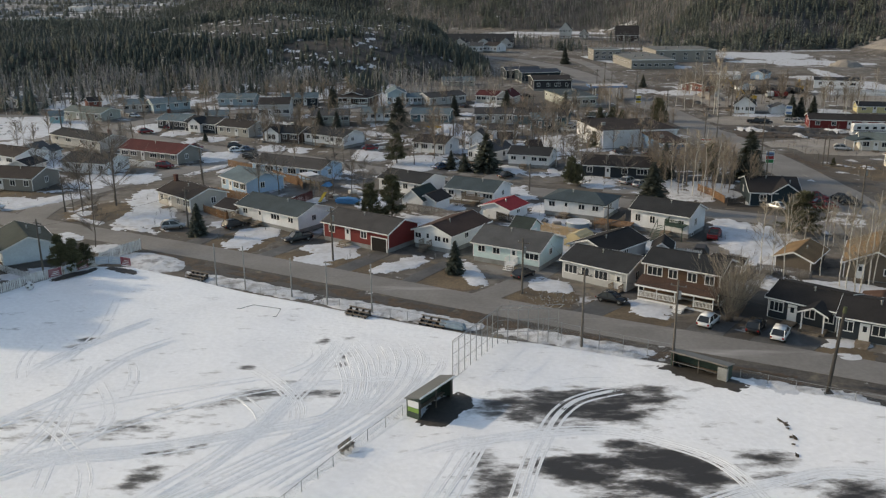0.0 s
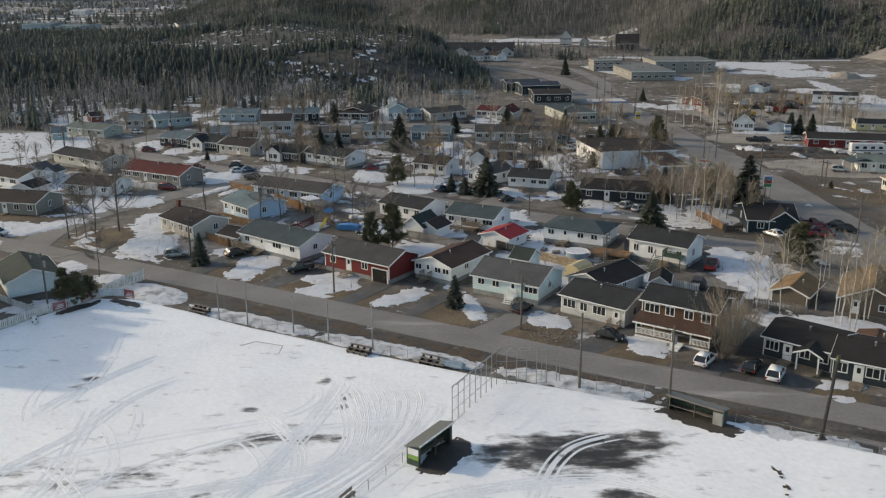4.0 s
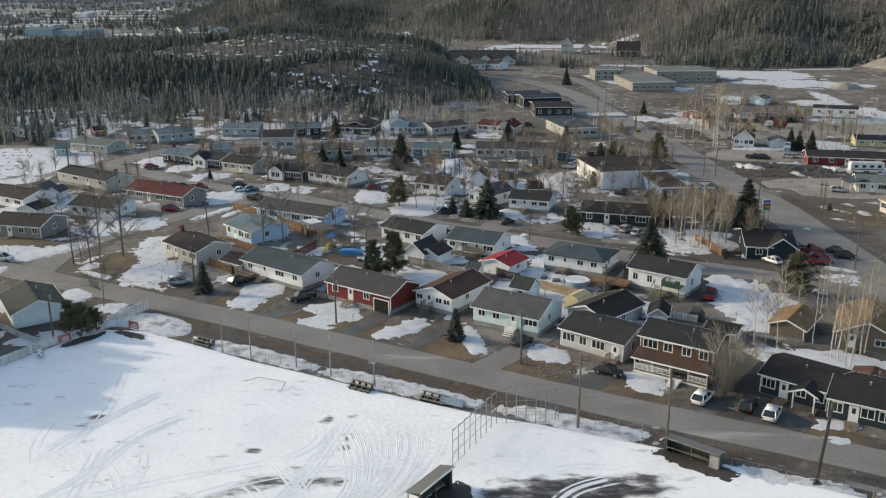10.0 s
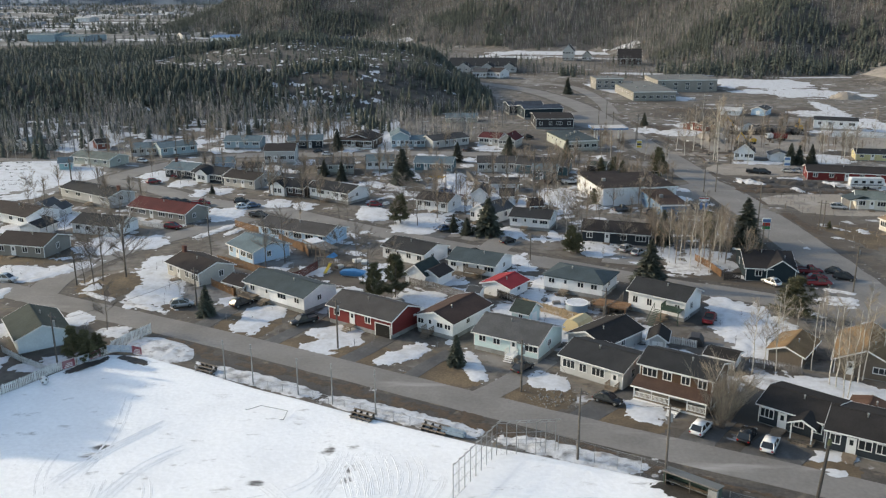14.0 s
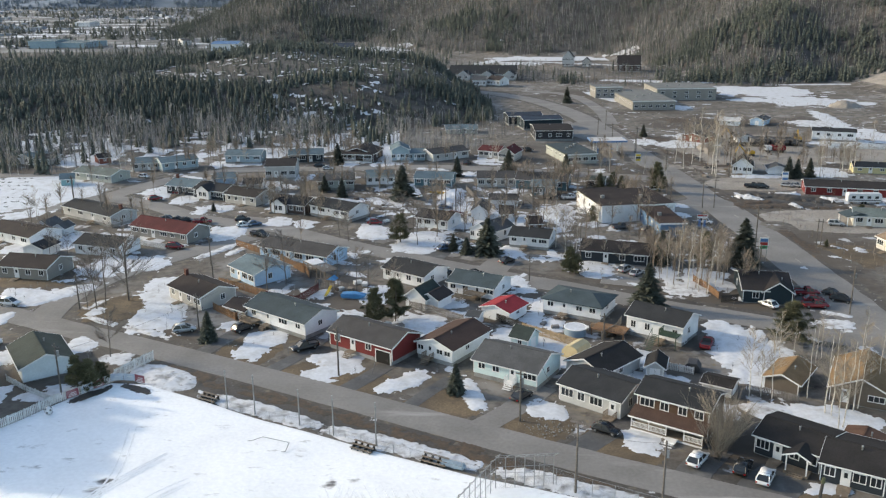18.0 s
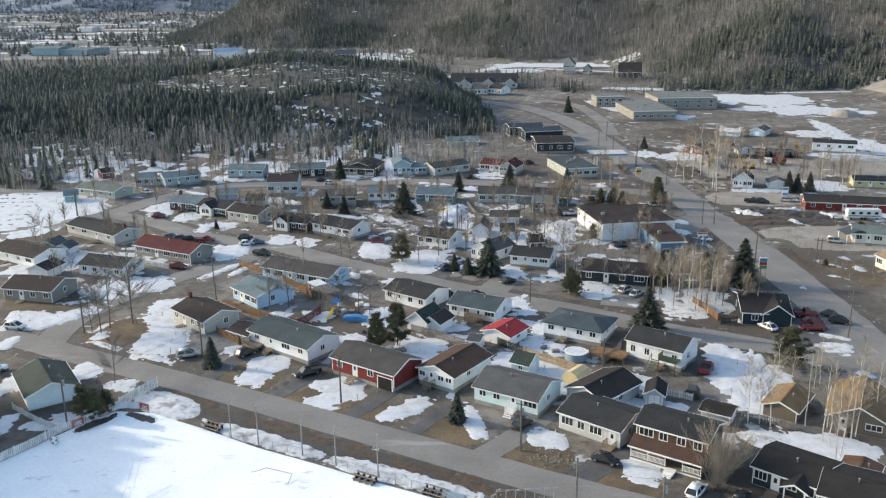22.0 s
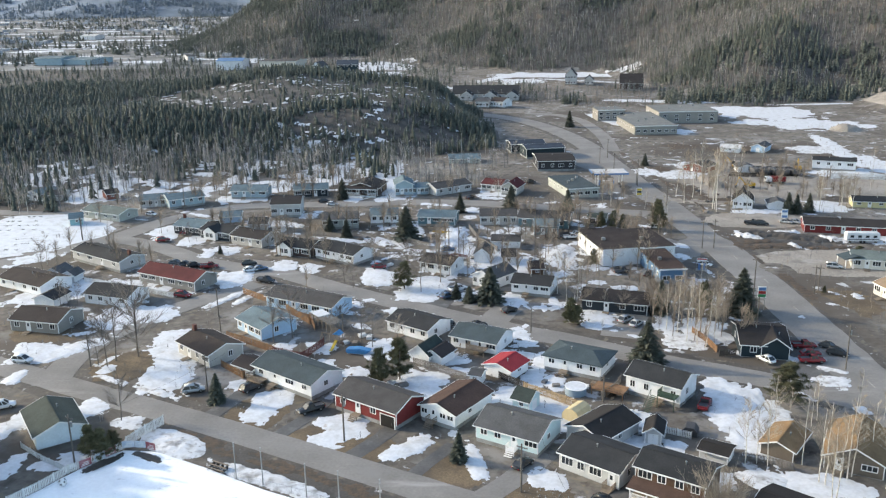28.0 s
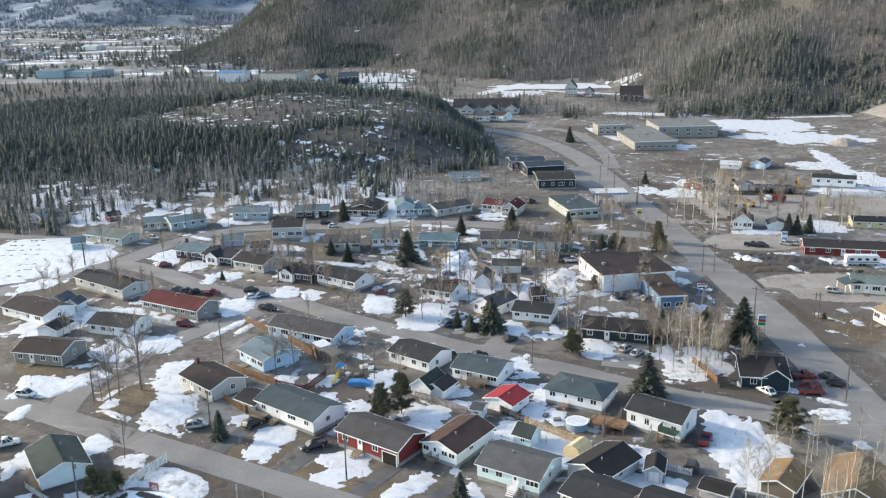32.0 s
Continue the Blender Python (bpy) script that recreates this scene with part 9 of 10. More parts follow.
# fuel stand by the blue annex
Fs = empty("fuel_stand", pose(58.0, 221.0, 0, 0, 0, -8), "blue fuel stand under a red and white sign", "fuel stand")
part("plinth", boxes((-1.4, -0.7, -0.1, 1.4, 0.7, 0.18)), CONCRETE, Fs)
for px in (-0.9, 0.3):
    part("pump", boxes((px, -0.3, 0.185, px + 0.6, 0.3, 1.8)), CANOPYBLUE, Fs)
for px in (-1.2, 1.1):
    part("post", boxes((px, -0.06, 0.185, px + 0.1, 0.06, 3.2)), METAL, Fs)
part("sign", boxes((-1.3, -0.12, 2.4, 1.3, -0.065, 3.3)), TRIM, Fs)
part("sign_panel", boxes((-1.2, -0.14, 2.85, 1.2, -0.122, 3.2)), SIGNRED, Fs)
# yellow canoe and a dark trampoline in the back yards
bm = prism(bmesh.new(), ((-2.6, 0.55), (-2.0, 0.15), (2.0, 0.15), (2.6, 0.55), (1.6, 0.62), (0, 0.7), (-1.6, 0.62)), -0.55, 0.55)
bmesh.ops.bevel(bm, geom=bm.edges[:], offset=0.12, segments=2, affect="EDGES")
tagged(link_mesh("canoe", bm, YELLOW), "overturned yellow canoe lying on snow", "canoe").matrix_world = pose(-11.7, 258.4, 0.1, 0, 0, -12)
Tr = empty("trampoline", pose(-10.5, 233.8, 0), "round dark trampoline in a back yard", "trampoline")
bm = bmesh.new()
bmesh.ops.create_cone(bm, segments=22, radius1=2.1, radius2=2.1, depth=0.08, cap_ends=True, matrix=Matrix.Translation((0, 0, 0.85)))
part("mat", bm, DARKTRIM, Tr)
bm = bmesh.new()
for k in range(22):
    a, b = k * math.tau / 22, (k + 1) * math.tau / 22
    tube(bm, (2.2 * math.cos(a), 2.2 * math.sin(a), 0.86), (2.2 * math.cos(b), 2.2 * math.sin(b), 0.86), 0.07, 0.07, 5)
part("rim", bm, TARP, Tr)
for k in range(6):
    a = k * math.tau / 6
    bm = bmesh.new()
    tube(bm, (2.15 * math.cos(a), 2.15 * math.sin(a), 0.84), (2.15 * math.cos(a), 2.15 * math.sin(a), -0.1), 0.04, 0.04, 5)
    part("leg", bm, METAL, Tr)
# row of far yard clutter: pipes and pallets
PIPE = material("rusty_clutter", (0.13, 0.10, 0.085), 0.9, scale=0.6, spread=0.4)
rng = random.Random(5)


def crate(x, y, s, mat, label):
    bm = boxes((-s, -s * 0.7, 0, s, s * 0.7, s * 0.8))
    bmesh.ops.bevel(bm, geom=bm.edges[:], offset=s * 0.08, segments=1, affect="EDGES")
    for v in bm.verts:
        v.co += Vector((rng.uniform(-0.06, 0.06), rng.uniform(-0.06, 0.06), 0))
    tagged(link_mesh("stored_crate", bm, mat), label, "crate", "yard clutter").matrix_world = pose(x, y, height(x, y), 0, 0, rng.uniform(0, 90))


for k in range(150):
    zone = rng.choice(((95, 310, 30, 25), (85, 300, 12, 20), (110, 240, 25, 8), (40, 232, 8, 6), (-20, 250, 25, 15), (10, 235, 10, 15), (-30, 235, 10, 10), (-60, 265, 20, 10), (-28, 172, 6, 5), (130, 360, 25, 30), (-5, 245, 18, 12), (0, 225, 10, 10), (-50, 245, 18, 12), (20, 150, 8, 5), (-22, 150, 8, 6), (30, 136, 6, 5), (50, 210, 5, 5)))
    x, y = zone[0] + rng.uniform(-1, 1) * zone[2], zone[1] + rng.uniform(-1, 1) * zone[3]
    crate(x, y, rng.uniform(0.3, 0.9), rng.choice((PIPE, GREYWOOD, WOOD, C_GREYCAR, WHITEWOOD)), "weathered crate or scrap stored in a yard")

# overhead wires along the front street and main street
WIRE = material("black_cable", (0.02, 0.02, 0.02), 0.6)


def cable(p, q, sag):
    bm = bmesh.new()
    p, q = Vector(p), Vector(q)
    prev = None
    for k in range(0, 13):
        f = k / 12
        c = p.lerp(q, f) - Vector((0, 0, sag * 4 * f * (1 - f)))
        ring = [bm.verts.new(c + o) for o in (Vector((0.018, 0, 0)), Vector((0, 0, 0.018)), Vector((-0.018, 0, 0)), Vector((0, 0, -0.018)))]
        if prev:
            for j in range(4):
                bm.faces.new((prev[j], prev[(j + 1) % 4], ring[(j + 1) % 4], ring[j]))
        prev = ring
    tagged(link_mesh("overhead_cable", bm, WIRE), "thin black overhead cable between utility poles", "cable", "overhead cables")


for p, q in (((-63, 119, 8.2), (-46.5, 147, 8)), ((12, 95.5, 9.4), (21.5, 90.8, 9.8)), ((21.5, 90.8, 9.8), (36, 84, 9.2)), ((12, 95.5, 9.4), (9, 117, 8))):
    cable(p, q, 0.7)


# ---- woods ----
def tri_arrays(bm):
    bmesh.ops.triangulate(bm, faces=bm.faces[:])
    bm.verts.index_update()
    v = np.array([x.co[:] for x in bm.verts], dtype=np.float32)
    f = np.array([[q.index for q in x.verts] for x in bm.faces], dtype=np.int32)
    bm.free()
    return v, f


def low_conifer(seed, tiers=6, n=8):
    """Unit-height conifer of ragged drooping tiers, uneven from side to side."""
    rng = random.Random(seed)
    bm = bmesh.new()
    thin = rng.uniform(0.75, 1.1)
    for k in range(tiers):
        f = k / tiers
        r, z0, z1 = 0.2 * thin * (1 - f * 0.85), 0.05 + 0.87 * f, min(1.0, 0.30 + 0.9 * f)
        top = bm.verts.new((rng.uniform(-0.015, 0.015), rng.uniform(-0.015, 0.015), z1))
        ring = []
        for j in range(n):
            a = j * math.tau / n + k * 0.7
            rr = r * (rng.uniform(0.85, 1.35) if j % 2 else rng.uniform(0.35, 0.7))
            ring.append(bm.verts.new((math.cos(a) * rr, math.sin(a) * rr, z0 + (rng.uniform(-0.07, 0.01) if j % 2 else 0.05))))
        for j in range(n):
            bm.faces.new((ring[j], ring[(j + 1) % n], top))
    return tri_arrays(bm)


def low_bare(seed, limbs, wide=0.22, fat=0.010):
    rng = random.Random(seed)
    bm = bmesh.new()
    tube(bm, (0, 0, -0.02), (rng.uniform(-0.03, 0.03), 0, 0.55), 0.012, 0.009, 3)
    tube(bm, (0, 0, 0.5), (rng.uniform(-0.04, 0.04), rng.uniform(-0.04, 0.04), 1.0), 0.009, 0.002, 3)
    for k in range(limbs):
        z = rng.uniform(0.35, 0.92)
        a = rng.uniform(0, math.tau)
        ln = wide * (1.2 - z) * rng.uniform(0.6, 1.2)
        e = Vector((math.cos(a) * ln, math.sin(a) * ln, z + ln * rng.uniform(0.8, 1.5)))
        b = Vector((0, 0, z))
        s = Vector((-math.sin(a), math.cos(a), 0)) * fat
        bm.faces.new([bm.verts.new(q) for q in (b - s, b + s, e)])
        for j in range(2):
            m_ = b.lerp(e, rng.uniform(0.4, 0.9))
            e2 = m_ + Vector((rng.uniform(-1, 1), rng.uniform(-1, 1), rng.uniform(0.4, 1.6))) * ln * 0.4
            bm.faces.new([bm.verts.new(q) for q in (m_ - s * 0.6, m_ + s * 0.6, e2)])
    return tri_arrays(bm)


def forest(name, spots, templates, mat, label, rise=height):
    """spots: x, y, height, width factor; all joined in one mesh."""
    rng = random.Random(len(spots))
    vs, fs, off = [], [], 0
    for x, y, h, wd in spots:
        v, f = rng.choice(templates)
        a = rng.uniform(0, math.tau)
        c, s = math.cos(a) * h * wd, math.sin(a) * h * wd
        o = np.empty_like(v)
        o[:, 0] = v[:, 0] * c - v[:, 1] * s + x
        o[:, 1] = v[:, 0] * s + v[:, 1] * c + y
        o[:, 2] = v[:, 2] * h + rise(x, y) - 0.2
        vs.append(o)
        fs.append(f + off)
        off += len(v)
    v, f = np.concatenate(vs), np.concatenate(fs)
    me = bpy.data.meshes.new(name)
    me.vertices.add(len(v))
    me.vertices.foreach_set("co", v.ravel())
    me.loops.add(f.size)
    me.loops.foreach_set("vertex_index", f.ravel())
    me.polygons.add(len(f))
    me.polygons.foreach_set("loop_start", np.arange(0, f.size, 3, dtype=np.int32))
    me.update(calc_edges=True)
    me.materials.append(mat)
    if mat.name in ("dark_conifer_wood", "haze_tinted_wood"):
        me.shade_smooth()
    return tagged(new(name, me), label, "woodland", kind="stuff")


def tree_material(name, a, b, rough=0.95):
    m = material(name, a, rough, second=b, scale=30.0, fine=0.5, spread=0.35, bump=0.0)
    nt = m.node_tree
    geo = nt.nodes.new("ShaderNodeNewGeometry")
    hs = nt.nodes.new("ShaderNodeHueSaturation")
    mr = nt.nodes.new("ShaderNodeMapRange")
    mr.inputs[3].default_value, mr.inputs[4].default_value = 0.78, 1.22
    nt.links.new(geo.outputs["Random Per Island"], mr.inputs[0])
    nt.links.new(mr.outputs[0], hs.inputs["Value"])
    src = nt.nodes["Principled BSDF"].inputs["Base Color"].links[0].from_socket
    nt.links.new(src, hs.inputs["Color"])
    nt.links.new(hs.outputs["Color"], nt.nodes["Principled BSDF"].inputs["Base Color"])
    return m


WOODCON = tree_material("dark_conifer_wood", (0.072, 0.083, 0.068), (0.094, 0.104, 0.082))
WOODBARE = tree_material("leafless_wood", (0.168, 0.172, 0.178), (0.222, 0.222, 0.224))
WOODPALE = tree_material("pale_birch_wood", (0.36, 0.345, 0.325), (0.25, 0.238, 0.224))
CON = [low_conifer(s) for s in range(8)]
CONFAR = [low_conifer(s, 4, 6) for s in range(100, 106)]
THIN = [low_bare(80 + s, 7) for s in range(6)]
BARE = [low_bare(20 + s, 9) for s in range(6)]
BARE2 = [low_bare(40 + s, 16) for s in range(6)]
YARDT = [low_bare(60 + s, 46, 0.40, 0.0065) for s in range(8)]
WOODTAN = tree_material("tan_leafless_wood", (0.30, 0.245, 0.19), (0.22, 0.182, 0.145))
rng = random.Random(11)
con, bare, pale = [], [], []


def clear_of_town(x, y):
    """False on streets, lots and yards."""
    if y < 326 and x > -125:
        return False
    if x <= -125 and y < 302:
        return False
    if x > 8 and y < 560 and x < 230:
        return False
    if x > -45 and 335 > y:
        return False
    return True


# wooded knoll: thin on the rocky crest and on its bare front slope
scrub = []
for k in range(26000):
    x, y = rng.uniform(-345, 22), rng.uniform(328, 605)
    q = knoll(x, y)
    if q < -0.2 or not clear_of_town(x, y):
        continue
    n_ = smooth_noise(x, y, 35, 5.5)
    top = ((x + 84) / 114) ** 2 + ((y - 476) / 44) ** 2 + 0.9 * smooth_noise(x, y, 28, 9.1)
    slope = ((x + 48) / 44) ** 2 + ((y - 408) / 22) ** 2 + 0.8 * smooth_noise(x, y, 16, 4.4)
    if top < 1 or slope < 1:
        if rng.random() < (0.40 if x > -110 else 0.26) + (0.25 if y > 505 else 0):
            con.append((x, y, rng.uniform(0.8, 2.6) + (rng.random() < 0.2) * 2, rng.uniform(1.5, 2.4)))
        elif rng.random() < (0.30 if slope < 1 else 0.08):
            bare.append((x, y, rng.uniform(2.0, 5.0), rng.uniform(1.0, 1.5)))
        elif rng.random() < 0.8:
            scrub.append((x, y, rng.uniform(0.4, 1.1), rng.uniform(1.6, 3.0)))
        continue
    edge = y < 402 + 0.05 * x and x < -14
    if edge and rng.random() < 0.15:
        pale.append((x, y, rng.uniform(6, 10), rng.uniform(0.8, 1.2)))
    elif x < -10 and n_ > 0.05 and rng.random() < 0.28:
        bare.append((x, y, rng.uniform(3, 6.0), rng.uniform(1.1, 1.7)))
    else:
        if x > -60:
            con.append((x, y, rng.uniform(3.0, 6.5), rng.uniform(1.1, 1.6)))
        else:
            con.append((x, y, rng.choice((rng.uniform(1.6, 3.2), rng.uniform(2.5, 4.6), rng.uniform(3.5, 5.6))), rng.uniform(1.6, 2.5)))
# dark row along the back of the crest
for k in range(1500):
    x = rng.uniform(-330, -4)
    con.append((x, 528 + 0.06 * (x + 120) + rng.gauss(0, 10), rng.uniform(3.0, 6.5), rng.uniform(1.2, 1.9)))
for k in range(1900):
    x, y = rng.uniform(-350, -150), rng.uniform(500, 640)
    con.append((x, y, rng.uniform(3.0, 6.5), rng.uniform(1.2, 1.9)))
# grey wood on the low ground between knoll and mountain
for k in range(5200):
    x, y = rng.uniform(-330, 60), rng.uniform(585, 960)
    if knoll(x, y) > -0.1 or height(x, y) > 3 or smooth_noise(x, y, 70, 4.1) < -0.12 or (-20 < x < 150 and 690 < y < 800):
        continue
    (con if rng.random() < 0.12 else bare if rng.random() < 0.5 else pale).append((x, y, rng.uniform(4.0, 7.5), rng.uniform(1.1, 1.7)))
# left of the town and behind the knoll
for k in range(5200):
    x, y = rng.uniform(-620, -120), rng.uniform(250, 860)
    if knoll(x, y) > -0.12 or not clear_of_town(x, y) or (y < 312 and x > -185):
        continue
    if rng.random() < (0.82 if y < 345 else 0.5):
        bare.append((x, y, rng.uniform(5, 9.5), rng.uniform(1.0, 1.5)))
    else:
        con.append((x, y, rng.uniform(3.5, 8.5), rng.uniform(1.1, 1.6)))
# mountain side
for k in range(80000):
    x = rng.uniform(-620, 560)
    y = rng.uniform(590, 1280)
    z = height(x, y)
    if z < 1.0 or knoll(x, y) > -0.1 or z > 105:
        continue
    if x > 235 and y < 560 and z < 26:
        continue
    n_ = smooth_noise(x, y, 80, 8.8) + 0.6 * smooth_noise(x, y, 25, 2.2)
    n_ += 0.30 - 0.011 * z if x > 40 else 0.0
    if n_ < -0.1 - 0.1 * (x < 80):
        if rng.random() < 0.85:
            con.append((x, y, rng.uniform(5, 9), rng.uniform(1.0, 1.5)))
    elif rng.random() < 0.8:
        (bare if rng.random() < (0.75 if n_ < 0.2 else 0.45) else pale).append((x, y, rng.uniform(6, 10), rng.uniform(0.9, 1.4)))
    else:
        con.append((x, y, rng.uniform(4, 8.5), rng.uniform(0.75, 1.1)))
# foot of the mountain and hedges on the flat
for k in range(1500):
    x, y = rng.uniform(-330, 220), rng.uniform(620, 900)
    if height(x, y) > 3.5 or knoll(x, y) > -0.1 or (-20 < x < 140 and 700 < y < 800) or smooth_noise(x, y, 60, 3.3) < 0.05:
        continue
    (con if rng.random() < 0.4 else bare).append((x, y, rng.uniform(6, 10), 1.0))
for k in range(130):
    x, y = rng.uniform(70, 150), rng.uniform(588, 640)
    bare.append((x, y, rng.uniform(6, 10), 1.1))
for k in range(300):
    con.append((rng.uniform(118, 262), rng.uniform(566, 596), rng.uniform(5, 11), rng.uniform(0.9, 1.3)))
# clump of leafless trees and spruces before the care home
for k in range(150):
    bare.append((rng.uniform(26, 70), rng.uniform(574, 612), rng.uniform(4, 8), rng.uniform(1.0, 1.5)))
for k in range(26):
    con.append((rng.uniform(52, 72), rng.uniform(566, 584), rng.uniform(4, 7.5), 1.2))
for k in range(240):
    x, y = rng.uniform(60, 215), rng.uniform(548, 572)
    if smooth_noise(x, y, 14, 1.1) > 0:
        rng.choice((con, bare, bare)).append((x, y, rng.uniform(3, 7), 1.2))
# valley woods far away
for k in range(15000):
    x, y = rng.uniform(-720, -180), rng.uniform(960, 1750)
    z = height(x, y)
    if 0.8 < z < 125:
        n_ = smooth_noise(x, y, 80, 8.8)
        (con if n_ < -0.1 else rng.choice((bare, bare, pale, con))).append((x, y, rng.uniform(7, 11), rng.uniform(0.9, 1.4)))
for k in range(11000):
    y = rng.uniform(900, 2900)
    x = -y * rng.uniform(0.22, 0.64)
    if smooth_noise(x * 0.5, y, 110, 6.1) < 0.02 or height(x, y) > 2:
        continue
    (con if rng.random() < 0.3 else bare).append((x, y, rng.uniform(5, 11), 2.2))
for k in range(1500):
    x, y = rng.uniform(-190, 20), rng.uniform(322, 392)
    if not (-20 < x < 4 and 360 < y < 390) and smooth_noise(x, y, 14, 3.9) > 0.06:
        (pale if rng.random() < 0.65 else bare).append((x, y, rng.uniform(6.5, 10.5), rng.uniform(1.0, 1.4)))
for k in range(420):
    con.append((rng.uniform(-200, -30), rng.uniform(338, 405), rng.uniform(3, 7), 1.35))
for k in range(420):
    x, y = rng.uniform(-235, -138), rng.uniform(284, 332)
    if y > 284 - (x + 138) * 0.25:
        rng.choice((pale, pale, bare, con)).append((x, y, rng.uniform(5, 9.5), rng.uniform(1.0, 1.4)))
forest("knoll_scrub", scrub, THIN, WOODBARE, "low leafless scrub on the rocky crest of a knoll")
def split(spots):
    return [q for q in spots if q[1] < 440], [q for q in spots if q[1] >= 440]


for spots, near_kinds, far_kinds, mat, what, label in (
    (con, CON, CONFAR, WOODCON, "conifer_wood", "dense dark conifer woods on knoll and mountain"),
    (bare, BARE2, THIN, WOODBARE, "leafless_wood", "leafless grey hardwood trees among conifers"),
):
    for part_, kinds in zip(split(spots), (near_kinds, far_kinds)):
        forest(what, part_, kinds, mat, label)
forest("birch_wood", pale, BARE, WOODPALE, "pale leafless birches along the wood edge")
STREETS = ([(-150, 186), (-80, 151), (0, 110.5), (45, 88.5)], [(-82, 150), (-78, 182), (-57, 211)], [(-130, 236), (-113, 252), (-75, 229), (-34, 213), (8, 184), (47, 155), (72, 142)], [(-133, 228), (-104, 272), (-78, 295), (-10, 299), (66, 278)], [(73, 130), (70.5, 213), (59, 323), (50, 417)])


def off_street(x, y, gap=6.0):
    p = Vector((x, y))
    for line_ in STREETS:
        for a, b in zip(line_, line_[1:]):
            a, b = Vector(a), Vector(b)
            t_ = max(0.0, min(1.0, (p - a).dot(b - a) / (b - a).length_squared))
            if (p - a.lerp(b, t_)).length < gap + (2 if x > 50 else 0):
                return False
    return True


# leafless trees of the back yards
yard = []
for k in range(700):
    x, y = rng.uniform(-125, 60), rng.uniform(205, 335)
    if off_street(x, y, 8) and smooth_noise(x, y, 22, 1.9) > 0.02:
        yard.append((x, y, rng.uniform(4.5, 9.5), rng.uniform(0.9, 1.4)))
forest("yard_trees", yard, YARDT, WOODTAN, "leafless tan trees in the back yards")
more = []
for k in range(190):
    x, y = rng.choice(((rng.uniform(80, 132), rng.uniform(288, 350)), (rng.uniform(14, 62), rng.uniform(232, 298)), (rng.uniform(38, 56), rng.uniform(168, 200))))
    if off_street(x, y, 8):
        more.append((x, y, rng.uniform(4, 10), rng.uniform(0.9, 1.3)))
forest("roadside_trees", more, YARDT, WOODTAN, "leafless tan trees near the main street")
# rough scrub on the lots east of the main street
rough = []
for k in range(3200):
    x, y = rng.uniform(62, 205), rng.uniform(180, 470)
    if off_street(x, y, 7) and smooth_noise(x, y, 20, 6.6) + 0.5 * smooth_noise(x, y, 7, 2.4) > 0.16 and not (82 < x < 125 and 418 < y < 482):
        rough.append((x, y, rng.uniform(0.5, 2.6), rng.uniform(1.3, 2.4)))
for k in range(1500):
    x, y = rng.uniform(-10, 130), rng.uniform(500, 720)
    if smooth_noise(x, y, 26, 5.3) > -0.05 and not (60 < x < 132 and y < 520) and not (-20 < x < 30 and 575 < y < 630) and not (10 < x < 60 and y < 560):
        rough.append((x, y, rng.uniform(1.5, 5.0), rng.uniform(1.2, 2.2)))
forest("rough_scrub", rough, THIN, WOODTAN, "leafless tan scrub on rough lots by the main street")
# garden shrubs and rough grass between the lots
shr = []
for k in range(2300):
    x, y = rng.uniform(-130, 135), rng.uniform(128, 335)
    if off_street(x, y):
        shr.append((x, y, rng.uniform(0.6, 2.0), rng.uniform(1.2, 2.2)))
forest("bare_shrubs", shr, BARE2, WOODBARE, "leafless garden shrubs scattered in the yards")
# soil and grit churned up along the front street
grit = bmesh.new()
for k in range(70):
    f = rng.random()
    x = -52 + 90 * f
    y = 139.6 - 0.52 * (x + 56) - rng.uniform(4.4, 7.0)
    patch("soil", x, y, rng.uniform(1.0, 3.2), rng.uniform(0.4, 1.0), -27 + rng.uniform(-8, 8), SOIL, 0.045, 0.03, 0.6, into=grit)
tagged(link_mesh("churned_soil", grit, SOIL, smooth=True), "churned brown soil along the front street", "soil", kind="stuff")
# stones strewn over a front lawn
rub = bmesh.new()
for k in range(190):
    x, y = 10.3 + rng.gauss(0, 2.0), 112.0 + rng.gauss(0, 1.3)
    r = 0.03 + 0.11 * rng.random() ** 3
    bmesh.ops.create_icosphere(rub, subdivisions=1, radius=r, matrix=pose(x, y, 0.14, rng.uniform(0, 90), rng.uniform(0, 90), 0))
tagged(link_mesh("lawn_stones", rub, CONCRETE), "pale stones strewn over a front lawn", "stones", kind="stuff")
# dark soil along the main street and round the lots beside it
soil = bmesh.new()
VERGE_LINE = [(78.5, 200), (76.3, 222), (73.6, 243), (72.6, 262), (74.6, 292), (70.5, 322), (66.0, 362), (63.4, 392)]
for (xa, ya), (xb, yb) in zip(VERGE_LINE, VERGE_LINE[1:]):
    for k in range(7):
        f = rng.random()
        if abs(ya + (yb - ya) * f - 275) > 9 and abs(ya + (yb - ya) * f - 233) > 5:
            patch("soil", xa + (xb - xa) * f + rng.uniform(-0.3, 1.2), ya + (yb - ya) * f, rng.uniform(2.5, 6.5), rng.uniform(0.5, 1.3), 93 + rng.uniform(-8, 8), SOIL, 0.05, 0.12, 0.5, into=soil)
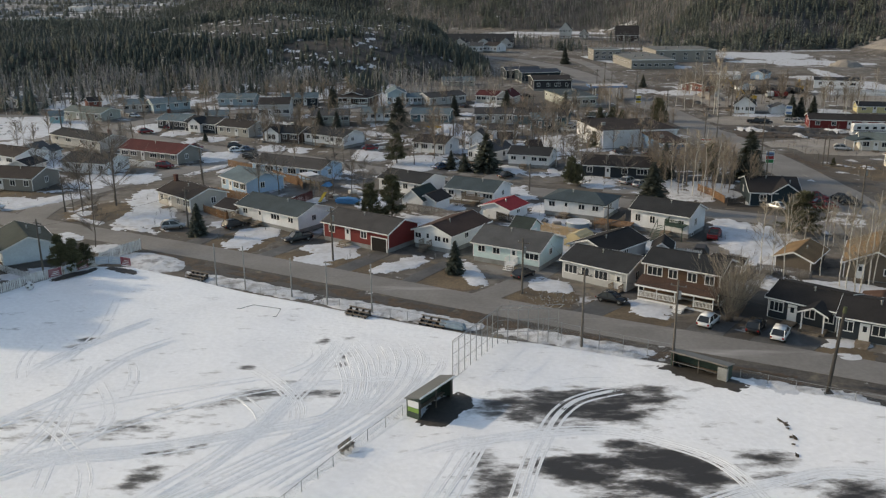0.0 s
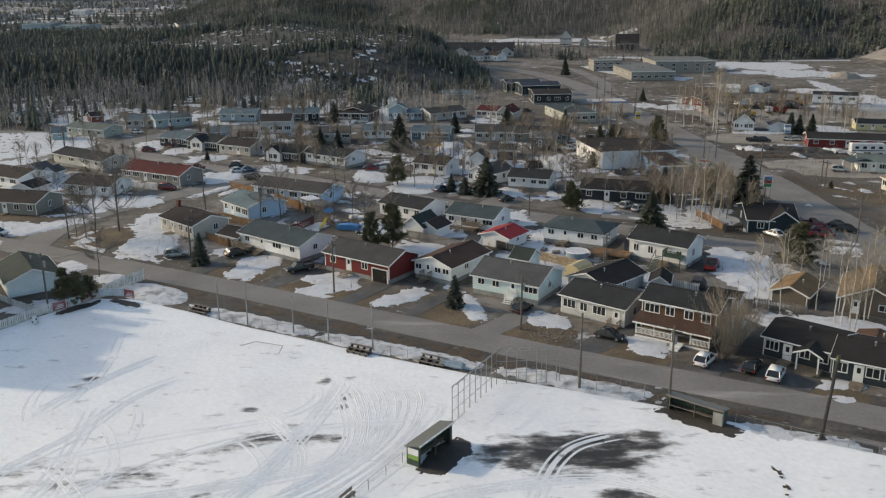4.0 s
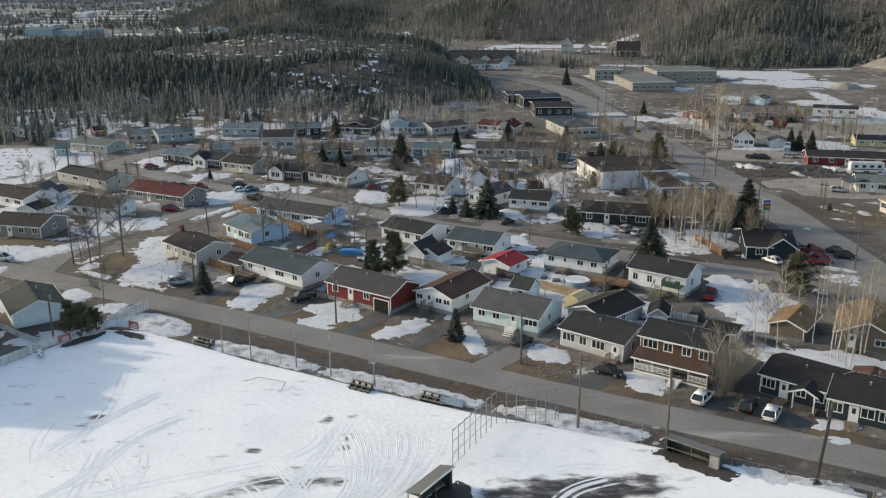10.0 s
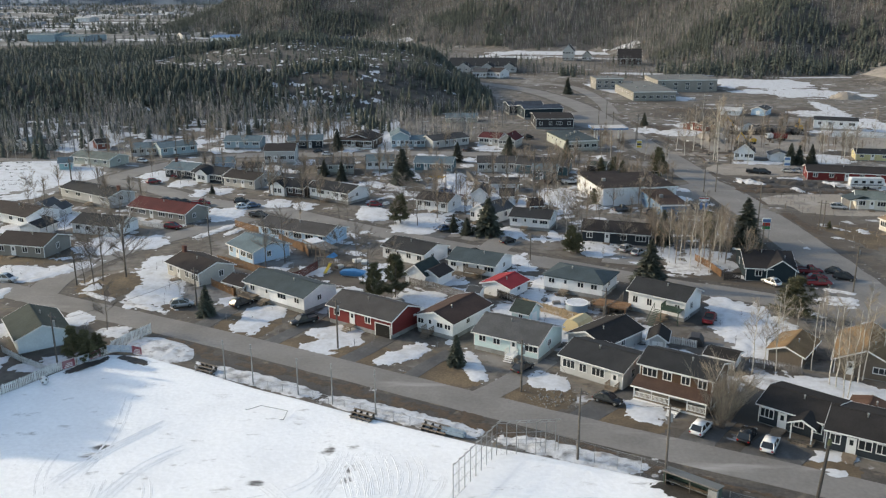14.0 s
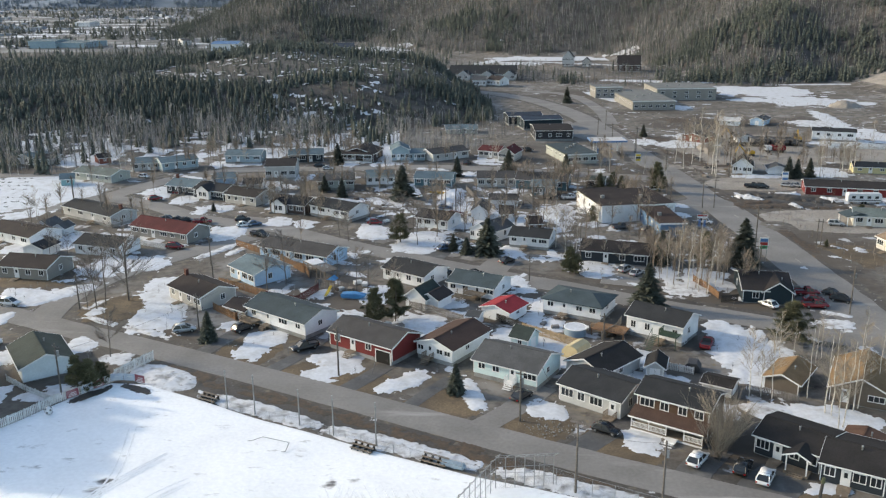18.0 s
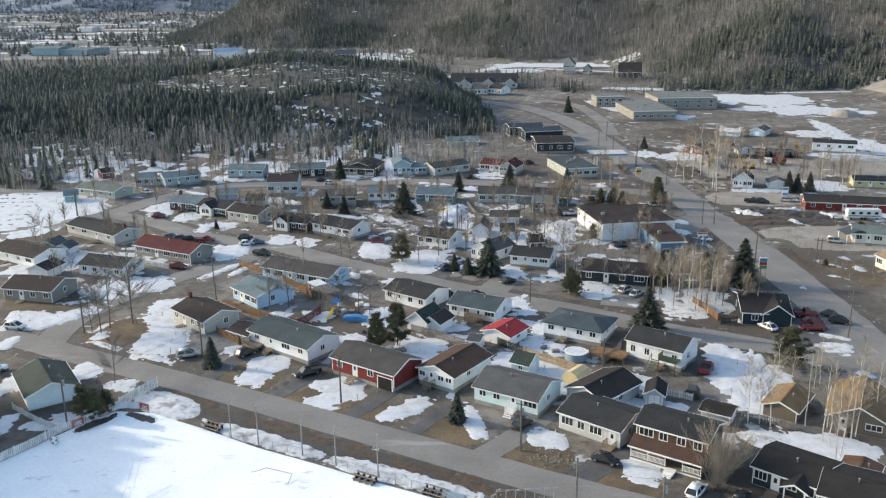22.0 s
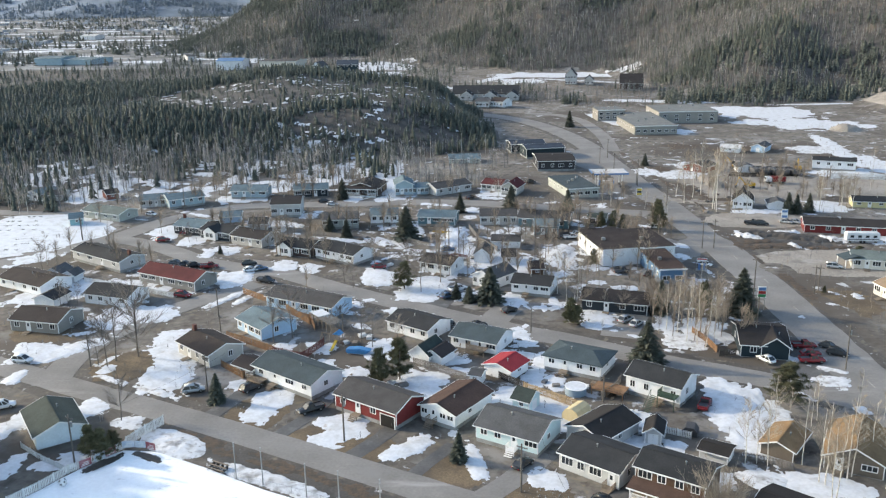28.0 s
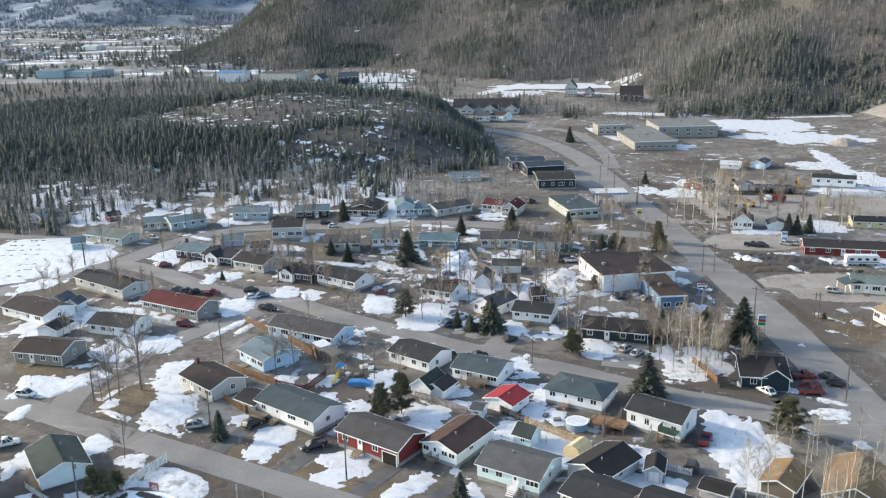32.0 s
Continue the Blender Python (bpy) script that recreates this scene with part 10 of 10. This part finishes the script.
for x, y, rx, ry, ang, high in ((83.0, 243.0, 9.5, 2.6, 2, 0.9), (97.0, 252.8, 8.5, 1.6, -6, 0.9), (82.0, 248.5, 6.0, 2.0, 14, 0.7), (99.0, 241.5, 6.0, 1.8, 4, 0.6), (77.0, 316.0, 3.5, 12.0, 5, 0.1), (73.0, 352.0, 4.5, 9.0, 8, 0.1), (86.0, 300.0, 9.0, 3.0, -4, 0.1), (60.0, 293.0, 3.5, 10.0, 8, 0.1), (112.0, 341.5, 15.0, 3.2, 0, 0.4), (120.0, 398.0, 16.0, 9.0, 0, 0.1), (152.0, 372.0, 12.0, 9.0, 0, 0.1), (95.0, 408.0, 10.0, 7.0, 0, 0.1)):
    patch("soil", x, y, rx, ry, ang, SOIL, 0.055, high, 0.45, into=soil)
tagged(link_mesh("dark_soil", soil, SOIL, smooth=True), "dark wet soil along the main street and its lots", "soil", kind="stuff")
# small remnants of snow in the yards
bits = bmesh.new()
for k in range(480):
    x, y = (rng.uniform(-125, 62), rng.uniform(132, 335)) if k % 2 else (rng.uniform(-35, 60), rng.uniform(190, 300))
    if off_street(x, y, 6.5) and y > 128 - x * 0.52:
        patch("snow_patch", x, y, rng.uniform(0.8, 3.6), rng.uniform(0.6, 2.1), rng.uniform(0, 180), SNOW, 0.03, 0.2, 0.6, into=bits)
for k in range(170):
    x, y = rng.uniform(64, 200), rng.uniform(180, 520)
    if off_street(x, y, 7) and not (y < 245 and x < 112) and smooth_noise(x, y, 26, 4.9) > 0.0:
        patch("snow_patch", x, y, rng.uniform(0.8, 4.5), rng.uniform(0.5, 1.8), rng.uniform(-40, 20), OLDSNOW, 0.05, 0.25, 0.7, into=bits)
tagged(link_mesh("snow_remnants", bits, SNOW, smooth=True), "small thawing remnants of snow in the yards", "snow", kind="stuff")
# snow left among the trees of the knoll
scraps = bmesh.new()
for k in range(620):
    a, r = rng.uniform(0, math.tau), math.sqrt(rng.random())
    x, y = -88 + math.cos(a) * r * 116, 480 + math.sin(a) * r * 50
    if k % 6 == 0:
        x, y = rng.uniform(-95, -8), rng.uniform(392, 428)
    if knoll(x, y) < 0.05 or smooth_noise(x, y, 24, 2.9) < -0.12:
        continue
    patch("snow_patch", x, y, rng.uniform(0.8, 3.6) * rng.uniform(0.5, 1.2), rng.uniform(0.6, 1.7), rng.uniform(-25, 25), SNOW, 0.3, 0.25, 0.9, into=scraps)
for k in range(40):
    x, y = rng.uniform(-190, -50), rng.uniform(330, 392)
    if clear_of_town(x, y):
        patch("snow_patch", x, y, rng.uniform(3, 8), rng.uniform(2, 5), rng.uniform(-25, 25), SNOW, 0.35, 0.25, 0.55, into=scraps)
for k in range(26):
    x, y = rng.uniform(-200, 480), rng.uniform(760, 1150)
    if height(x, y) > 8:
        patch("snow_patch", x, y, rng.uniform(1.5, 4), rng.uniform(1, 2.5), rng.uniform(-40, 40), SNOW, 0.5, 0.3, 0.5, into=scraps)

# unseen spruces added out of view west of the field, to shade the snow
for x, y, h in ((-84, 104, 16), (-86, 107, 17), (-83, 109, 16), (-86, 112, 17), (-88, 115, 17), (-90, 119, 18), (-93, 123, 20), (-96, 128, 21), (-90, 113, 18), (-92, 118, 19), (-89, 109, 17), (-95, 119, 20), (-98, 122, 21)):
    spruce(x, y, h, 1.35)
for k in range(110):
    y = rng.uniform(960, 2800)
    x = -y * rng.uniform(0.24, 0.62)
    if height(x, y) < 1:
        patch("snow_patch", x, y, rng.uniform(14, 60), rng.uniform(6, 22), rng.uniform(-20, 20), SNOW, 0.4, 0.2, 0.5, into=scraps)
tagged(link_mesh("snow_scraps", scraps, SNOW, smooth=True), "thawing scraps of snow among woods and valley lots", "snow", kind="stuff")
# far town on the valley floor, and the ridge beyond it, coloured blue for haze
rng = random.Random(21)
bm = bmesh.new()
for k in range(620):
    y = rng.uniform(1000, 2900)
    x = -0.25 * y - rng.uniform(0, 0.36) * y
    if smooth_noise(x, y, 220, 4.4) < -0.05:
        continue
    if height(x, y) > 2:
        continue
    w, d, h = rng.uniform(5, 12) * (1 + (rng.random() < 0.12)), rng.uniform(5, 11), rng.uniform(2.5, 5)
    box(bm, -w / 2, -d / 2, -2, w / 2, d / 2, h, pose(x, y, height(x, y), 0, 0, rng.uniform(-30, 30)))
FARTOWN = tree_material("far_pale_buildings", (0.52, 0.54, 0.56), (0.22, 0.24, 0.27), 0.8)
tagged(link_mesh("far_town", bm, FARTOWN), "far pale buildings scattered over the valley floor", "town", kind="stuff")
# distance haze is painted into the ridge colours as blue-grey
RIDGE = material("haze_tinted_ridge", (0.17, 0.215, 0.27), 0.95, second=(0.23, 0.275, 0.33), scale=160.0, fine=0.02, spread=0.25, bump=0.0)
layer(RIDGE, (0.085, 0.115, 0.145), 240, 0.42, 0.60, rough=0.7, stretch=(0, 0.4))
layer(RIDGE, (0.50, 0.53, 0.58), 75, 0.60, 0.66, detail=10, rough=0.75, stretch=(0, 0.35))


def ridge_height(x, y):
    swell = 1 + 0.55 * smooth_noise(x, y, 700, 5.2) + 0.35 * smooth_noise(x, y, 260, 1.7) + 0.15 * smooth_noise(x, y, 110, 8.3)
    return max(-3.0, 0.20 * (y - 2950 + 160 * smooth_noise(x, y, 400, 2.7)) * swell)


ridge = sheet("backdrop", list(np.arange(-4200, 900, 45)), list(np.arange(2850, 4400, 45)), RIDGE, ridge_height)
slope_wood = []
for k in range(7000):
    y = rng.uniform(2880, 3900)
    x = -y * rng.uniform(0.16, 0.62)
    if smooth_noise(x, y, 150, 3.6) + 0.5 * smooth_noise(x, y, 50, 9.2) > -0.08:
        slope_wood.append((x, y, rng.uniform(9, 17), rng.uniform(1.6, 2.6)))
# the ridge trees carry the same painted haze tint
RIDGEWOOD = tree_material("haze_tinted_wood", (0.115, 0.150, 0.185), (0.15, 0.19, 0.225))
forest("ridge_wood", slope_wood, CONFAR, RIDGEWOOD, "far woods on a ridge across the valley, tinted for haze", ridge_height)
tagged(ridge, "wooded ridge across the valley, coloured blue for haze", "ridge", kind="structure")
